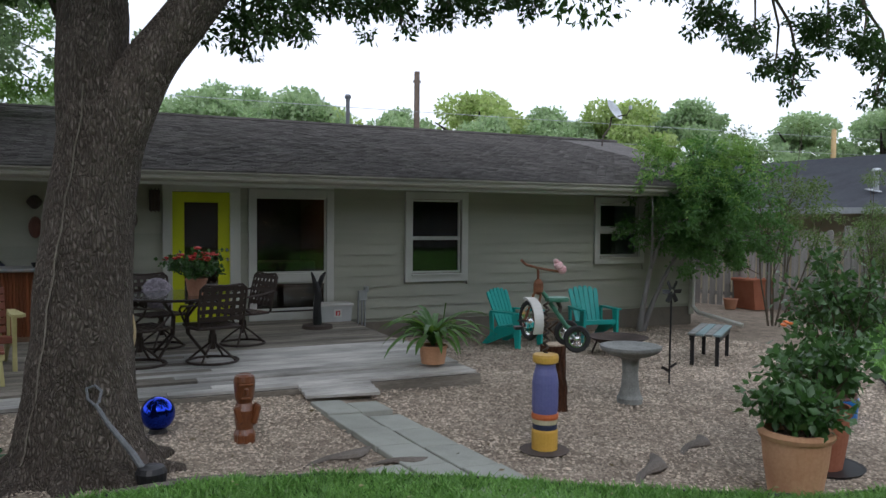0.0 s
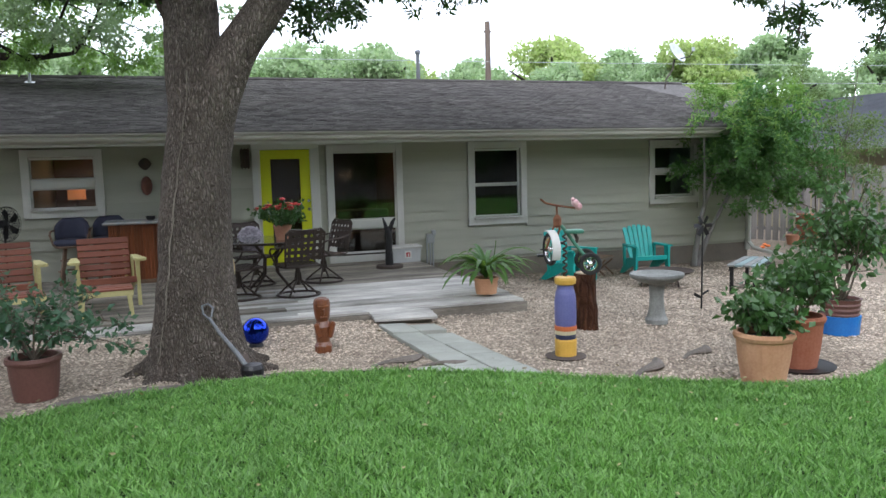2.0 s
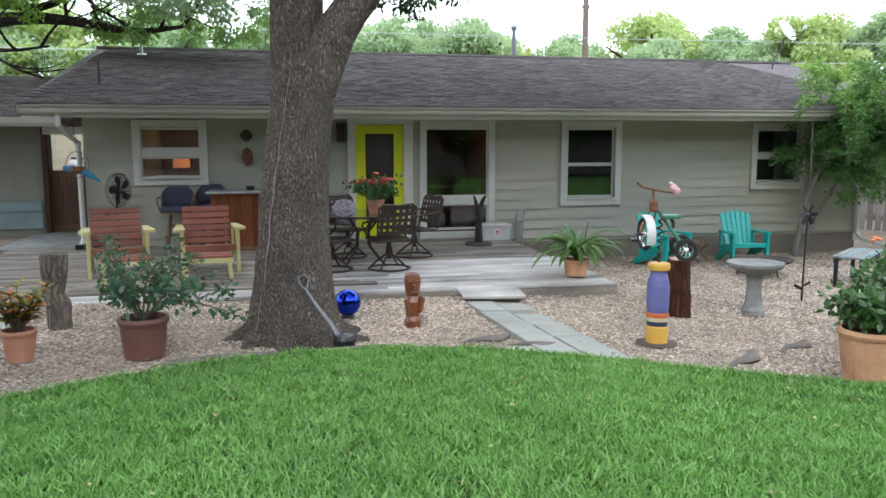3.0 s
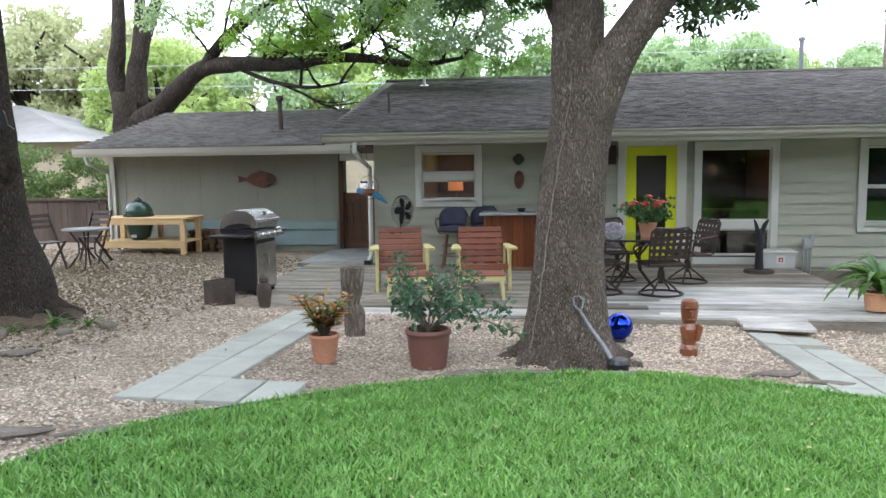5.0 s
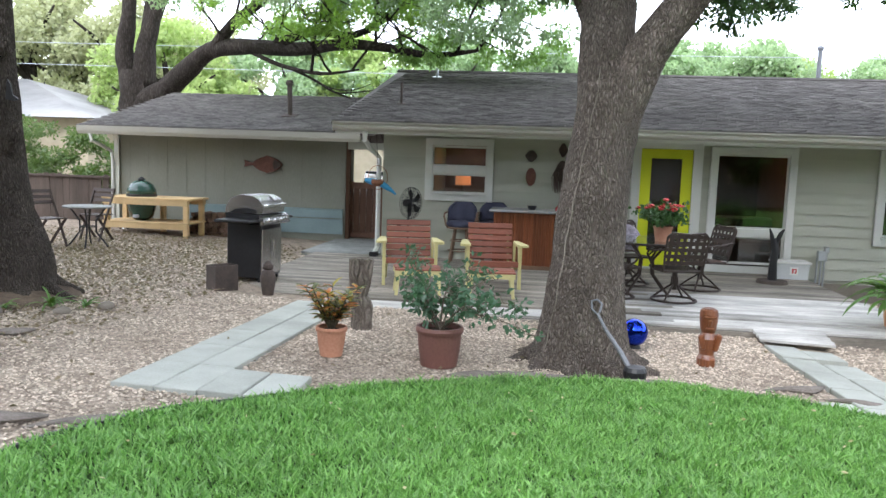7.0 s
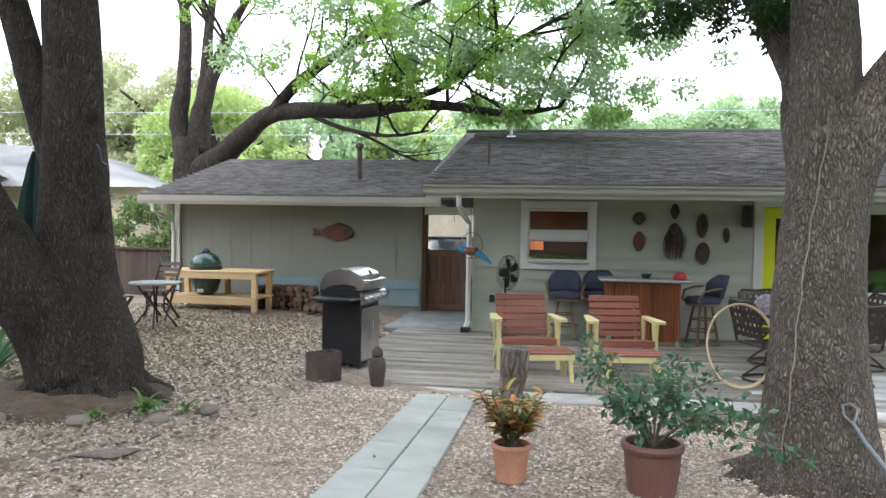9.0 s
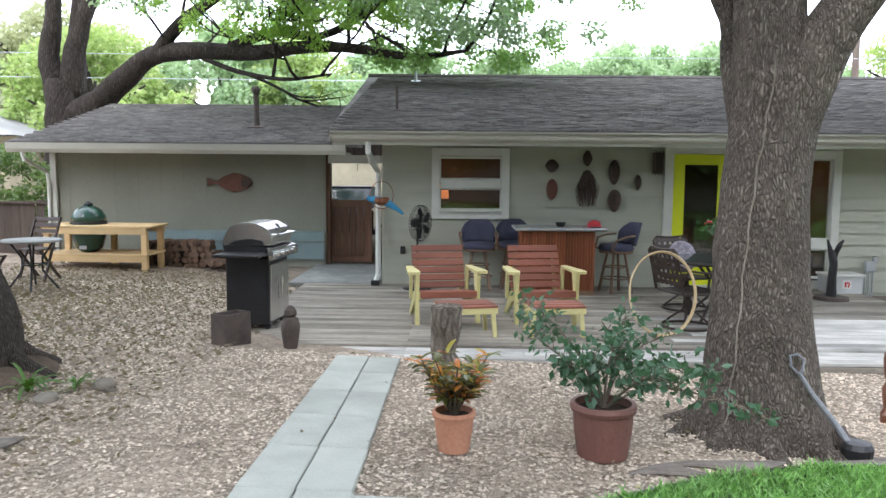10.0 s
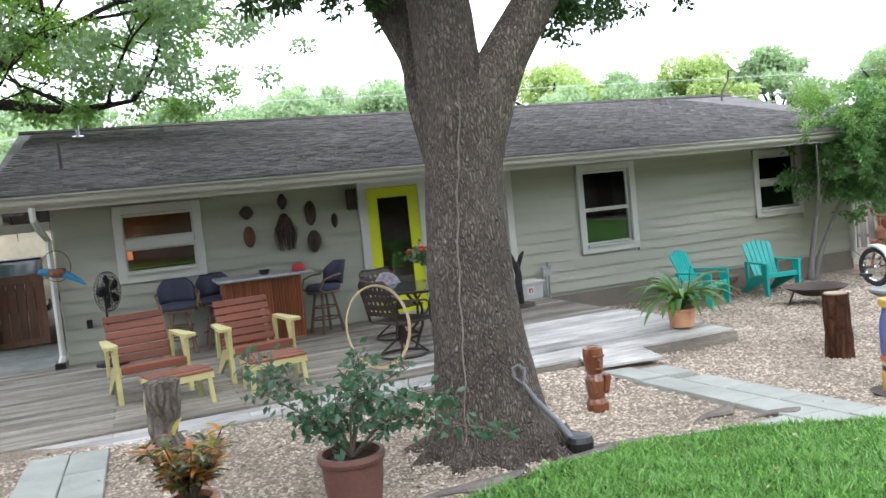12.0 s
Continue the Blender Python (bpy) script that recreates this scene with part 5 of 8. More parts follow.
limb(bm, [(-6.2, 6.6, 2.1, 0.17), (-6.42, 6.6, 2.75, 0.145), (-6.66, 6.6, 3.5, 0.12), (-7.2, 6.7, 5.2, 0.07)], 20, 0.05)
for k in range(8):
    a = k * 0.8
    limb(bm, [(-6.02 + 0.32 * math.cos(a), 6.6 + 0.32 * math.sin(a), 0.54, 0.12), (-6.02 + 0.5 * math.cos(a), 6.6 + 0.48 * math.sin(a), 0.42, 0.085), (-6.02 + 0.72 * math.cos(a), 6.6 + 0.68 * math.sin(a), 0.34, 0.04)], 10, 0.06)
for x, y, z, r in ((-5.87, 6.5, 1.9, 0.11), (-5.92, 6.5, 2.72, 0.07)):
    bmesh.ops.create_icosphere(bm, subdivisions=3, radius=r, matrix=Matrix.Translation((x, y, z)) @ Matrix.Rotation(radians(12), 4, "Y") @ Matrix.Diagonal((0.9, 0.9, 1.8, 1)))
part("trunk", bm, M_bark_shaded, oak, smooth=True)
bm = bmesh.new()
tips = []
for p, d, ln in (((-6.2, 6.5, 5.2), (0.8, 0.3, 0.5), 2.8), ((-6.0, 6.3, 7.4), (-0.1, 0.5, 0.6), 2.4), ((-8.4, 5.8, 5.4), (-0.7, -0.2, 0.4), 2.6), ((-7.2, 6.7, 5.2), (-0.4, 0.9, 0.4), 2.6), ((-6.2, 6.5, 5.0), (0.4, -0.9, 0.5), 2.6)):
    sprout(bm, p, d, ln, 0.07, 2, tips)
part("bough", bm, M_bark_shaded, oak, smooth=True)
tips = [t for t in tips if t[2] > 5.4]
# extra unseen clusters on no bough, added to shade the left gravel
tips += [(rnd(-13, -4.6), rnd(3, 12.5), rnd(6.6, 9.0)) for _ in range(90)]
pos, d = leaf_points(tips, [rnd(0.5, 0.95) for _ in tips], 40000)
leaf_cloud("crown", pos, d, 0.14, M_oak_leaf, oak)
bird = thing("bird_ornament", "small black metal bird fixed to the oak's bark", "ornament", -5.86, 6.45, 2.28)
bm = bmesh.new()
prism(bm, [(0, -0.02), (0.08, -0.04), (0.13, -0.02), (0.07, 0.02), (0.05, 0.12), (0.02, 0.16), (0.01, 0.06)], "y", -0.01, 0.01)
part("body", bm, M_black, bird)

# the spreading tree behind the garage
far = thing("shade_tree", "spreading shade tree with bare dark limbs behind the garage", "tree", 0, 0, 0)
bm = bmesh.new()
limb(bm, [(-11.9, 20, -0.2, 0.62), (-11.9, 20, 1.5, 0.52), (-11.88, 20, 3.1, 0.47), (-11.95, 20, 4.0, 0.38)], 20, 0.06)
limb(bm, [(-12.05, 20, 3.6, 0.3), (-12.25, 20, 4.6, 0.24), (-12.1, 20, 5.5, 0.2), (-12.1, 20, 7.3, 0.15), (-12.4, 20, 9, 0.08)], 14, 0.08)
limb(bm, [(-11.75, 20, 3.6, 0.33), (-11.6, 20, 4.7, 0.26), (-11.4, 20, 5.4, 0.21), (-10.9, 19.9, 6.4, 0.15), (-10.3, 19.5, 7.2, 0.1), (-9, 19, 8.4, 0.05)], 14, 0.08)
limb(bm, [(-11.7, 20, 4.4, 0.2), (-11.5, 20, 5.6, 0.16), (-11.4, 20, 7.0, 0.12), (-11.1, 20, 8.8, 0.05)], 12, 0.06)
main = limb(bm, [(-11.7, 19.9, 3.1, 0.36), (-10.9, 19.7, 3.5, 0.29), (-10.2, 19.4, 3.95, 0.26), (-9.4, 19.1, 4.45, 0.22), (-8.2, 18.6, 4.5, 0.19), (-6.9, 18.1, 4.38, 0.16), (-5.6, 17.4, 4.4, 0.13), (-4.6, 16.8, 4.3, 0.10), (-3.3, 16.2, 4.05, 0.07), (-2.3, 15.8, 4.1, 0.03)], 14, 0.08)
up1 = limb(bm, [(-9.3, 19.0, 4.45, 0.17), (-8.6, 18.7, 5.1, 0.14), (-7.6, 18.2, 5.6, 0.12), (-6.7, 17.8, 6.0, 0.09), (-5.2, 17.0, 6.5, 0.06), (-3.8, 16.4, 6.9, 0.03)], 12, 0.08)
up2 = limb(bm, [(-7.6, 18.4, 4.45, 0.12), (-6.4, 17.8, 4.75, 0.10), (-5.2, 17.2, 4.6, 0.08), (-4.1, 16.6, 5.0, 0.06), (-3.0, 16.0, 5.5, 0.05), (-2.0, 15.6, 5.9, 0.03)], 10, 0.08)
up3 = limb(bm, [(-8.2, 18.6, 4.4, 0.06), (-7.2, 18.1, 4.0, 0.05), (-6.0, 17.4, 3.75, 0.04), (-5.0, 16.9, 3.8, 0.02)], 8, 0.05)
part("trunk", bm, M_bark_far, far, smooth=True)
bm = bmesh.new()
tips = []
for line, k0 in ((main, 14), (up1, 4), (up2, 6), (up3, 5)):
    for i in range(k0, len(line), 2):
        sprout(bm, line[i], (rnd(-0.3, 0.7), rnd(-0.8, 0.5), rnd(-0.1, 0.9)), rnd(1.1, 2.0), 0.04, 2, tips, 4)
for p in ((-12.1, 20, 7.3), (-10.9, 19.9, 6.4), (-11.4, 20, 7.0), (-10.3, 19.5, 7.2)):
    for k in range(3):
        sprout(bm, p, (rnd(-0.8, 0.8), rnd(-0.8, 0.4), rnd(0.2, 0.9)), rnd(1.4, 2.2), 0.05, 1, tips, 5)
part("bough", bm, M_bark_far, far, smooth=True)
tr = random.Random(3)
cl = [(t[0] + tr.uniform(-0.3, 0.3), t[1] + tr.uniform(-0.3, 0.3), t[2] + tr.uniform(-0.2, 0.3), tr.uniform(0.16, 0.42)) for t in tips if tr.random() < (0.62 if t[0] > -7 else 0.42) and t[2] > (4.35 if t[0] < -3.6 else 3.9)]
pos, d = leaf_points([q[:3] for q in cl], [q[3] * 0.7 for q in cl], 36000, shell=0.05)
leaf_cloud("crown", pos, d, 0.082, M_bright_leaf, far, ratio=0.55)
cl2 = [(tr.uniform(-9.5, -0.9), tr.uniform(15.2, 18.2), tr.uniform(4.9, 8.6), tr.uniform(0.2, 0.5)) for _ in range(80)] + [(tr.uniform(-3.6, 0.6), tr.uniform(14.4, 16.0), tr.uniform(4.2, 7.4), tr.uniform(0.2, 0.42)) for _ in range(52)]
pos, d = leaf_points([q[:3] for q in cl2], [q[3] for q in cl2], 27000, shell=0.05)
leaf_cloud("crown", pos, d, 0.10, M_hazy_far_leaf, far, ratio=0.6)
cl3 = [(tr.uniform(-4.6, -0.5), tr.uniform(15.9, 17.0), tr.uniform(3.95, 5.5), tr.uniform(0.12, 0.34)) for _ in range(70)]
pos, d = leaf_points([q[:3] for q in cl3], [q[3] for q in cl3], 8500, shell=0.05)
leaf_cloud("low_sprays", pos, d, 0.085, M_lighter_leaf, far, ratio=0.55)
bm = bmesh.new()
for q in cl3[::3]:
    limb(bm, [(q[0] - 0.9, q[1] + 0.2, q[2] + 0.5, 0.018), (q[0] - 0.3, q[1] + 0.1, q[2] + 0.22, 0.012), (q[0], q[1], q[2], 0.005)], 5, 0.0, 2)
part("spray_twig", bm, M_bark_far, far)

# the small tree against the house
small = thing("ornamental_tree", "small twin-trunked tree with feathery green leaves by the house corner", "tree", 0, 0, 0)
bm = bmesh.new()
limb(bm, [(8.72, 12.05, -0.25, 0.06), (8.8, 12.0, 0.4, 0.05), (8.95, 11.95, 1.1, 0.04), (9.25, 11.8, 1.9, 0.03), (9.4, 11.7, 2.9, 0.015)], 10, 0.05)
limb(bm, [(8.8, 12.05, -0.25, 0.055), (9.05, 12.0, 0.4, 0.045), (9.4, 11.9, 1.1, 0.035), (9.9, 11.75, 1.9, 0.02)], 10, 0.05)
limb(bm, [(8.9, 11.97, 0.9, 0.03), (8.7, 11.7, 1.5, 0.02), (8.6, 11.6, 2.2, 0.01)], 8, 0.05)
part("trunk", bm, M_fence, small, smooth=True)
bm = bmesh.new()
tips = []
for k in range(26):
    z0 = rnd(1.4, 2.6)
    sprout(bm, (9.45 + rnd(-0.3, 0.5), 11.8 + rnd(-0.2, 0.2), z0), (rnd(-0.7, 1), rnd(-0.9, 0.3), rnd(-0.3, 0.8)), rnd(0.5, 1.1), 0.012, 1, tips, 4, 0.8, -0.1)
part("twigs", bm, M_twig, small)
cl = [(t[0], min(t[1], 12.2), t[2], rnd(0.1, 0.2)) for t in tips]
sprays = []
for _ in range(95):
    a, q = rnd(0, 6.283), math.sqrt(rnd(0.05, 1))
    z0 = rnd(1.3, 3.25)
    w = 1.55 * math.sqrt(max(0.05, 1 - ((z0 - 2.1) / 1.35) ** 2))
    x0, y0 = 9.8 - 0.3 * (z0 - 2.2) + 0.85 * w * q * math.cos(a), min(11.6 + 0.75 * w * q * math.sin(a), 12.1)
    for k in range(5):
        f = k / 4
        sprays.append((x0 + 0.3 * f * math.cos(a), min(y0 + 0.3 * f * math.sin(a), 12.25), z0 + 0.08 * math.sin(f * 2) - 0.30 * f * f, rnd(0.05, 0.12)))
low = [(8.9 + rnd(0, 1.7), 11.6 + rnd(-0.5, 0.3), rnd(0.75, 1.4), rnd(0.06, 0.14)) for _ in range(34)]
inner = [(9.7 + rnd(-0.8, 0.9), 11.75 + rnd(-0.4, 0.3), rnd(1.3, 2.6), rnd(0.15, 0.3)) for _ in range(34)]
pos, d = leaf_points([q[:3] for q in cl + inner + low], [q[3] for q in cl + inner + low], 13000, shell=0.05)
leaf_cloud("crown", pos, d, 0.095, M_myrtle_leaf, small, ratio=0.42, droop=0.5)
pos, d = leaf_points([q[:3] for q in sprays], [q[3] for q in sprays], 11500, shell=0.05)
# upper sprays take the lighter leaf: toplight painted by height
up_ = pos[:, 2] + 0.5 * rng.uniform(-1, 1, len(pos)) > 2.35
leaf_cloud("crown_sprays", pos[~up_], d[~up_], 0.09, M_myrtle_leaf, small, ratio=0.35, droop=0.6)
leaf_cloud("lit_crown_top", pos[up_], d[up_], 0.085, M_lighter_leaf, small, ratio=0.35, droop=0.4)

# far trees behind the roofs, and unseen ones added behind the camera


def far_tree(mat, n, lumps, leaf, seed):
    r = random.Random(seed)
    t = thing("background_tree", "leafy green tree, distant behind the roofs or added unseen behind the camera", "tree", 0, 0, 0, group="trees behind the houses")
    bm = bmesh.new()
    limb(bm, [(0, 0, -0.3, 0.3), (0.1, 0, 2, 0.24), (0, 0.1, 4, 0.16), (0.2, 0, 5.6, 0.06)], 10, 0.05, 3)
    for k in range(6):
        a = k * 1.05
        limb(bm, [(0, 0, 2.6 + 0.3 * k, 0.1), (math.cos(a), math.sin(a), 3.6 + 0.3 * k, 0.07), (2 * math.cos(a), 2 * math.sin(a), 4.2 + 0.3 * k, 0.03)], 6, 0.05, 3)
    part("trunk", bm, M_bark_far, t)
    cl = []
    for k in range(lumps):
        a, q, h = r.uniform(0, 6.28), r.random() ** 0.5, r.uniform(0, 1)
        w = 3.0 * (1 - (2 * h - 0.8) ** 2 * 0.55)
        cl.append((w * q * math.cos(a), w * q * math.sin(a), 1.8 + 4.6 * h, r.uniform(0.3, 0.85)))
    pos, d = leaf_points([c[:3] for c in cl], [c[3] for c in cl], n, shell=0.2)
    leaf_cloud("crown", pos, d, leaf, mat, t, ratio=0.7)
    return t


kinds = [far_tree(M_hazy_far_leaf, 19000, 60, 0.18, 1), far_tree(M_hazy_leaf, 19000, 56, 0.18, 2), far_tree(M_hazy_far_leaf, 19000, 64, 0.17, 3), far_tree(M_pale_leaf, 15000, 60, 0.17, 5), far_tree(M_oak_leaf, 12000, 46, 0.27, 8)]
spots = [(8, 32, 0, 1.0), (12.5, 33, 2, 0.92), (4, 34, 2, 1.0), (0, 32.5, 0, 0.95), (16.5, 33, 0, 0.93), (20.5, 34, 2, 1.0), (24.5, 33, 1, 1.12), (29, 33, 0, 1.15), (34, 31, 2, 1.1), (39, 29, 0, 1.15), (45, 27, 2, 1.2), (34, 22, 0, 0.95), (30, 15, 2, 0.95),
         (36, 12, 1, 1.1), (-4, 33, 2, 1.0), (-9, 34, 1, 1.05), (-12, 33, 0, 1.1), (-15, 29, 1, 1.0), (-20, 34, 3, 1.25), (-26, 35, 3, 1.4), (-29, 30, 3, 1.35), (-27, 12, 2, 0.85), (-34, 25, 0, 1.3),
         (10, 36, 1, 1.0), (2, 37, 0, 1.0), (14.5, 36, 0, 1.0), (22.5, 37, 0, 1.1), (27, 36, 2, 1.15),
         # unseen trees behind the camera, added to darken pane reflections and eaves
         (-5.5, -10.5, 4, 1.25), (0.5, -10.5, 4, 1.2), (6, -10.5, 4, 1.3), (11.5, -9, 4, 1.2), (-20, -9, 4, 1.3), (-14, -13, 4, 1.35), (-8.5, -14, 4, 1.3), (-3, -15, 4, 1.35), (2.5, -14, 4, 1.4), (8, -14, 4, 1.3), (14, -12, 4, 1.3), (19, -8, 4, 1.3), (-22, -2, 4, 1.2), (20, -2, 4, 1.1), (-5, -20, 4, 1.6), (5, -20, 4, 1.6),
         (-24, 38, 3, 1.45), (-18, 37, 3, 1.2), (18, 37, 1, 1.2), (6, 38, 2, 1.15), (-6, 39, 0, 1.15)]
used = set()
for i, (x, y, k, s) in enumerate(spots):
    x += (-0.5 + (i * 37 % 11) / 11.0) * 1.5
    m = pose(x, y, -0.3, 0, 0, (i * 77) % 360)
    s *= 1.07
    if k not in used:
        t = kinds[k]
        used.add(k)
        t.location, t.rotation_euler, t.scale = (x, y, -0.3), (0, 0, radians((i * 77) % 360)), (s, s, s)
    else:
        t = copy_thing(kinds[k], m)
        t.scale = (s, s, s)

hedge = thing("bush", "fresh green bush beyond the side fence", "bush", -12.3, 17.2, 0.1)
cl = [(rnd(-2.2, 1.9), rnd(-0.8, 0.8), rnd(0.6, 2.35), rnd(0.2, 0.42)) for _ in range(60)]
pos, d = leaf_points([c[:3] for c in cl], [c[3] for c in cl], 15000, shell=0.1)
leaf_cloud("foliage", pos, d, 0.10, M_olive_leaf, hedge, ratio=0.5)
part("stem", blocks(*[((k * 0.6 - 1.2, 0, 0.5), (0.05, 0.05, 1.1)) for k in range(5)]), M_twig, hedge)

shrub = thing("shrub", "loose olive-green shrub growing before the picket fence", "shrub", 11.6, 11.6)
bm = bmesh.new()
tips = []
for k in range(7):
    sprout(bm, (rnd(-0.1, 0.1), rnd(-0.1, 0.1), 0), (rnd(-0.35, 0.35), rnd(-0.3, 0.3), 1), rnd(1.6, 2.7), 0.02, 1, tips, 5, 0.35, 0.3)
part("stem", bm, M_twig, shrub)
pos, d = leaf_points(tips, [rnd(0.12, 0.3) for _ in tips], 6500, shell=0.05)
leaf_cloud("foliage", pos, d, 0.065, M_olive_leaf, shrub, ratio=0.4)
shrub = copy_thing(shrub, pose(13.2, 10.6, -0.25, 0, 0, 130))
shrub.scale = (0.8, 0.8, 0.75)

# poles and cables
pole = thing("utility_pole", "tall wooden utility pole behind the house", "utility pole", 11.86, 30, 0)
part("mast", tube(bmesh.new(), [(0, 0, -0.3), (0, 0, 7.7)], [0.15, 0.11], 10), M_pole, pole)
part("crossarm", blocks(((0, 0, 7.3), (0.3, 0.1, 0.1))), M_pole, pole)
pole = thing("utility_pole", "pale wooden pole far behind the neighbour's house", "utility pole", 33.0, 27.5, 0)
part("mast", tube(bmesh.new(), [(0, 0, -0.3), (0, 0, 6.3)], [0.15, 0.11], 10), M_pine, pole)
for z0, z1, lab in ((5.2, 5.35, "thin pale overhead cable"), (6.0, 6.1, "thin pale overhead cable higher up")):
    cab = thing("overhead_cable", lab, "cable", 0, 0, 0, group="overhead cables")
    bm = bmesh.new()
    tube(bm, [(-40 + i * 5, 27.5, z0 - 0.3 * math.sin(i / 16 * math.pi)) for i in range(17)], 0.012, 5)
    part("strand", bm, M_galv, cab)

dish = thing("satellite_dish", "grey satellite dish on a bent mast at the ridge", "satellite dish", 11.6, 17.2, roof_z(17.2))
bm = bmesh.new()
tube(bm, [(0, 0, -0.1), (0.05, 0, 0.25), (0.25, 0, 0.5), (0.3, 0, 0.75)], 0.022, 8)
part("mast", bm, M_old_iron, dish)
bowl = part("reflector", lathe(bmesh.new(), [(0.01, 0.0), (0.15, 0.02), (0.28, 0.07), (0.30, 0.085), (0.27, 0.085), (0.14, 0.035), (0.01, 0.015)], 20), M_galv, dish)
bowl.location, bowl.rotation_euler = (0.3, -0.03, 0.9), (radians(60), radians(10), radians(20))
part("arm", tube(bmesh.new(), [(0.3, 0, 0.75), (0.55, -0.3, 0.8), (0.62, -0.36, 0.95)], 0.015, 6), M_old_iron, dish)
part("receiver", blocks(((0.62, -0.36, 0.98), (0.07, 0.07, 0.1)), bevel=0.01), M_galv, dish)
# ---- pots and plants ----


def pot_parts(t, r, h, mat, rim=0.04, foot=0.72, ribs=0, lower=None, square=False):
    prof = [(r * foot * 0.5, 0.0), (r * foot, 0.0), (r * (foot + (1 - foot) * 0.55), h * 0.5), (r * 0.94, h - rim), (r * 1.0, h - rim), (r * 1.04, h - rim * 0.5), (r * 1.0, h), (r * 0.88, h), (r * 0.84, h * 0.82)]
    if ribs:
        prof = [(r * foot * 0.5, 0.0), (r * foot, 0.0)]
        for k in range(ribs * 2):
            f = k / (ribs * 2)
            prof.append((r * (foot + (1 - foot) * f) + (0.008 if k % 2 else 0), h * f + 0.005))
        prof += [(r * 1.02, h), (r * 0.9, h), (r * 0.85, h * 0.82)]
    part("pot", lathe(bmesh.new(), prof, 32), mat, t, smooth=False)
    bm = bmesh.new()
    lathe(bm, [(r * 0.86, h * 0.86), (r * 0.5, h * 0.89), (0.001, h * 0.90)], 20)
    part("soil", bm, M_dirt, t)


def bush_parts(t, z, height, spread, stems, leaves, leaf, mat, ratio=0.6, droop=0.3, cx=0.0, cy=0.0, lean=(0, 0), twig=0.008, clump=0.12):
    bm = bmesh.new()
    tips = []
    for k in range(stems):
        a = k * 2.4 + rnd(-0.3, 0.3)
        d = (math.cos(a) * spread / height + lean[0], math.sin(a) * spread / height + lean[1], 1.0)
        sprout(bm, (cx + 0.02 * math.cos(a), cy + 0.02 * math.sin(a), z - 0.02), d, height * rnd(0.75, 1.0), twig, 1, tips, 5, 0.6, 0.15)
    part("stem", bm, M_twig, t)
    pts = [p for p in tips]
    pos, d = leaf_points(pts, [clump * rnd(0.7, 1.3) for _ in pts], leaves, shell=0.05)
    keep = pos[:, 2] > z * 0.6
    leaf_cloud("leaves", pos[keep], d[keep], leaf, mat, t, ratio=ratio, droop=droop)
    return tips


def blossoms(t, tips, n, mat, size, name="blossom"):
    for p in tips[:n]:
        bm = bmesh.new()
        for k in range(6):
            a = k * math.pi / 3
            m = Matrix.Translation(Vector(p) + Vector((math.cos(a) * size * 0.5, math.sin(a) * size * 0.5, 0.02 + rnd(-0.01, 0.02))))
            bmesh.ops.create_icosphere(bm, subdivisions=1, radius=size * 0.45, matrix=m @ Matrix.Diagonal((1, 1, 0.5, 1)))
        part(name, bm, mat, t)


p = thing("potted_hibiscus", "pale terracotta pot with a leafy hibiscus, at the lawn's edge", "potted plant", 3.42, 4.05, group="big potted shrubs")
pot_parts(p, 0.21, 0.39, M_terra_pale, rim=0.05)
tp = bush_parts(p, 0.36, 0.25, 0.20, 13, 760, 0.075, M_hibiscus_leaf, clump=0.10)
p = thing("potted_hibiscus", "reddish terracotta pot with a dense hibiscus on a dark saucer", "potted plant", 4.08, 4.42, group="big potted shrubs")
pot_parts(p, 0.20, 0.43, M_terra_red, rim=0.05)
part("saucer", lathe(bmesh.new(), [(0.1, 0.0), (0.27, 0.0), (0.29, 0.025), (0.27, 0.02), (0.1, 0.012)], 24), M_black, p)
tp = bush_parts(p, 0.40, 0.40, 0.20, 14, 1000, 0.078, M_hibiscus_leaf, clump=0.12)
blossoms(p, [(-0.34, 0.0, 0.98)], 1, M_orange_petal, 0.045)
p = thing("potted_shrub", "tall leafy shrub in a blue and ribbed brown pot", "potted plant", 5.72, 5.6, group="big potted shrubs")
part("glazed_base", lathe(bmesh.new(), [(0.1, 0.0), (0.185, 0.0), (0.2, 0.19), (0.1, 0.19)], 28), M_blue_glaze, p, "bright blue glazed lower pot")
q = part("inner_pot", lathe(bmesh.new(), [(0.17, 0.17), (0.185, 0.2), (0.175, 0.22), (0.19, 0.25), (0.18, 0.27), (0.195, 0.30), (0.185, 0.32), (0.2, 0.36), (0.18, 0.36), (0.17, 0.33)], 28), M_plastic_pot, p)
part("soil", lathe(bmesh.new(), [(0.175, 0.33), (0.001, 0.345)], 20), M_dirt, p)
bush_parts(p, 0.34, 0.80, 0.2, 13, 1300, 0.085, M_hibiscus_leaf, clump=0.14, twig=0.012)

p = thing("potted_croton", "small terracotta pot with a yellow and red croton", "potted plant", -2.43, 5.38)
pot_parts(p, 0.118, 0.225, M_terra, rim=0.035)
bm = bmesh.new()
cp = []
for k in range(13):
    a = k * 2.4
    d = Vector((math.cos(a) * 0.62, math.sin(a) * 0.62, 1)).normalized()
    ln = rnd(0.26, 0.43)
    tube(bm, [(0, 0, 0.18), tuple(Vector((0, 0, 0.2)) + d * ln * 0.5), tuple(Vector((0, 0, 0.2)) + d * ln)], [0.008, 0.006, 0.003], 5)
    cp += [tuple(Vector((0, 0, 0.2)) + d * ln * f) for f in (0.3, 0.5, 0.7, 0.95)]
part("stem", bm, M_twig, p)


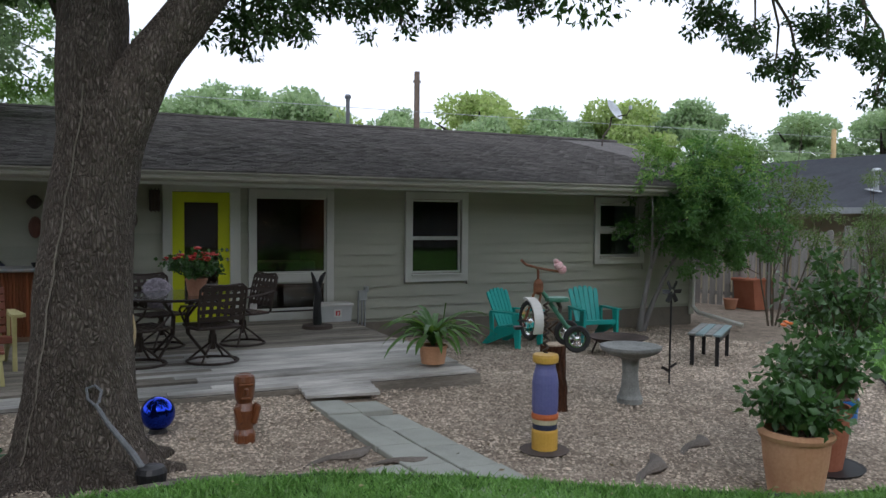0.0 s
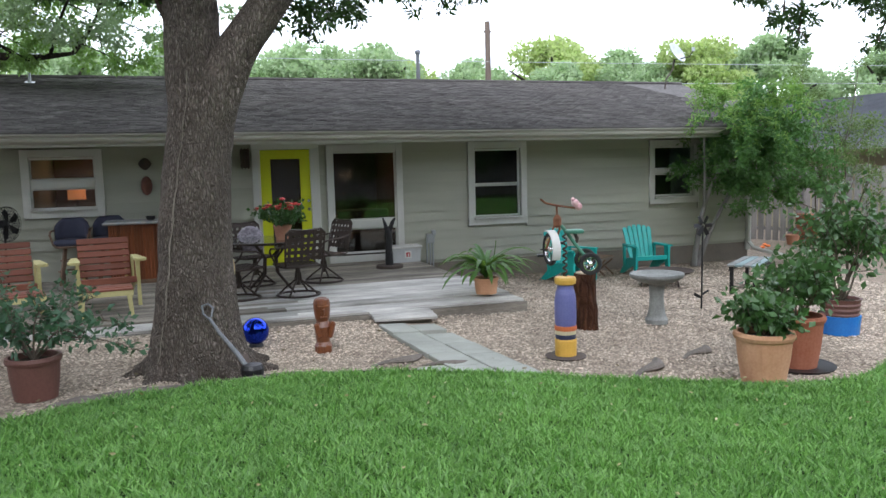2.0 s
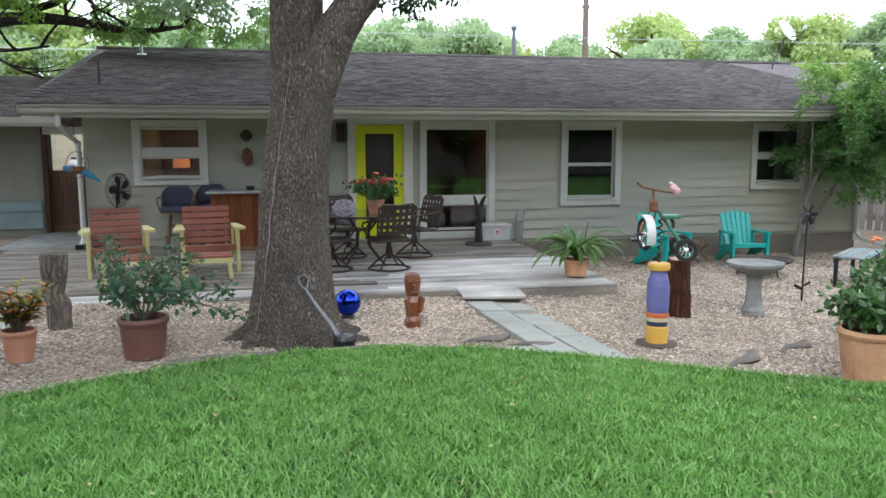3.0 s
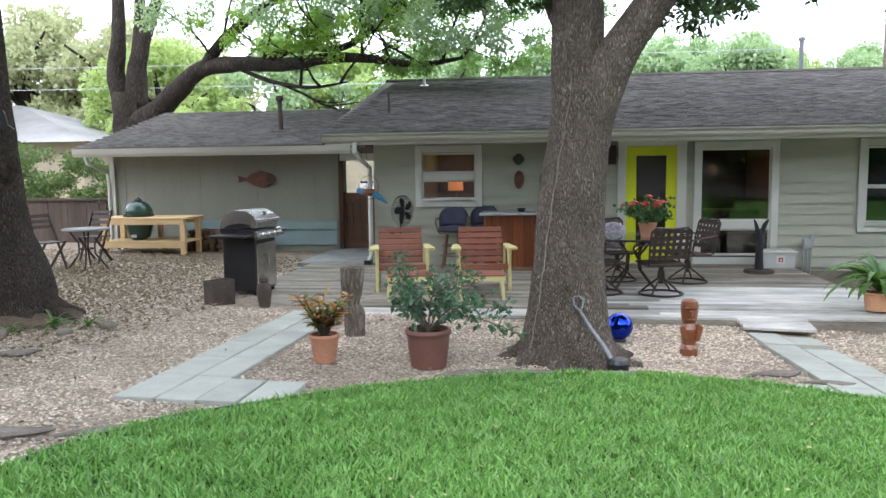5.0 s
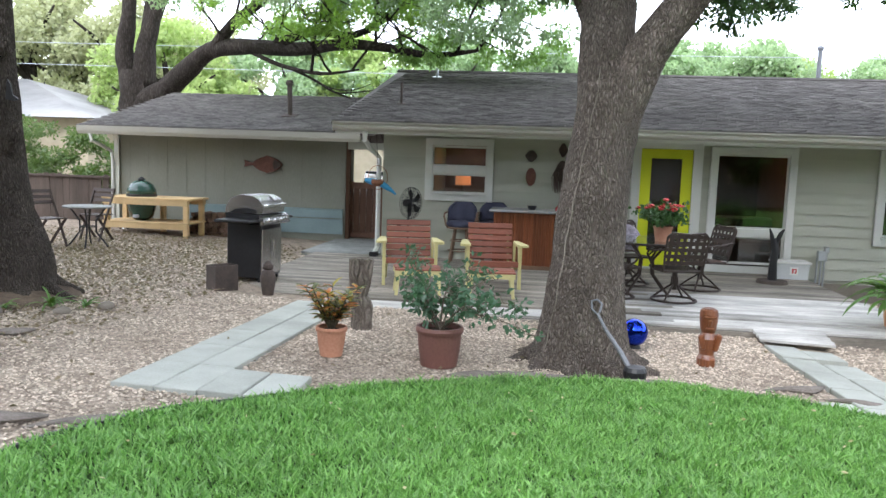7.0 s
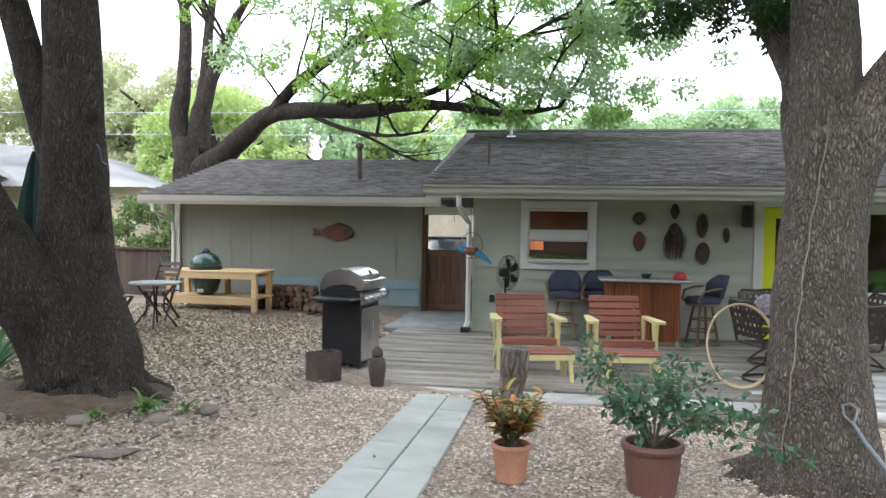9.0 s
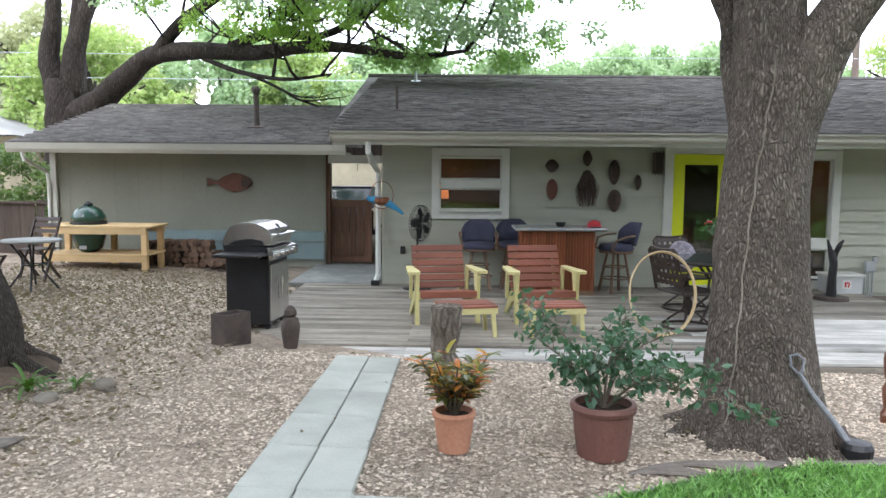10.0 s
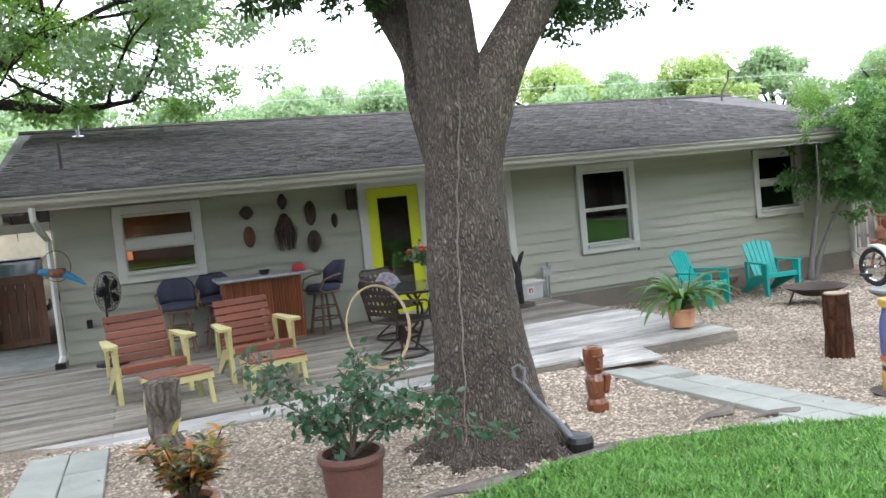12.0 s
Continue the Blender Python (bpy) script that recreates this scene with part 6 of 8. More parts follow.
def strap_leaves(name, parent, mat, n, origin, length, width, rise, curl, spread=1.0, seg=5, seed=1, label=""):
    """Long arching leaves from a crown; origin may be many points."""
    r = random.Random(seed)
    bm = bmesh.new()
    for k in range(n):
        o = Vector(origin[k % len(origin)] if isinstance(origin, list) else origin)
        a = r.uniform(0, 6.283)
        ln = length * r.uniform(0.6, 1.1)
        e = rise * r.uniform(0.6, 1.2)
        h = Vector((math.cos(a), math.sin(a), 0))
        s = Vector((-math.sin(a), math.cos(a), 0))
        prev = None
        p0 = o.copy()
        ang = e
        for i in range(seg + 1):
            f = i / seg
            w = width * (0.5 + 1.2 * f) * (1 - f) ** 0.6 + width * 0.05
            va, vb, vm = bm.verts.new(p0 - s * w), bm.verts.new(p0 + s * w), bm.verts.new(p0 - Vector((0, 0, w * 0.35)))
            if prev:
                bm.faces.new((prev[0], prev[2], vm, va))
                bm.faces.new((prev[2], prev[1], vb, vm))
            prev = (va, vb, vm)
            p0 = p0 + (h * math.cos(ang) * spread + Vector((0, 0, math.sin(ang)))) * ln / seg
            ang -= curl * r.uniform(0.7, 1.3) / seg
    return part(name, bm, mat, parent, label)


strap_leaves("leaves", p, M_croton_g, 150, cp, 0.135, 0.021, 0.6, 0.9, seed=3, label="dark purple-green leaves")
strap_leaves("yellow_leaves", p, M_croton_y, 52, [q for q in cp if q[2] > 0.3], 0.13, 0.019, 0.75, 0.8, seed=5, label="yellow-green leaves")
strap_leaves("bright_leaves", p, M_croton_o, 100, [q for q in cp if q[2] > 0.26], 0.13, 0.019, 0.6, 0.9, seed=6, label="orange and red leaves")

p = thing("potted_plumbago", "brown plastic pot with a sprawling grey-green shrub", "potted plant", -1.6, 5.42)
pot_parts(p, 0.178, 0.30, M_plastic_pot, rim=0.045, foot=0.78)
shoots = [[(0, 0, 0.26), (-0.1, 0.2, 0.5), (-0.24, 0.5, 0.66), (-0.38, 0.86, 0.74)], [(0, 0, 0.26), (-0.14, 0.12, 0.45), (-0.3, 0.42, 0.55), (-0.34, 0.66, 0.58)], [(0, 0, 0.26), (0.2, -0.14, 0.42), (0.45, -0.33, 0.44), (0.72, -0.5, 0.37)],
          [(0, 0, 0.26), (0.22, 0.0, 0.45), (0.42, 0.05, 0.5), (0.62, 0.02, 0.46)], [(0, 0, 0.26), (0.1, 0.05, 0.5), (0.24, 0.12, 0.60), (0.42, 0.14, 0.66)], [(0, 0, 0.26), (0.02, 0.0, 0.5), (0.05, 0.04, 0.60), (0.02, 0.05, 0.70)],
          [(0, 0, 0.26), (-0.06, -0.08, 0.45), (-0.1, -0.12, 0.54), (-0.08, -0.16, 0.6)], [(0, 0, 0.26), (0.12, -0.12, 0.42), (0.22, -0.22, 0.5), (0.34, -0.28, 0.46)], [(0, 0, 0.26), (0.08, 0.12, 0.48), (0.16, 0.28, 0.62), (0.2, 0.4, 0.7)],
          [(0, 0, 0.26), (-0.12, 0.0, 0.42), (-0.2, 0.04, 0.5), (-0.26, 0.06, 0.5)]]
tips = []
for line in shoots:
    bm = bmesh.new()
    run = limb(bm, [(*q, 0.008 - 0.0018 * i) for i, q in enumerate(line)], 6, 0.0, 5)
    for q in run[4:]:
        for _ in range(2):
            e = q + Vector((rnd(-0.07, 0.07), rnd(-0.07, 0.07), rnd(-0.04, 0.08)))
            tube(bm, [tuple(q), tuple(e)], 0.0025, 4)
            tips.append(tuple(e))
    part("stem", bm, M_twig, p)
pos, d = leaf_points(tips + [(rnd(-0.16, 0.24), rnd(-0.16, 0.18), rnd(0.32, 0.62)) for _ in range(26)], [rnd(0.03, 0.075) for _ in range(len(tips) + 26)], 1000, shell=0.05)
leaf_cloud("leaves", pos, d, 0.062, M_grey_leaf, p, ratio=0.55, droop=0.3)

p = thing("potted_fern", "terracotta pot with a long-leaved green plant on the deck corner", "potted plant", 2.98, 8.42, 0.225)
pot_parts(p, 0.155, 0.20, M_terra_pale, rim=0.03, foot=0.82)
strap_leaves("fronds", p, M_fern_leaf, 58, (0, 0, 0.2), 0.76, 0.042, 1.25, 2.2, seed=9, seg=7)
part("spikes", strap_leaves("x", None, M_fern_leaf, 1, (0, 0, 0.2), 0.1, 0.01, 1.3, 0.2).data and tube(bmesh.new(), [(0.05, 0, 0.2), (0.1, -0.05, 0.5), (0.12, -0.06, 0.66)], 0.006, 5), M_fern_leaf, p)
bpy.data.objects.remove(bpy.data.objects["x"])

sq = thing("square_planter", "square terracotta planter by the picket fence", "planter", 13.6, 14.0)
bm = bmesh.new()
prism(bm, [(-0.26, 0), (0.26, 0), (0.34, 0.68), (-0.34, 0.68)], "y", -0.3, 0.3)
part("body", bm, M_terra_red, sq)
part("rim", blocks(((0, 0, 0.67), (0.74, 0.68, 0.06)), bevel=0.01), M_terra_red, sq)
sp = thing("flower_pot", "small pale terracotta pot beside the square planter", "flower pot", 13.0, 14.1)
pot_parts(sp, 0.16, 0.24, M_terra)
sp = thing("flower_pot", "low reddish terracotta pot near the fence", "flower pot", 14.1, 13.4)
pot_parts(sp, 0.2, 0.25, M_terra_red)

ag = thing("agave", "pale grey-green agave with stiff leaves behind the leaning oak", "plant", -7.15, 6.9)
strap_leaves("leaves", ag, M_grey_leaf, 26, (0, 0, 0.02), 0.75, 0.035, 1.0, 0.5, seed=4)
for i, (x, y, s) in enumerate(((-5.25, 6.15, 1.0), (-5.0, 6.3, 0.7), (-5.5, 5.85, 0.6))):
    gp = thing("bromeliad", "low clump of green strap leaves at the oak's foot", "plant", x, y, group="strap-leaved clumps")
    strap_leaves("leaves", gp, M_fern_leaf, int(20 * s), (0, 0, 0.0), 0.3 * s, 0.016, 1.1, 1.7, seed=20 + i)
rk = random.Random(12)
for i in range(6):
    a = -2.4 + i * 0.45
    x, y = -6.0 + 1.15 * math.cos(a) + rk.uniform(-0.1, 0.1), 6.5 + 0.95 * math.sin(a)
    s = rk.uniform(0.045, 0.09)
    st = thing("rock", "rough grey limestone rock round the oak's bed", "rock", x, y, group="rocks round the oak")
    bm = bmesh.new()
    bmesh.ops.create_icosphere(bm, subdivisions=2, radius=s)
    for v in bm.verts:
        v.co *= 1 + 0.35 * noise.noise(v.co * 9 + Vector((i, 0, 0)))
        v.co.z = max(v.co.z * 0.6, -s * 0.3) + s * 0.25
    part("stone", bm, M_found, st)
for i, (x, y, ln, a) in enumerate(((1.1, 5.75, 0.3, 20), (1.45, 5.5, 0.2, -10), (-3.15, 3.3, 0.3, 30), (-3.7, 3.2, 0.35, 5), (2.9, 4.75, 0.4, 40), (-5.6, 4.6, 0.4, 10), (-4.9, 5.0, 0.25, 35), (3.7, 5.2, 0.3, 30), (-0.2, 5.42, 0.35, 8), (0.15, 5.5, 0.3, -12), (-1.0, 5.3, 0.4, 3), (-1.2, 5.15, 0.3, 170))):
    st = thing("bark_piece", "flat dark piece of root lying in the gravel", "wood", x, y, turn=a, group="roots in the gravel")
    bm = bmesh.new()
    limb(bm, [(-ln, 0, 0.0, 0.012), (-ln * 0.3, 0.02, 0.012, 0.035), (ln * 0.3, -0.03, 0.012, 0.05), (ln, 0.05, 0.0, 0.01)], 8, 0.3, 3)
    for v in bm.verts:
        v.co.z *= 0.6
        v.co.y *= 1.15
    part("wood", bm, M_root, st)

bed = tagged(new("soil_bed"), "dark soil mound round the leaning oak", "soil bed", kind="structure")
bm = bmesh.new()
lathe(bm, [(0.4, 0.09), (0.65, 0.055), (0.8, 0.02), (0.98, -0.03)], 40)
for v in bm.verts:
    v.co.x *= 1.0 + 0.3 * noise.noise(v.co * 1.7)
    v.co.y *= 1.0 + 0.3 * noise.noise(v.co * 1.7 + Vector((5, 0, 0)))
part("mound", bm, M_bed, bed)
bed.location = (-6.15, 6.4, slope(-6.15, 6.4))

# ---- garden ornaments ----
bath = thing("birdbath", "grey cast-stone birdbath on a short pedestal", "birdbath", 4.36, 6.8)
part("pedestal", lathe(bmesh.new(), [(0.12, 0), (0.125, 0.05), (0.105, 0.08), (0.085, 0.16), (0.075, 0.3), (0.085, 0.42), (0.12, 0.47)], 20), M_stone, bath)
part("bowl", lathe(bmesh.new(), [(0.08, 0.44), (0.2, 0.47), (0.275, 0.51), (0.295, 0.535), (0.295, 0.56), (0.26, 0.56), (0.2, 0.53), (0.05, 0.515), (0.001, 0.515)], 32), M_stone, bath)

tp = thing("painted_post", "turned post painted yellow, periwinkle, orange and navy", "post", 2.53, 5.45)
for nm, prof, mt in (("yellow_foot", [(0.092, -0.02), (0.095, 0.15), (0.09, 0.165)], M_paint_yellow), ("navy_band", [(0.088, 0.165), (0.088, 0.205)], M_paint_navy), ("cream_band", [(0.09, 0.205), (0.092, 0.24)], M_paint_cream),
                     ("orange_band", [(0.095, 0.24), (0.098, 0.258), (0.095, 0.28)], M_paint_orange), ("shaft", [(0.088, 0.28), (0.094, 0.34), (0.094, 0.5), (0.085, 0.56), (0.072, 0.60), (0.070, 0.635)], M_paint_blue),
                     ("cap", [(0.072, 0.635), (0.09, 0.645), (0.094, 0.68), (0.088, 0.70), (0.03, 0.705)], M_paint_yellow)):
    part(nm, lathe(bmesh.new(), prof, 24), mt, tp)
part("base_plate", lathe(bmesh.new(), [(0.17, 0.0), (0.18, 0.01), (0.1, 0.018)], 24), M_old_iron, tp)
tk = thing("tricycle", "old green tricycle with white fender, mounted on a coiled rod", "tricycle", 2.53, 5.45, slope(2.53, 5.45) + 0.70)
bm = bmesh.new()
tube(bm, [(0.016 * math.cos(i * 0.9), 0.016 * math.sin(i * 0.9), 0.0 + i * 0.0078) for i in range(50)], 0.009, 6)
part("coil_rod", bm, M_old_iron, tk)


def wheel(parent, c, axle, r, w, name="wheel"):
    rot = Vector(axle).normalized().to_track_quat("Z", "Y")
    wob = part(name, lathe(bmesh.new(), [(r - w, -w * 0.5), (r - w * 0.3, -w * 0.55), (r, 0), (r - w * 0.3, w * 0.55), (r - w, w * 0.5)], 24, close=True), M_tyre, parent, "worn black tyre and wheel")
    wob.location, wob.rotation_mode, wob.rotation_quaternion = c, "QUATERNION", rot
    bm = bmesh.new()
    lathe(bm, [(r - w * 1.25, -w * 0.35), (r - w, -w * 0.3), (r - w, w * 0.3), (r - w * 1.25, w * 0.35)], 20, close=True)
    lathe(bm, [(0.006, -w * 0.6), (0.02, -w * 0.4), (0.02, w * 0.4), (0.006, w * 0.6)], 10)
    for k in range(8):
        a = k * math.pi / 4
        tube(bm, [(0.015 * math.cos(a), 0.015 * math.sin(a), 0), ((r - w) * math.cos(a), (r - w) * math.sin(a), 0)], 0.003, 4)
    part("rim", bm, M_chrome, wob)
    return wob


axle = Vector((0.36, 0.93, 0))
fw, hd, rc = Vector((-0.14, 0.0, 0.25)), Vector((-0.07, 0, 0.48)), Vector((0.22, 0.0, 0.12))
faxle = Vector((0.995, -0.1, 0))
ffwd = Vector((0.1, 0.995, 0))
wheel(tk, fw, faxle, 0.145, 0.035, "front_wheel")
wheel(tk, rc - axle * 0.16, axle, 0.098, 0.035, "rear_wheel")
wheel(tk, rc + axle * 0.16, axle, 0.098, 0.035, "rear_wheel")
bm = bmesh.new()
tube(bm, [tuple(hd), (0.0, 0.02, 0.42), (0.10, 0, 0.28), (0.2, 0, 0.16), tuple(rc)], 0.016, 8)
tube(bm, [tuple(rc - axle * 0.15), tuple(rc + axle * 0.15)], 0.01, 8)
tube(bm, [tuple(rc - axle * 0.1 + Vector((0, 0, 0.04))), tuple(rc + axle * 0.1 + Vector((0, 0, 0.04)))], 0.02, 6)
part("frame", bm, M_green_paint, tk, "chipped green frame tube")
bm = bmesh.new()
for s in (-1, 1):
    tube(bm, [tuple(hd + Vector((0, 0, 0.02))), tuple(hd + faxle * 0.03 * s + Vector((-0.01, 0, -0.06))), tuple(fw + faxle * 0.035 * s)], 0.009, 6)
part("fork", bm, M_rust, tk, "rusty orange fork")
part("headset", lathe(bmesh.new(), [(0.012, -0.05), (0.035, -0.03), (0.035, 0.03), (0.014, 0.06)], 12, tuple(hd)), M_rust, tk)
bm = bmesh.new()
arc = [fw - ffwd * 0.162 * math.cos(a) + Vector((0, 0, 0.162 * math.sin(a))) for a in [math.radians(v) for v in range(-30, 110, 10)]]
for i in range(len(arc) - 1):
    a, b = arc[i], arc[i + 1]
    f = [bm.verts.new(q + faxle * s) for q, s in ((a, -0.035), (a, 0.035), (b, 0.035), (b, -0.035))]
    bm.faces.new(f)
bmesh.ops.remove_doubles(bm, verts=bm.verts, dist=0.001)
bmesh.ops.solidify(bm, geom=bm.faces[:], thickness=0.012)
part("fender", bm, M_white_plastic, tk, "white front fender")
bm = bmesh.new()
prism(bm, [(0.0, -0.03), (0.07, -0.075), (0.15, -0.07), (0.18, 0.0), (0.15, 0.07), (0.07, 0.075), (0.0, 0.03)], "z", 0.375, 0.405)
bmesh.ops.bevel(bm, geom=bm.edges[:], offset=0.008, segments=2, affect="EDGES")
part("saddle", bm, M_green_paint, tk, "flat green saddle")
part("saddle_spring", tube(bmesh.new(), [(0.09, 0, 0.38), (0.12, 0, 0.33), (0.11, 0, 0.29)], 0.015, 6), M_old_iron, tk)
bm = bmesh.new()
tube(bm, [(-0.27, -0.1, 0.68), (-0.2, -0.05, 0.645), (-0.08, 0.0, 0.62), (0.04, 0.04, 0.60), (0.14, 0.06, 0.585)], 0.009, 8)
tube(bm, [tuple(hd), (-0.075, 0, 0.62)], 0.009, 8)
part("handlebar", bm, M_rust, tk, "rusty handlebar")
bm = bmesh.new()
for x, z, r in ((0.13, 0.63, 0.035), (0.16, 0.60, 0.035), (0.11, 0.66, 0.02)):
    bmesh.ops.create_icosphere(bm, subdivisions=2, radius=r, matrix=Matrix.Translation((x, 0.05, z)))
part("horn", bm, M_pink, tk, "faded pink horn on the handlebar")
bm = bmesh.new()
for s in (-1, 1):
    box(bm, tuple(fw + faxle * 0.09 * s + Vector((0, 0, 0.05 * s))), (0.08, 0.05, 0.02), (0, 0, 69))
    tube(bm, [tuple(fw), tuple(fw + faxle * 0.09 * s)], 0.006, 6)
part("pedal", bm, M_black, tk)

lg = thing("carved_log", "dark charred log standing upright, pale cut top", "log", 3.46, 6.78)
bm = bmesh.new()
limb(bm, [(0, 0, -0.03, 0.13), (0.01, 0, 0.2, 0.125), (0, 0, 0.42, 0.12), (0, 0, 0.59, 0.118)], 28, 0.09, 6)
part("trunk", bm, M_log_dark, lg)
part("cut_face", lathe(bmesh.new(), [(0.1, 0.575), (0.1, 0.6), (0.001, 0.602)], 20), M_log_end, lg)
lg = thing("log", "bleached grey log standing upright by the deck", "log", -2.49, 6.62)
bm = bmesh.new()
limb(bm, [(0, 0, -0.03, 0.10), (0.01, 0, 0.2, 0.10), (-0.02, 0, 0.3, 0.085), (0, 0, 0.5, 0.108), (0, 0, 0.64, 0.112)], 26, 0.1, 6)
part("trunk", bm, M_log, lg)
part("cut_face", lathe(bmesh.new(), [(0.095, 0.63), (0.095, 0.648), (0.001, 0.65)], 20), M_log, lg)

tt = thing("carved_statue", "small carved and varnished wooden idol", "statue", 0.59, 6.46)
tt_bm = bmesh.new()
lathe(tt_bm, [(0.075, -0.02), (0.08, 0.05), (0.062, 0.09), (0.072, 0.17), (0.078, 0.23), (0.055, 0.28), (0.066, 0.31), (0.075, 0.38), (0.078, 0.44), (0.07, 0.475), (0.045, 0.49), (0.03, 0.478)], 24)
box(tt_bm, (0.072, -0.035, 0.2), (0.045, 0.09, 0.15), (0, 14, 0), bevel=0.014)
box(tt_bm, (0.0, 0.0, 0.45), (0.125, 0.11, 0.07), bevel=0.014)
box(tt_bm, (0.035, -0.05, 0.03), (0.055, 0.06, 0.07), bevel=0.01)
box(tt_bm, (-0.035, -0.05, 0.03), (0.055, 0.06, 0.07), bevel=0.01)
box(tt_bm, (-0.05, -0.045, 0.2), (0.05, 0.05, 0.13), (0, -15, 0), bevel=0.012)
box(tt_bm, (0.0, -0.07, 0.37), (0.03, 0.03, 0.06), (10, 0, 0), bevel=0.008)
box(tt_bm, (0.0, -0.07, 0.42), (0.11, 0.02, 0.02), bevel=0.006)
box(tt_bm, (0.0, -0.07, 0.32), (0.07, 0.02, 0.02), bevel=0.006)
me = mesh_of(tt_bm, "carved_statue", M_totem)
bpy.data.objects.remove(tt)
tt = new("carved_statue", me)
tt.location = (0.59, 6.46, slope(0.59, 6.46))
tagged(tt, "small carved and varnished wooden idol in the gravel", "statue")

gb = thing("gazing_ball", "mirror-blue glass gazing ball on the gravel", "garden ornament", 0.03, 6.92)
bm = bmesh.new()
bmesh.ops.create_uvsphere(bm, u_segments=40, v_segments=24, radius=0.128, matrix=Matrix.Translation((0, 0, 0.145)))
part("ball", bm, M_gazing, gb, smooth=True)
part("ring_foot", lathe(bmesh.new(), [(0.05, 0), (0.07, 0.0), (0.06, 0.03), (0.05, 0.03)], 16, close=True), M_black, gb)

sv = thing("iron_sculpture", "long-handled iron tool with a black weight, leaning on the oak", "sculpture", 0, 0, 0)
bm = bmesh.new()
tube(bm, [(-0.415, 5.68, 0.70), (-0.345, 5.65, 0.58), (-0.22, 5.6, 0.41), (-0.16, 5.56, 0.31)], [0.012, 0.015, 0.02, 0.022], 8)
part("shaft", bm, M_dull, sv)
bm = bmesh.new()
tube(bm, [(-0.415, 5.68, 0.69), (-0.455, 5.69, 0.73), (-0.46, 5.71, 0.79), (-0.415, 5.72, 0.80), (-0.38, 5.70, 0.77), (-0.395, 5.68, 0.71)], 0.009, 6, closed=True)
part("grip", bm, M_dull, sv)
part("weight", lathe(bmesh.new(), [(0.03, 0), (0.085, 0.01), (0.09, 0.07), (0.075, 0.10), (0.02, 0.11)], 16, (-0.12, 5.55, 0.23)), M_black, sv)
part("blade", blocks(((-0.17, 5.61, 0.34), (0.09, 0.02, 0.12), (-30, 0, 30)), bevel=0.004), M_old_iron, sv)

sp = thing("garden_spinner", "black iron stake with a spinning flower top", "garden ornament", 5.6, 7.66)
part("stake", tube(bmesh.new(), [(0, 0, -0.05), (0.01, 0, 1.05)], 0.011, 6), M_black, sp)
bm = bmesh.new()
for k in range(6):
    a = k * math.pi / 3
    box(bm, (0.08 * math.cos(a), -0.02, 1.05 + 0.08 * math.sin(a)), (0.11, 0.006, 0.05), (20, -math.degrees(a), 0), bevel=0.002)
part("petals", bm, M_black, sp)
part("side_leaf", blocks(((-0.05, 0, 0.16), (0.14, 0.006, 0.035), (10, 25, 0)), ((0.06, 0, 0.2), (0.1, 0.006, 0.03), (10, -25, 0))), M_black, sp)

bn = thing("garden_bench", "low dark bench with a peeling grey-green slat top", "bench", 7.45, 8.95, turn=38)
for k in range(4):
    part("slat", blocks(((0, -0.165 + k * 0.11, 0.42), (1.15, 0.1, 0.03)), bevel=0.004), M_stone if k % 2 else M_flash, bn)
for sx in (-1, 1):
    for sy in (-1, 1):
        part("leg", blocks(((0.5 * sx, 0.16 * sy, 0.2), (0.05, 0.05, 0.42)), bevel=0.004), M_black, bn)
part("apron", blocks(((0, -0.185, 0.37), (1.05, 0.02, 0.07)), ((0, 0.185, 0.37), (1.05, 0.02, 0.07))), M_black, bn)

fp = thing("fire_pit", "shallow rusty iron fire bowl on low legs", "fire pit", 6.75, 10.1)
part("bowl", lathe(bmesh.new(), [(0.001, 0.10), (0.2, 0.12), (0.36, 0.2), (0.44, 0.24), (0.45, 0.25), (0.36, 0.22), (0.2, 0.14), (0.001, 0.12)], 28), M_old_iron, fp)
for k in range(3):
    a = k * 2.1 + 0.5
    part("leg", tube(bmesh.new(), [(0.3 * math.cos(a), 0.3 * math.sin(a), 0.19), (0.38 * math.cos(a), 0.38 * math.sin(a), 0.0)], 0.014, 6), M_old_iron, fp)

# ---- teal plastic chairs ----


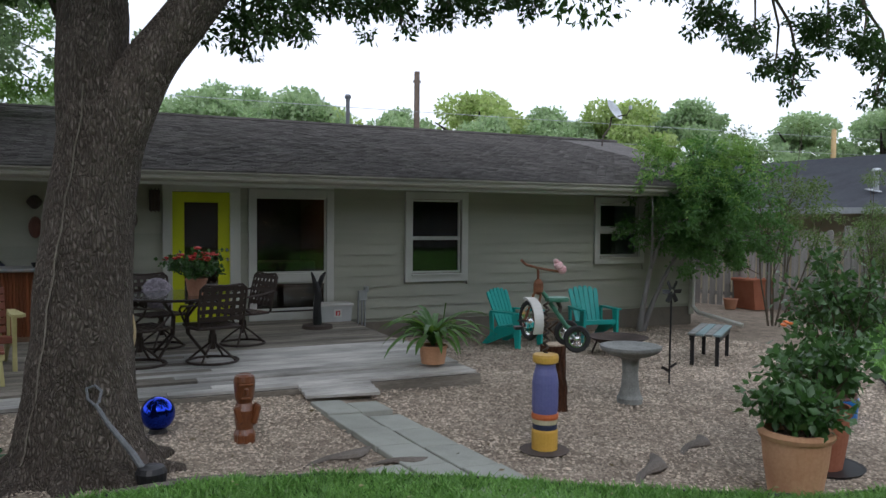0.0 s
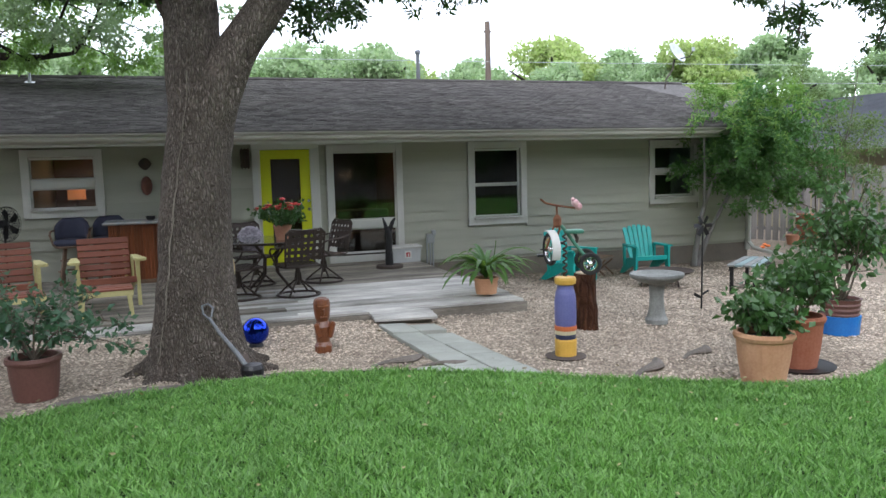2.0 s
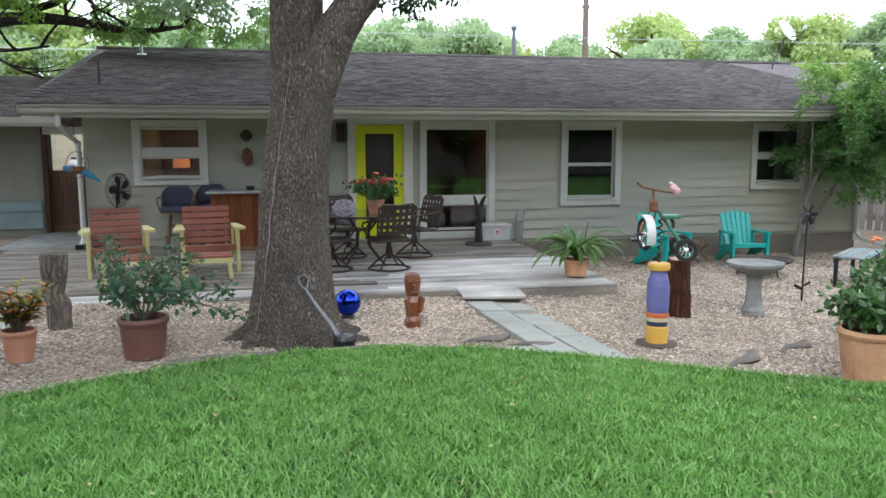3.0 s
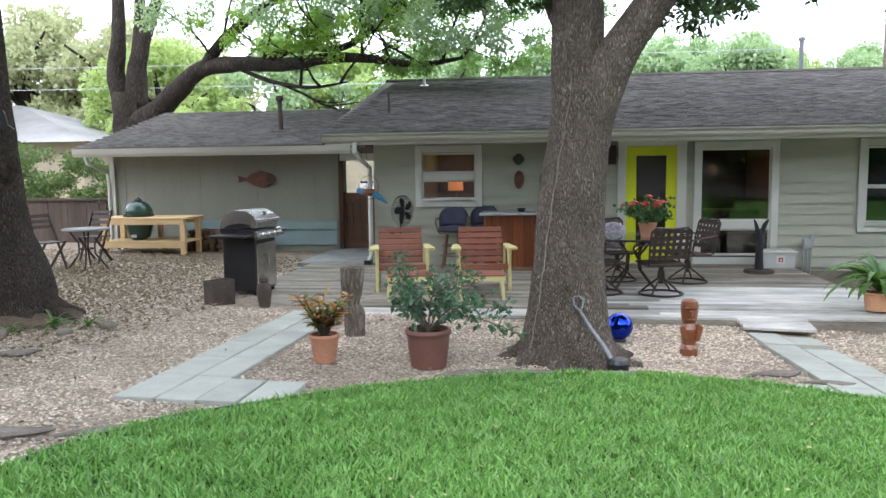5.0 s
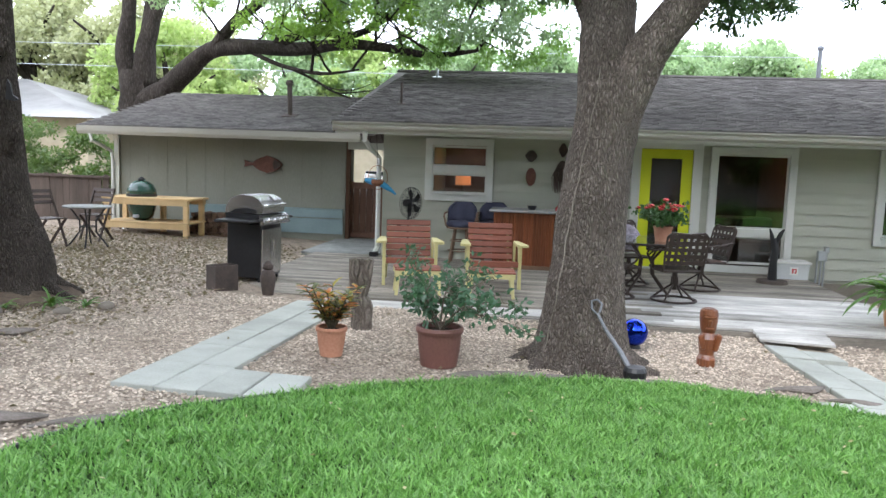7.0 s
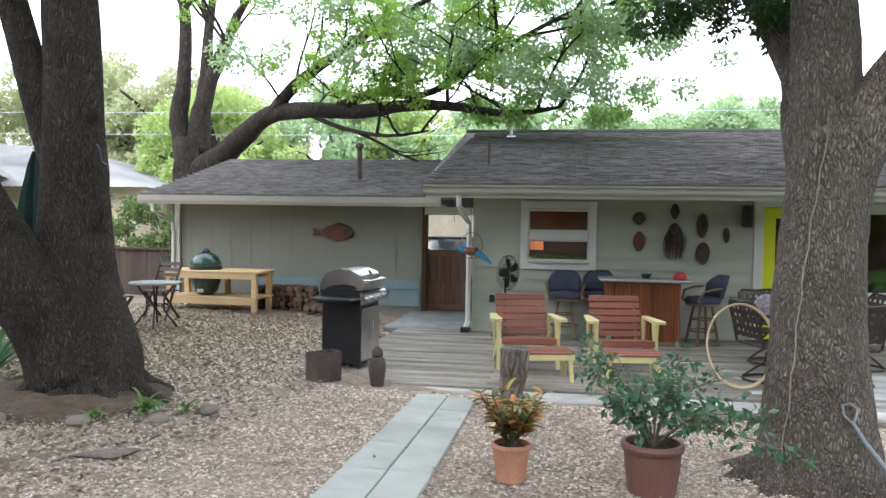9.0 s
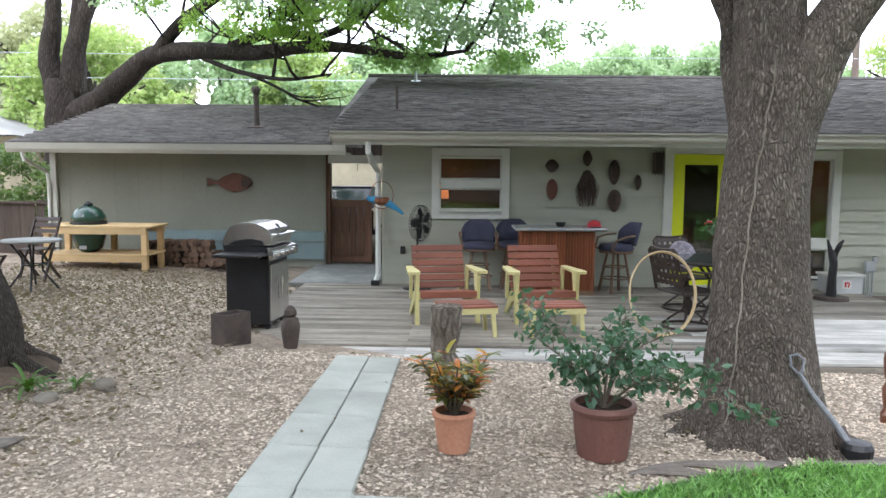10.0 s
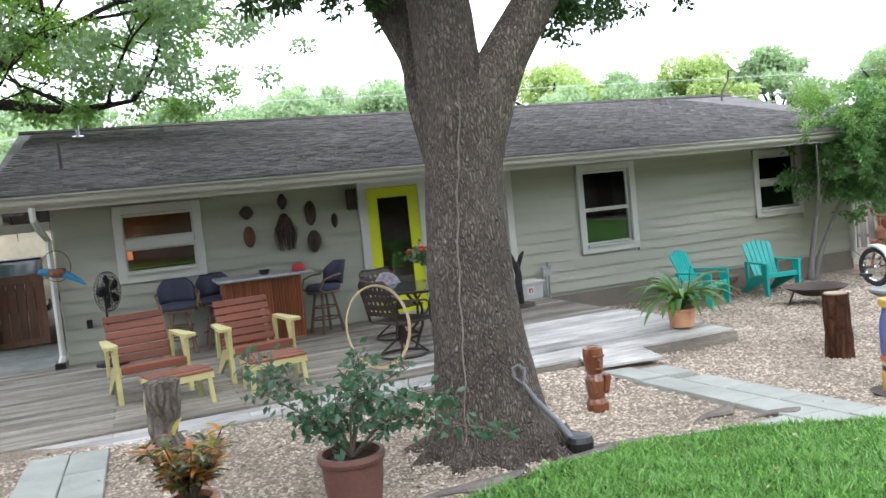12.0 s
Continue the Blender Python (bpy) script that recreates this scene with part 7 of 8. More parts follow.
def teal_chair(x, y, turn):
    c = thing("adirondack_chair", "bright teal plastic adirondack chair on the gravel", "chair", x, y, turn=turn, group="teal garden chairs")
    for k in range(6):
        u = -0.215 + k * 0.086
        h = 0.56 + 0.07 * math.cos(u * 6)
        bm = bmesh.new()
        w0, w1 = 0.034, 0.04
        prism(bm, [(u * 0.9 - w0, 0.3), (u * 0.9 + w0, 0.3), (u * 1.08 + w1, 0.3 + h - 0.04), (u * 1.08 + w1 * 0.5, 0.3 + h), (u * 1.08 - w1 * 0.5, 0.3 + h), (u * 1.08 - w1, 0.3 + h - 0.04)], "y", -0.01, 0.01)
        bmesh.ops.rotate(bm, verts=bm.verts, cent=(0, 0, 0.3), matrix=Matrix.Rotation(radians(-22), 3, "X"))
        bmesh.ops.translate(bm, verts=bm.verts, vec=(0, 0.2, 0))
        part("back_slat", bm, M_teal, c)
    part("back_rail", blocks(((0, 0.30, 0.5), (0.5, 0.02, 0.06), (-22, 0, 0)), ((0, 0.41, 0.76), (0.5, 0.02, 0.05), (-22, 0, 0)), bevel=0.006), M_teal, c)
    for k in range(5):
        part("seat_slat", blocks(((0, 0.19 - k * 0.095, 0.30 + k * 0.014), (0.5, 0.086, 0.02), (-8, 0, 0)), bevel=0.006), M_teal, c)
    for s in (-1, 1):
        part("armrest", prism(bmesh.new(), [(s * 0.27, 0.3), (s * 0.33, 0.3), (s * 0.385, -0.2), (s * 0.37, -0.27), (s * 0.29, -0.27), (s * 0.26, -0.2)], "z", 0.53, 0.555), M_teal, c)
        part("front_leg", prism(bmesh.new(), [(-0.27, 0.0), (-0.19, 0.0), (-0.12, 0.53), (-0.28, 0.53)], "x", s * 0.30 - 0.02, s * 0.30 + 0.02), M_teal, c)
        part("back_leg", prism(bmesh.new(), [(-0.2, 0.34), (-0.2, 0.26), (0.4, 0.0), (0.5, 0.0), (0.2, 0.3)], "x", s * 0.27 - 0.018, s * 0.27 + 0.018), M_teal, c)
        part("arm_post", prism(bmesh.new(), [(0.24, 0.15), (0.30, 0.12), (0.33, 0.53), (0.26, 0.53)], "x", s * 0.29 - 0.018, s * 0.29 + 0.018), M_teal, c)
    part("front_apron", blocks(((0, -0.235, 0.335), (0.6, 0.03, 0.08)), bevel=0.008), M_teal, c)
    return c


c1 = teal_chair(5.75, 11.35, 24)
c2 = copy_thing(c1, pose(7.28, 11.45, slope(7.28, 11.45), 0, 0, -8))
ft = thing("side_table", "small dark folding side table between the teal chairs", "table", 6.5, 11.7, turn=30)
for k in range(4):
    part("slat", blocks(((0, -0.12 + k * 0.08, 0.36), (0.4, 0.07, 0.015))), M_rattan, ft)
for s in (-1, 1):
    part("leg", blocks(((0.15 * s, 0, 0.18), (0.02, 0.44, 0.025), (40, 0, 0))), M_rattan, ft)
    part("leg", blocks(((0.12 * s, 0, 0.18), (0.02, 0.44, 0.025), (-40, 0, 0))), M_rattan, ft)

# ---- slatted lounge chairs ----


def lounge_chair(x, y, turn):
    c = thing("slatted_armchair", "cream-painted armchair with red-brown wooden slats on the deck", "chair", x, y, DZ, turn=turn, group="slatted armchairs")
    for k in range(6):
        f = k / 5
        part("back_slat", blocks(((0, 0.30 + 0.17 * f, 0.36 + 0.40 * f), (0.60, 0.022, 0.074), (-22, 0, 0)), bevel=0.006), M_redwood, c)
    for k in range(5):
        part("seat_slat", blocks(((0, 0.20 - k * 0.105, 0.30 + 0.012 * k), (0.60, 0.095, 0.022), (-6, 0, 0)), bevel=0.005), M_redwood, c)
    for s in (-1, 1):
        part("armrest", prism(bmesh.new(), [(s * 0.31, 0.34), (s * 0.38, 0.34), (s * 0.44, -0.22), (s * 0.41, -0.27), (s * 0.33, -0.27), (s * 0.30, -0.2)], "z", 0.545, 0.575), M_cream, c)
        part("front_leg", prism(bmesh.new(), [(-0.25, 0.0), (-0.17, 0.0), (-0.15, 0.3), (-0.08, 0.545), (-0.24, 0.545), (-0.22, 0.3)], "x", s * 0.335 - 0.02, s * 0.335 + 0.02), M_cream, c)
        part("side_rail", prism(bmesh.new(), [(-0.26, 0.28), (-0.26, 0.36), (0.2, 0.3), (0.50, 0.02), (0.42, 0.0), (0.1, 0.2)], "x", s * 0.30 - 0.018, s * 0.30 + 0.018), M_cream, c)
        part("back_stile", prism(bmesh.new(), [(0.315, 0.26), (0.37, 0.24), (0.525, 0.68), (0.475, 0.69)], "x", s * 0.25 - 0.015, s * 0.25 + 0.015), M_cream, c)
        part("arm_brace", prism(bmesh.new(), [(0.3, 0.2), (0.36, 0.2), (0.36, 0.545), (0.28, 0.545)], "x", s * 0.325 - 0.015, s * 0.325 + 0.015), M_cream, c)
    part("front_rail", blocks(((0, -0.262, 0.325), (0.62, 0.025, 0.07)), bevel=0.004), M_redwood, c)
    return c


def footstool(x, y, turn):
    c = thing("footstool", "cream-painted footstool with a red-brown slat top", "footstool", x, y, DZ, turn=turn, group="slatted footstools")
    for k in range(4):
        part("top_slat", blocks(((0, -0.165 + k * 0.108, 0.32 - abs(k - 1.5) * 0.006), (0.56, 0.1, 0.022)), bevel=0.005), M_redwood, c)
    for sx in (-1, 1):
        for sy in (-1, 1):
            part("leg", prism(bmesh.new(), [(sx * 0.235 - 0.022, 0.30), (sx * 0.235 + 0.022, 0.30), (sx * 0.262 + 0.018, 0), (sx * 0.262 - 0.018, 0)], "y", 0.17 * sy - 0.02, 0.17 * sy + 0.02), M_cream, c)
        part("side_apron", blocks(((sx * 0.262, 0, 0.275), (0.02, 0.36, 0.07))), M_cream, c)
    for s in (-1, 1):
        part("front_apron", blocks(((0, 0.195 * s, 0.275), (0.56, 0.02, 0.07))), M_cream, c)
    return c


ch = lounge_chair(-2.56, 9.72, 12)
copy_thing(ch, pose(-1.47, 9.80, DZ, 0, 0, 9))
fs = footstool(-2.33, 8.95, 14)
copy_thing(fs, pose(-1.43, 9.02, DZ, 0, 0, 6))

# ---- bar with stools ----
bar = thing("bar_counter", "curved bar counter clad in dark bamboo, painted top", "bar", -1.08, 11.95, DZ)
for k in range(26):
    part("cane", tube(bmesh.new(), [(-0.48 + k * 0.0385, -0.30, 0.05), (-0.48 + k * 0.0385, -0.30, 0.86)], 0.019, 7), M_bar, bar)
part("carcass", blocks(((0, 0, 0.45), (0.97, 0.56, 0.84)), bevel=0.006), M_bar, bar)
for k in range(13):
    part("cane", tube(bmesh.new(), [(0.50, -0.28 + k * 0.045, 0.05), (0.50, -0.28 + k * 0.045, 0.86)], 0.02, 7), M_bar, bar)
part("worktop", blocks(((0.05, -0.02, 0.89), (1.24, 0.74, 0.04)), bevel=0.012), M_bar_top, bar)
part("plinth", blocks(((0, -0.02, 0.03), (1.04, 0.64, 0.06)), bevel=0.006), M_rattan, bar)
bw = thing("ashtray", "small dark bowl on the bar top", "bowl", -1.0, 11.9, DZ + 0.91)
part("bowl", lathe(bmesh.new(), [(0.03, 0), (0.05, 0.0), (0.075, 0.06), (0.065, 0.06), (0.04, 0.01)], 18), M_black, bw)
cp_ = thing("cap", "red cap lying on the bar top", "cap", -0.55, 11.85, DZ + 0.91)
part("crown", lathe(bmesh.new(), [(0.095, 0), (0.09, 0.05), (0.06, 0.085), (0.001, 0.1)], 18), M_red_cap, cp_)
part("peak", prism(bmesh.new(), [(-0.07, -0.08), (0.07, -0.08), (0.05, -0.15), (-0.05, -0.15)], "z", 0.0, 0.012), M_black, cp_)


def bar_stool(x, y, turn):
    c = thing("bar_stool", "rattan bar stool with a navy cushion and rounded back", "stool", x, y, DZ, turn=turn, group="bar stools")
    for k in range(4):
        a = math.pi / 4 + k * math.pi / 2
        part("leg", tube(bmesh.new(), [(0.12 * math.cos(a), 0.12 * math.sin(a), 0.56), (0.23 * math.cos(a), 0.23 * math.sin(a), 0.0)], [0.018, 0.022], 8), M_rattan, c)
    for z, r in ((0.2, 0.195), (0.36, 0.16)):
        part("stretcher_ring", tube(bmesh.new(), [(r * math.cos(k * math.pi / 4), r * math.sin(k * math.pi / 4), z) for k in range(8)], 0.011, 6, closed=True), M_rattan, c)
    part("seat_ring", tube(bmesh.new(), [(0.22 * math.cos(k * math.pi / 8), 0.22 * math.sin(k * math.pi / 8), 0.57) for k in range(16)], 0.018, 6, closed=True), M_rattan, c)
    part("cushion", lathe(bmesh.new(), [(0.1, 0.575), (0.22, 0.58), (0.245, 0.62), (0.22, 0.665), (0.1, 0.68), (0.001, 0.68)], 24), M_navy, c, smooth=True)
    bm = bmesh.new()
    rows = []
    for j in range(6):
        z = 0.66 + j * 0.062
        half = 0.95 * (1 if j < 4 else (0.82 if j == 4 else 0.5))
        rows.append([[bm.verts.new(((0.25 + dr) * math.sin(t), (0.22 + dr + 0.02 * j) * math.cos(t), z)) for t in [(-half + 2 * half * i / 8) for i in range(9)]] for dr in (0.0, 0.045)])
    for j in range(5):
        for i in range(8):
            a, b = rows[j], rows[j + 1]
            bm.faces.new((a[0][i], a[0][i + 1], b[0][i + 1], b[0][i]))
            bm.faces.new((a[1][i + 1], a[1][i], b[1][i], b[1][i + 1]))
        bm.faces.new((rows[j][0][0], rows[j + 1][0][0], rows[j + 1][1][0], rows[j][1][0]))
        bm.faces.new((rows[j][0][8], rows[j][1][8], rows[j + 1][1][8], rows[j + 1][0][8]))
    for i in range(8):
        bm.faces.new((rows[5][0][i], rows[5][0][i + 1], rows[5][1][i + 1], rows[5][1][i]))
        bm.faces.new((rows[0][0][i + 1], rows[0][0][i], rows[0][1][i], rows[0][1][i + 1]))
    bmesh.ops.recalc_face_normals(bm, faces=bm.faces)
    part("backrest", bm, M_navy, c, smooth=True)
    for s in (-1, 1):
        part("armrest", tube(bmesh.new(), [(0.24 * s, 0.14, 0.80), (0.27 * s, 0.0, 0.79), (0.26 * s, -0.14, 0.75), (0.22 * s, -0.2, 0.62), (0.2 * s, -0.1, 0.57)], 0.015, 7), M_rattan, c)
    return c


st = bar_stool(-2.12, 12.05, 0)
copy_thing(st, pose(-1.62, 12.28, DZ, 0, 0, 0))
copy_thing(st, pose(-0.22, 11.95, DZ, 0, 0, -70))

fan = thing("pedestal_fan", "black pedestal fan, blades at rest, against the wall", "fan", -2.98, 12.05, DZ, turn=58)
part("base", lathe(bmesh.new(), [(0.2, 0), (0.2, 0.02), (0.04, 0.05)], 20), M_black, fan)
part("pole", tube(bmesh.new(), [(0, 0, 0.03), (0, 0, 0.88)], 0.014, 8), M_black, fan)
mo = part("motor", lathe(bmesh.new(), [(0.02, -0.08), (0.06, -0.06), (0.06, 0.05), (0.02, 0.07)], 14, (0, 0, 0)), M_black, fan)
mo.location, mo.rotation_euler = (0, 0.02, 0.93), (radians(90), 0, 0)
bm = bmesh.new()
for k in range(5):
    a = k * math.tau / 5 + 0.5
    prism_pts = [(0.02 * math.cos(a + 0.8), 0.02 * math.sin(a + 0.8)), (0.21 * math.cos(a + 0.35), 0.21 * math.sin(a + 0.35)), (0.225 * math.cos(a), 0.225 * math.sin(a)), (0.15 * math.cos(a - 0.35), 0.15 * math.sin(a - 0.35))]
    prism(bm, [(px_, 0.93 + pz_) for px_, pz_ in prism_pts], "y", -0.075, -0.07)
part("blades", bm, M_black, fan)
bm = bmesh.new()
for rr, yy in ((0.25, -0.07), (0.25, -0.03), (0.14, -0.105), (0.08, -0.115), (0.19, -0.095), (0.11, -0.11)):
    tube(bm, [(rr * math.cos(k * math.pi / 12), yy, 0.93 + rr * math.sin(k * math.pi / 12)) for k in range(24)], 0.004, 4, closed=True)
for k in range(32):
    a = k * math.pi / 16
    tube(bm, [(0.02 * math.cos(a), -0.118, 0.93 + 0.02 * math.sin(a)), (0.14 * math.cos(a), -0.105, 0.93 + 0.14 * math.sin(a)), (0.25 * math.cos(a), -0.07, 0.93 + 0.25 * math.sin(a)), (0.25 * math.cos(a), -0.03, 0.93 + 0.25 * math.sin(a)), (0.05 * math.cos(a), 0.0, 0.93 + 0.05 * math.sin(a))], 0.003, 3)
part("guard", bm, M_black, fan)

# ---- iron table set ----
tb = thing("garden_table", "round bronze iron table with a dark glass top", "table", 0.52, 9.93, DZ)
part("tabletop", lathe(bmesh.new(), [(0.001, 0.675), (0.59, 0.675), (0.6, 0.685), (0.59, 0.695), (0.001, 0.695)], 40), M_tabletop, tb)
part("rim", tube(bmesh.new(), [(0.6 * math.cos(k * math.pi / 20), 0.6 * math.sin(k * math.pi / 20), 0.68) for k in range(40)], 0.016, 6, closed=True), M_iron, tb)
for k in range(4):
    a = math.pi / 4 + k * math.pi / 2
    part("leg", tube(bmesh.new(), [(0.3 * math.cos(a), 0.3 * math.sin(a), 0.67), (0.1 * math.cos(a), 0.1 * math.sin(a), 0.45), (0.12 * math.cos(a), 0.12 * math.sin(a), 0.25), (0.38 * math.cos(a), 0.38 * math.sin(a), 0.0)], 0.017, 8), M_iron, tb)


def iron_chair(x, y, turn):
    c = thing("swivel_chair", "bronze iron swivel chair with a woven strap back", "chair", x, y, DZ, turn=turn, group="iron chairs round the table")
    ring = [(0.27 * math.cos(k * math.pi / 12), 0.27 * math.sin(k * math.pi / 12), 0.016) for k in range(24)]
    part("base_ring", tube(bmesh.new(), ring, 0.014, 6, closed=True), M_iron, c)
    bm = bmesh.new()
    for k in range(4):
        a = math.pi / 4 + k * math.pi / 2
        tube(bm, [(0.27 * math.cos(a), 0.27 * math.sin(a), 0.02), (0.15 * math.cos(a), 0.15 * math.sin(a), 0.12), (0.04 * math.cos(a), 0.04 * math.sin(a), 0.2), (0.03 * math.cos(a), 0.03 * math.sin(a), 0.3)], 0.013, 6)
    tube(bm, [(0, 0, 0.14), (0, 0, 0.38)], 0.032, 10)
    part("pedestal", bm, M_iron, c)
    part("seat_frame", tube(bmesh.new(), [(-0.24, -0.24, 0.40), (0.24, -0.24, 0.40), (0.26, 0.0, 0.39), (0.23, 0.22, 0.39), (-0.23, 0.22, 0.39), (-0.26, 0, 0.39)], 0.014, 6, closed=True), M_iron, c)
    for k in range(6):
        part("seat_strap", blocks(((0, -0.2 + k * 0.08, 0.40), (0.48, 0.055, 0.006))), M_iron, c)
    top = [(-0.24, 0.24, 0.40), (-0.25, 0.28, 0.6), (-0.25, 0.34, 0.82), (-0.2, 0.35, 0.865), (0, 0.36, 0.85), (0.2, 0.35, 0.865), (0.25, 0.34, 0.82), (0.25, 0.28, 0.6), (0.24, 0.24, 0.40)]
    part("back_frame", tube(bmesh.new(), top, 0.014, 6), M_iron, c)
    for k in range(5):
        f = k / 4
        part("back_strap", blocks(((0, 0.265 + 0.075 * f, 0.50 + 0.32 * f), (0.49, 0.006, 0.048), (-16, 0, 0))), M_iron, c)
    for k in range(6):
        part("cross_strap", blocks(((-0.2 + k * 0.08, 0.303, 0.66), (0.042, 0.007, 0.40), (-16, 0, 0))), M_iron, c)
    for s in (-1, 1):
        part("armrest", tube(bmesh.new(), [(0.25 * s, 0.3, 0.66), (0.29 * s, 0.1, 0.63), (0.30 * s, -0.12, 0.61), (0.29 * s, -0.21, 0.56), (0.27 * s, -0.16, 0.48), (0.26 * s, -0.05, 0.40)], 0.013, 6), M_iron, c)
    return c


ic = iron_chair(0.80, 9.42, 192)
copy_thing(ic, pose(1.32, 10.5, DZ, 0, 0, 292))
copy_thing(ic, pose(0.38, 10.65, DZ, 0, 0, 22))
copy_thing(ic, pose(0.06, 9.48, DZ, 0, 0, 110))
pc = thing("pillow", "dark floral pillow leaning in the iron chair", "pillow", 0.36, 10.75, DZ + 0.41, turn=22)
bm = bmesh.new()
bmesh.ops.create_uvsphere(bm, u_segments=16, v_segments=10, radius=1, matrix=Matrix.Translation((0, 0.02, 0.22)) @ Matrix.Rotation(radians(-15), 4, "X") @ Matrix.Diagonal((0.21, 0.07, 0.2, 1)))
part("cover", bm, M_tricolor_cloth, pc, smooth=True)
gr = thing("potted_geranium", "terracotta pot of red geraniums on the iron table", "potted plant", 0.68, 9.80, DZ + 0.695)
pot_parts(gr, 0.12, 0.19, M_terra, rim=0.03)
tg = bush_parts(gr, 0.17, 0.26, 0.24, 12, 1100, 0.05, M_hibiscus_leaf, ratio=0.9, clump=0.09, twig=0.004)
tg = sorted(tg, key=lambda q: -q[2])
blossoms(gr, tg, 16, M_red, 0.055)
hs = thing("hose_hoop", "cream garden hose hung in a hoop on the chair back", "hose", -0.34, 9.0, DZ)
bm = bmesh.new()
for rr, oy in ((0.42, 0.0), (0.41, 0.02)):
    tube(bm, [(rr * 0.8 * math.cos(k * math.pi / 18), oy + 0.08 * math.sin(k * math.pi / 18), 0.435 + rr * math.sin(k * math.pi / 18)) for k in range(36)], 0.0095, 6, closed=True)
part("loop", bm, M_hose, hs)

# ---- by the tall window ----
tk2 = thing("heron_sculpture", "dark iron bird sculpture on a round base", "sculpture", 2.55, 11.5, DZ)
part("base", lathe(bmesh.new(), [(0.001, 0.05), (0.21, 0.045), (0.22, 0.0), (0.001, 0.0)][::-1], 24), M_old_iron, tk2)
bm = bmesh.new()
limb(bm, [(0, 0, 0.03, 0.07), (0, 0, 0.3, 0.055), (0.01, 0, 0.5, 0.05), (-0.02, 0, 0.66, 0.03)], 10, 0.1)
limb(bm, [(0, 0, 0.42, 0.03), (0.03, 0, 0.6, 0.03), (0.06, -0.02, 0.72, 0.035), (0.11, -0.03, 0.80, 0.012)], 8, 0.1)
limb(bm, [(-0.02, 0, 0.5, 0.03), (-0.04, 0.02, 0.68, 0.03), (-0.08, 0.02, 0.80, 0.01)], 8, 0.1)
part("figure", bm, M_black, tk2)
tub = thing("storage_tub", "cloudy plastic storage tub with a lid and red label", "storage box", 3.0, 12.2, 0.0)
tub.location.z = DZ
part("body", prism(bmesh.new(), [(-0.23, 0.0), (0.23, 0.0), (0.25, 0.24), (-0.25, 0.24)], "y", -0.16, 0.16), M_clear_tub, tub)
part("lid", blocks(((0, 0, 0.255), (0.54, 0.36, 0.035)), bevel=0.008), M_white_plastic, tub)
part("label", blocks(((0.02, -0.163, 0.13), (0.12, 0.004, 0.12))), M_white, tub)
part("label_mark", blocks(((0.02, -0.166, 0.155), (0.07, 0.004, 0.02)), ((0.0, -0.166, 0.12), (0.025, 0.004, 0.05)), ((0.045, -0.166, 0.115), (0.02, 0.004, 0.05), (0, 20, 0))), M_red_cap, tub)
mt = thing("meter_box", "grey conduit and electric box at the wall foot", "electric box", 3.56, 12.48, 0.0)
bm = bmesh.new()
for dx in (-0.06, 0.0, 0.05):
    tube(bm, [(dx, 0.02, -0.1), (dx, 0.02, 0.5)], 0.014, 6)
part("conduit", bm, M_galv, mt)
part("box", blocks(((0.0, 0, 0.56), (0.14, 0.07, 0.16)), ((0.06, -0.01, 0.66), (0.07, 0.06, 0.09)), bevel=0.008), M_galv, mt)
sc = thing("socket", "black outdoor socket on the siding", "socket", -3.22, 12.56, 0.72)
part("cover", blocks(((0, 0, 0), (0.07, 0.05, 0.11)), bevel=0.008), M_black, sc)

# ---- masks on the siding ----


def mask(x, z, w, h, mat, label, kind=0):
    m = thing("wall_mask", label, "mask", x, WY - 0.035, z, group="carved masks on the wall")
    bm = bmesh.new()
    n = 20
    for j, (f, d) in enumerate(((1.0, 0.0), (0.92, -0.03), (0.6, -0.055), (0.2, -0.065))):
        pass
    rings = []
    for f, d in ((1.0, 0.0), (0.92, -0.03), (0.6, -0.055), (0.15, -0.065)):
        ring = []
        for k in range(n):
            a = 2 * math.pi * k / n
            pinch = 1.0 - (0.25 if kind == 1 else 0.08) * max(0, -math.sin(a)) ** 2
            if kind == 2:
                pinch *= 1 + 0.12 * math.cos(4 * a)
            ring.append(bm.verts.new((w / 2 * f * math.cos(a) * pinch, d, h / 2 * f * math.sin(a))))
        rings.append(ring)
    for r0, r1 in zip(rings, rings[1:]):
        for k in range(n):
            bm.faces.new((r0[k], r0[(k + 1) % n], r1[(k + 1) % n], r1[k]))
    bm.faces.new(rings[-1])
    bm.faces.new(rings[0][::-1])
    box(bm, (0, -0.07, 0.0), (w * 0.12, 0.035, h * 0.24), (8, 0, 0), bevel=0.004)
    for s in (-1, 1):
        box(bm, (s * w * 0.2, -0.05, h * 0.13), (w * 0.22, 0.02, h * 0.05), bevel=0.003)
    box(bm, (0, -0.052, -h * 0.24), (w * 0.3, 0.02, h * 0.05), bevel=0.003)
    part("face", bm, mat, m)
    return m


mask(-1.057, 1.97, 0.18, 0.19, M_old_iron, "round dark carved wall disc", 2)
mask(-1.05, 1.63, 0.17, 0.30, M_mask_red, "long reddish carved wooden mask")
mask(-0.545, 2.08, 0.13, 0.23, M_dark_plaster, "small dark carved mask with a square crown", 2)
hm = mask(-0.545, 1.83, 0.15, 0.17, M_dark_plaster, "dark mask with a long raffia beard", 1)
vs = []
hr = random.Random(6)
bm = bmesh.new()
for k in range(160):
    x0 = hr.uniform(-0.08, 0.08)
    x1 = x0 * hr.uniform(1.2, 2.4)
    l = hr.uniform(0.25, 0.46)
    tube(bm, [(x0, -0.03 + hr.uniform(-0.02, 0.02), 0.02), (x1, -0.05 + hr.uniform(-0.03, 0.02), -l * 0.5), (x1 * 0.8, -0.04, -l)], 0.0035, 3, caps=False)
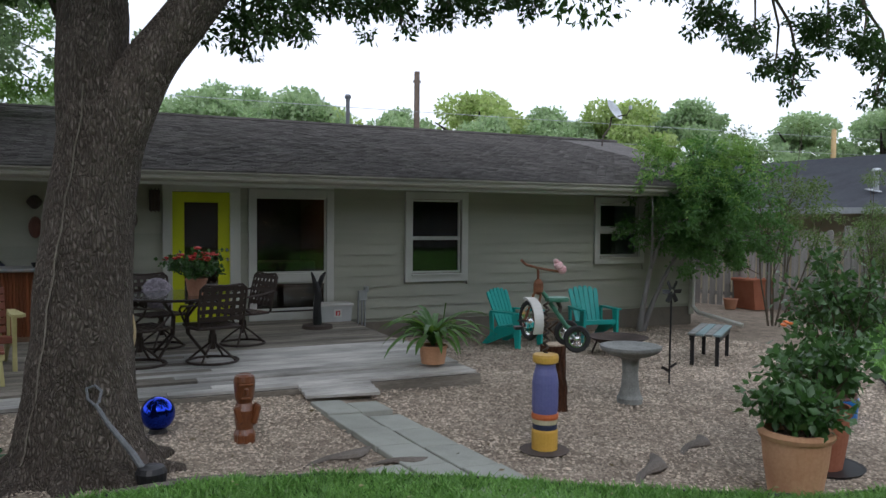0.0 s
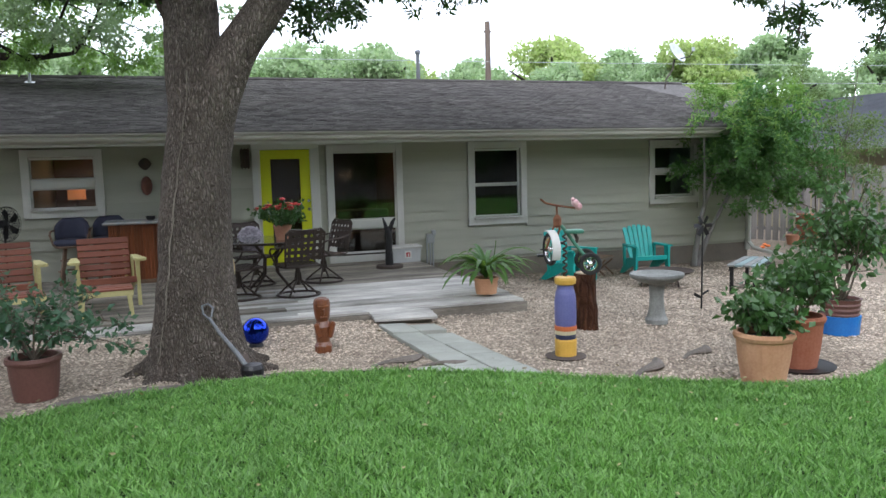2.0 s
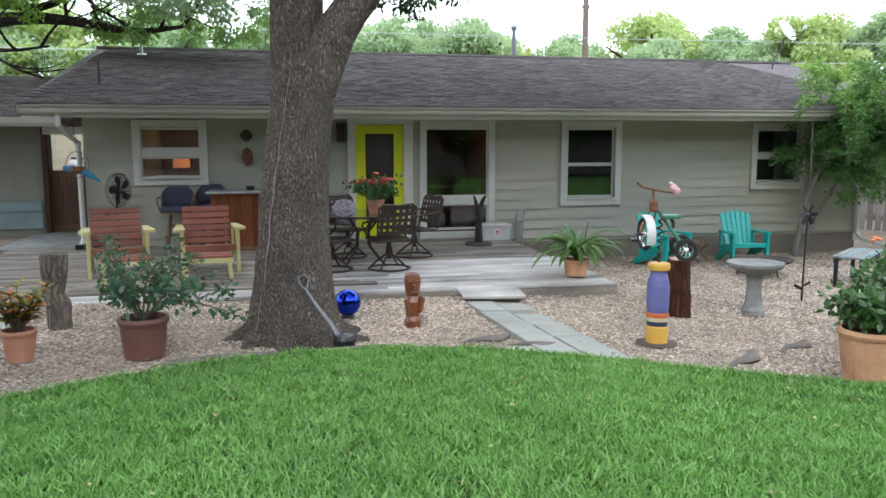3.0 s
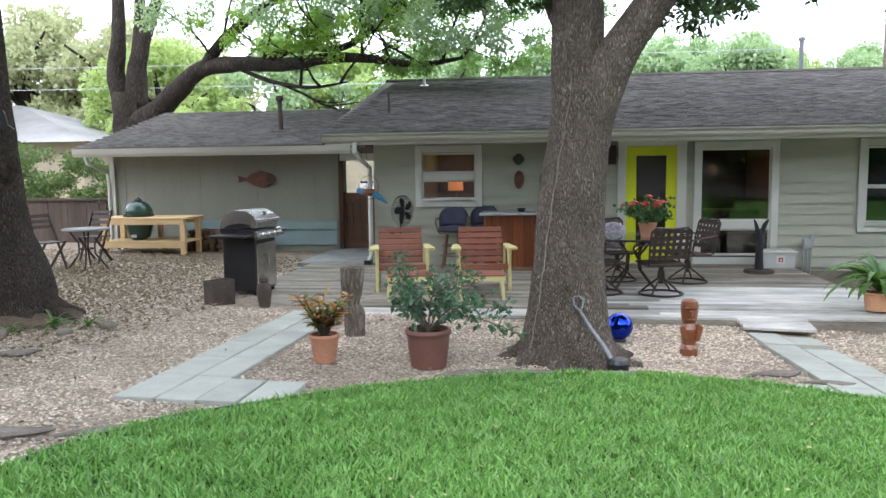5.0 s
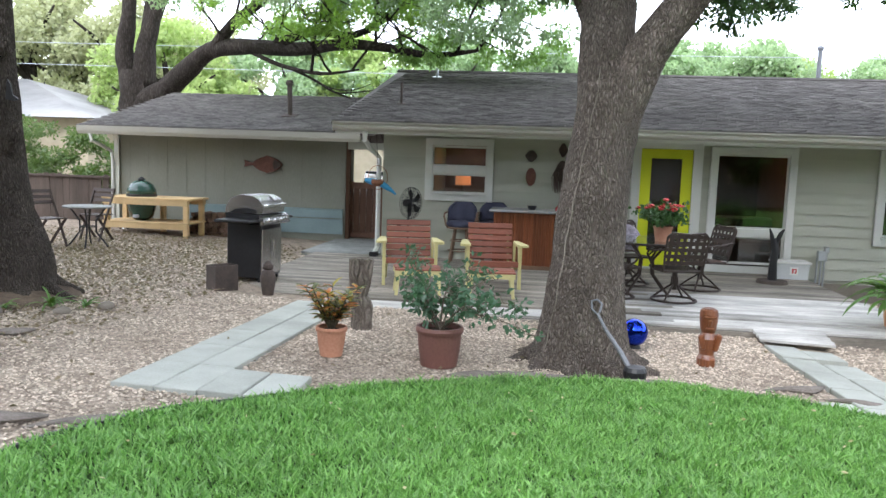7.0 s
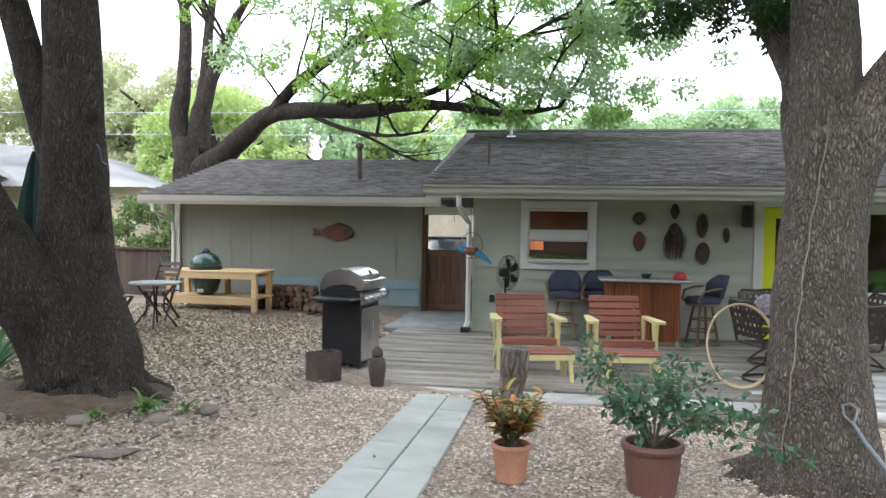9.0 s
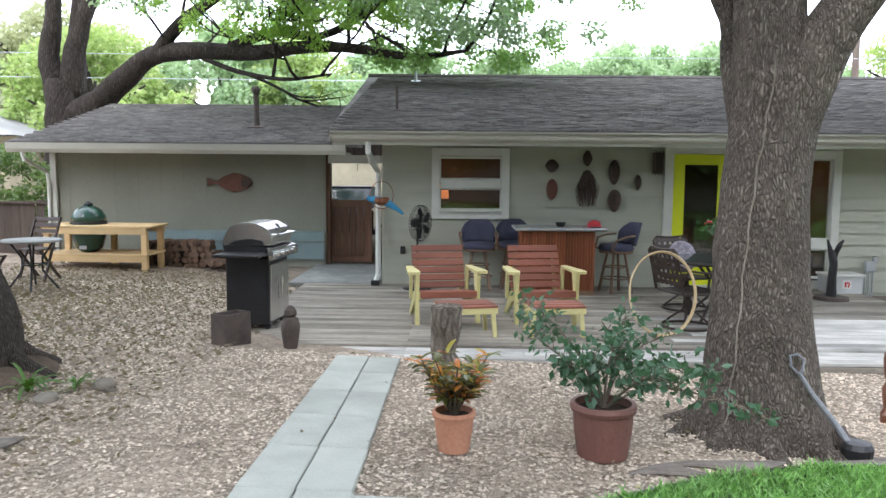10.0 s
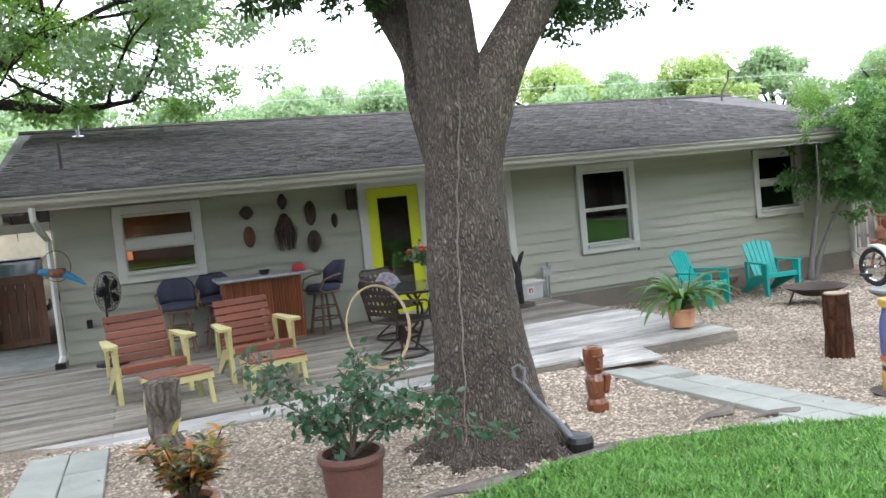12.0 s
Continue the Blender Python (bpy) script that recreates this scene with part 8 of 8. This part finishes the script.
part("beard", bm, M_hair, hm, "shaggy brown raffia")
mask(-0.155, 1.88, 0.17, 0.36, M_dark_plaster, "tall black carved mask", 1)
mask(-0.138, 1.47, 0.20, 0.33, M_dark_plaster, "dark mask with ears and a pointed chin", 1)
mask(0.19, 1.74, 0.095, 0.22, M_dark_plaster, "small narrow dark mask", 1)
ch_ = thing("wall_lantern", "dark slatted wall lantern beside the door", "lantern", 0.46, WY - 0.09, 2.02)
part("body", blocks(((0, 0, 0), (0.14, 0.1, 0.30)), bevel=0.008), M_dark_plaster, ch_)
for k in range(3):
    part("bar", blocks(((-0.05 + 0.05 * k, -0.06, 0), (0.015, 0.015, 0.34))), M_old_iron, ch_)
pr = thing("hanging_parrot", "blue parrot ornament on a ring under the eave", "ornament", -3.47, 11.92, 1.42)
part("ring", tube(bmesh.new(), [(0.16 * math.cos(k * math.pi / 12), 0, 0.12 + 0.19 * math.sin(k * math.pi / 12)) for k in range(24)], 0.006, 5, closed=True), M_rust, pr)
bm = bmesh.new()
limb(bm, [(-0.2, 0, 0.08, 0.03), (-0.1, 0, 0.05, 0.06), (0.05, 0, 0.03, 0.05), (0.2, 0, -0.06, 0.03), (0.3, 0, -0.14, 0.01)], 8, 0.2)
part("bird", bm, M_parrot_blue, pr)
part("basket", lathe(bmesh.new(), [(0.05, -0.02), (0.11, 0.03), (0.1, 0.09), (0.02, 0.09)], 14), M_rust, pr)
part("cord", tube(bmesh.new(), [(0, 0, 0.31), (0, -0.2, 0.86)], 0.004, 4), M_black, pr)

# ---- grill corner ----
gl = thing("gas_grill", "black gas grill with a stainless lid and control panel", "grill", -4.54, 9.35, DZ, turn=84, size=0.955)
part("cabinet", blocks(((0, 0, 0.42), (0.62, 0.48, 0.72)), bevel=0.01), M_black, gl)
part("door", blocks(((0, -0.25, 0.40), (0.58, 0.02, 0.62)), bevel=0.005), M_steel, gl)
part("door_handle", tube(bmesh.new(), [(0.0, -0.285, 0.3), (0.0, -0.285, 0.55)], 0.009, 8), M_chrome, gl)
part("firebox", prism(bmesh.new(), [(-0.27, 0.80), (0.24, 0.80), (0.26, 0.92), (-0.28, 0.90)], "x", -0.33, 0.33), M_black, gl)
part("control_panel", prism(bmesh.new(), [(-0.28, 0.76), (-0.34, 0.78), (-0.31, 0.88), (-0.26, 0.90)], "x", -0.40, 0.40), M_steel, gl)
for k in range(4):
    kb = part("knob", lathe(bmesh.new(), [(0.03, 0), (0.026, 0.03), (0.01, 0.034)], 14), M_chrome, gl)
    kb.location, kb.rotation_euler = (-0.27 + k * 0.18, -0.325, 0.83), (radians(72), 0, 0)
lid = [(-0.27, 0.92), (-0.29, 1.00), (-0.24, 1.09), (-0.12, 1.15), (0.05, 1.16), (0.18, 1.11), (0.25, 1.0), (0.26, 0.92)]
part("lid", prism(bmesh.new(), lid, "x", -0.33, 0.33), M_steel, gl, "arched stainless lid")
part("lid_trim", prism(bmesh.new(), [(-0.2, 0.925), (-0.18, 0.97), (-0.06, 0.99), (0.1, 0.97), (0.2, 0.925)], "x", -0.345, 0.345), M_black, gl)
part("lid_handle", tube(bmesh.new(), [(-0.25, -0.27, 1.03), (-0.25, -0.34, 1.03), (0.25, -0.34, 1.03), (0.25, -0.27, 1.03)], 0.012, 8), M_chrome, gl)
gg = part("gauge", lathe(bmesh.new(), [(0.035, 0), (0.03, 0.012)], 16), M_black, gl)
gg.location, gg.rotation_euler = (0, -0.235, 1.11), (radians(45), 0, 0)
for s in (-1, 1):
    part("side_shelf", blocks(((0.5 * s, -0.01, 0.83), (0.34, 0.5, 0.035)), bevel=0.012), M_black, gl)
    for sy in (-1, 1):
        wv = part("castor", lathe(bmesh.new(), [(0.01, -0.015), (0.035, -0.015), (0.035, 0.015), (0.01, 0.015)], 14), M_tyre, gl)
        wv.location, wv.rotation_euler = (0.25 * s, 0.2 * sy, 0.035), (0, radians(90), 0)
bx = thing("metal_box", "rust-brown open metal box on the deck edge", "box", -4.5, 8.22, DZ, turn=-35)
part("bin", blocks(((-0.09, 0, 0.165), (0.012, 0.30, 0.33)), ((0.09, 0, 0.165), (0.012, 0.30, 0.33)), ((0, -0.144, 0.165), (0.168, 0.012, 0.33)), ((0, 0.144, 0.165), (0.168, 0.012, 0.33)), ((0, 0, 0.01), (0.165, 0.27, 0.02))), M_old_iron, bx)
# owl figure, simplified to a turned body and head without ear tufts
jg = thing("stone_jug", "dark grey owl figure on the deck edge, simplified", "jug", -3.95, 8.22, DZ)
part("body", lathe(bmesh.new(), [(0.06, 0), (0.065, 0.02), (0.085, 0.16), (0.088, 0.22), (0.07, 0.285), (0.045, 0.3)], 20), M_old_iron, jg, smooth=True)
part("owl_head", lathe(bmesh.new(), [(0.045, 0.30), (0.06, 0.32), (0.055, 0.36), (0.02, 0.40), (0.001, 0.405)], 16), M_old_iron, jg)

# ---- garage side ----
et = thing("grill_table", "new pine table with a lower shelf for the ceramic grill", "table", -8.17, 13.75, 0.2)
for k in range(6):
    if k in (2, 3):
        part("top_board", blocks(((0.42, -0.35 + k * 0.14, 0.76), (0.92, 0.13, 0.035)), bevel=0.004), M_pine, et)
        part("top_board", blocks(((-0.73, -0.35 + k * 0.14, 0.76), (0.24, 0.13, 0.035)), bevel=0.004), M_pine, et)
    else:
        part("top_board", blocks(((0.02, -0.35 + k * 0.14, 0.76), (1.74, 0.13, 0.035)), bevel=0.004), M_pine, et)
    part("shelf_board", blocks(((0, -0.35 + k * 0.14, 0.31), (1.68, 0.13, 0.03)), bevel=0.004), M_pine, et)
for sx in (-0.78, 0.0, 0.78):
    for sy in (-0.33, 0.33):
        if sx == 0.0 and sy < 0:
            continue
        part("leg", blocks(((sx, sy, 0.38 + (0.06 if sx < 0 else 0)), (0.09, 0.09, 0.74 - (0.12 if sx < 0 else 0))), bevel=0.004), M_pine, et)
part("apron", blocks(((0, -0.39, 0.69), (1.66, 0.03, 0.1)), ((0, -0.39, 0.25), (1.66, 0.03, 0.1)), ((0, 0.39, 0.69), (1.66, 0.03, 0.1))), M_pine, et)
for sy in (-0.42, 0.3):
    wh = wheel(et, Vector((-0.8, sy, 0.1)), Vector((0, 1, 0)), 0.1, 0.035)
eg = thing("ceramic_grill", "green egg-shaped ceramic grill in the pine table", "grill", -8.42, 13.72, 0.2, size=0.96)
part("lower_shell", lathe(bmesh.new(), [(0.12, 0.33), (0.22, 0.42), (0.27, 0.6), (0.285, 0.80), (0.28, 0.83)], 32), M_egg, eg, smooth=True)
part("dome", lathe(bmesh.new(), [(0.285, 0.85), (0.27, 0.95), (0.21, 1.05), (0.12, 1.11), (0.07, 1.125)], 32), M_egg, eg, smooth=True)
part("band", lathe(bmesh.new(), [(0.29, 0.82), (0.295, 0.84), (0.29, 0.86)], 32, close=False), M_black, eg)
part("chimney_cap", lathe(bmesh.new(), [(0.07, 1.115), (0.075, 1.15), (0.06, 1.165), (0.02, 1.19), (0.001, 1.20)], 16), M_black, eg)
part("vent_door", blocks(((0, -0.235, 0.43), (0.12, 0.03, 0.06)), bevel=0.004), M_galv, eg)
wr = random.Random(8)
for i in range(70):
    lv_, k = i // 15, i % 15
    fw_ = thing("firewood", "split firewood log in the stack by the wall", "firewood", -7.75 + k * 0.105 + lv_ * 0.04 + wr.uniform(-0.02, 0.02), 14.42 + wr.uniform(-0.05, 0.05), 0.245 + lv_ * 0.095, turn=wr.uniform(-8, 8), group="firewood stack")
    if lv_ > 2 and k > 9:
        fw_.location.z -= 0.095 * (lv_ - 1)
        fw_.location.y -= 0.45
    bm = bmesh.new()
    s = wr.uniform(0.045, 0.062)
    prism(bm, [(s * math.cos(a + wr.uniform(-0.3, 0.3)), s * math.sin(a)) for a in (0, 1.1, 2.2, 3.4, 4.6, 5.5)], "y", -0.2, 0.2)
    part("split", bm, M_firewood, fw_)

bt = thing("bistro_table", "small round bistro table with curved iron legs", "table", -7.98, 11.2)
part("tabletop", lathe(bmesh.new(), [(0.001, 0.63), (0.36, 0.63), (0.37, 0.645), (0.36, 0.66), (0.001, 0.66)], 28), M_stone, bt)
for k in range(4):
    a = k * math.pi / 2 + 0.4
    part("leg", tube(bmesh.new(), [(0.26 * math.cos(a), 0.26 * math.sin(a), 0.63), (0.12 * math.cos(a), 0.12 * math.sin(a), 0.42), (0.12 * math.cos(a), 0.12 * math.sin(a), 0.25), (0.3 * math.cos(a), 0.3 * math.sin(a), 0.0)], 0.014, 7), M_black, bt)
part("ring", tube(bmesh.new(), [(0.13 * math.cos(k * math.pi / 8), 0.13 * math.sin(k * math.pi / 8), 0.33) for k in range(16)], 0.009, 5, closed=True), M_black, bt)


def folding_chair(x, y, turn):
    c = thing("folding_chair", "dark slatted folding chair by the bistro table", "chair", x, y, turn=turn, group="folding chairs")
    for s in (-1, 1):
        part("long_leg", blocks(((0.2 * s, 0.02, 0.43), (0.022, 0.035, 0.98), (-24, 0, 0))), M_iron, c)
        part("cross_leg", blocks(((0.17 * s, 0.0, 0.22), (0.022, 0.035, 0.6), (42, 0, 0))), M_iron, c)
    for k in range(5):
        part("seat_slat", blocks(((0, -0.17 + k * 0.08, 0.44), (0.4, 0.06, 0.016))), M_iron, c)
    for k in range(3):
        part("back_slat", blocks(((0, 0.145 + 0.03 * k, 0.68 + k * 0.085), (0.4, 0.014, 0.055), (-20, 0, 0))), M_iron, c)
    return c


fc = folding_chair(-8.45, 10.88, 70)
copy_thing(fc, pose(-8.35, 12.05, slope(-8.35, 12.05), 0, 0, -10))
um = thing("patio_umbrella", "closed dark green patio umbrella", "umbrella", -8.3, 9.05)
part("pole", tube(bmesh.new(), [(0, 0, 0), (0, 0, 2.3)], 0.02, 8), M_galv, um)
bm = bmesh.new()
rings = []
for z, r in ((1.05, 0.20), (1.3, 0.19), (1.7, 0.14), (2.1, 0.07), (2.25, 0.03)):
    rings.append([bm.verts.new((r * (1 + 0.22 * math.cos(8 * math.pi * k / 16 * 2)) * math.cos(2 * math.pi * k / 16), r * (1 + 0.22 * math.cos(8 * math.pi * k / 16 * 2)) * math.sin(2 * math.pi * k / 16), z)) for k in range(16)])
for r0, r1 in zip(rings, rings[1:]):
    for k in range(16):
        bm.faces.new((r0[k], r0[(k + 1) % 16], r1[(k + 1) % 16], r1[k]))
part("canopy", bm, M_umbrella, um)
part("finial", lathe(bmesh.new(), [(0.03, 2.25), (0.035, 2.3), (0.001, 2.33)], 10), M_galv, um)

# ---- siding planks last ----
courses(wall_front, XL + 0.02, XR - 0.04, 0.17, ZT - 0.02, WY + 0.02 - 0.03 + 0.012, OPEN)
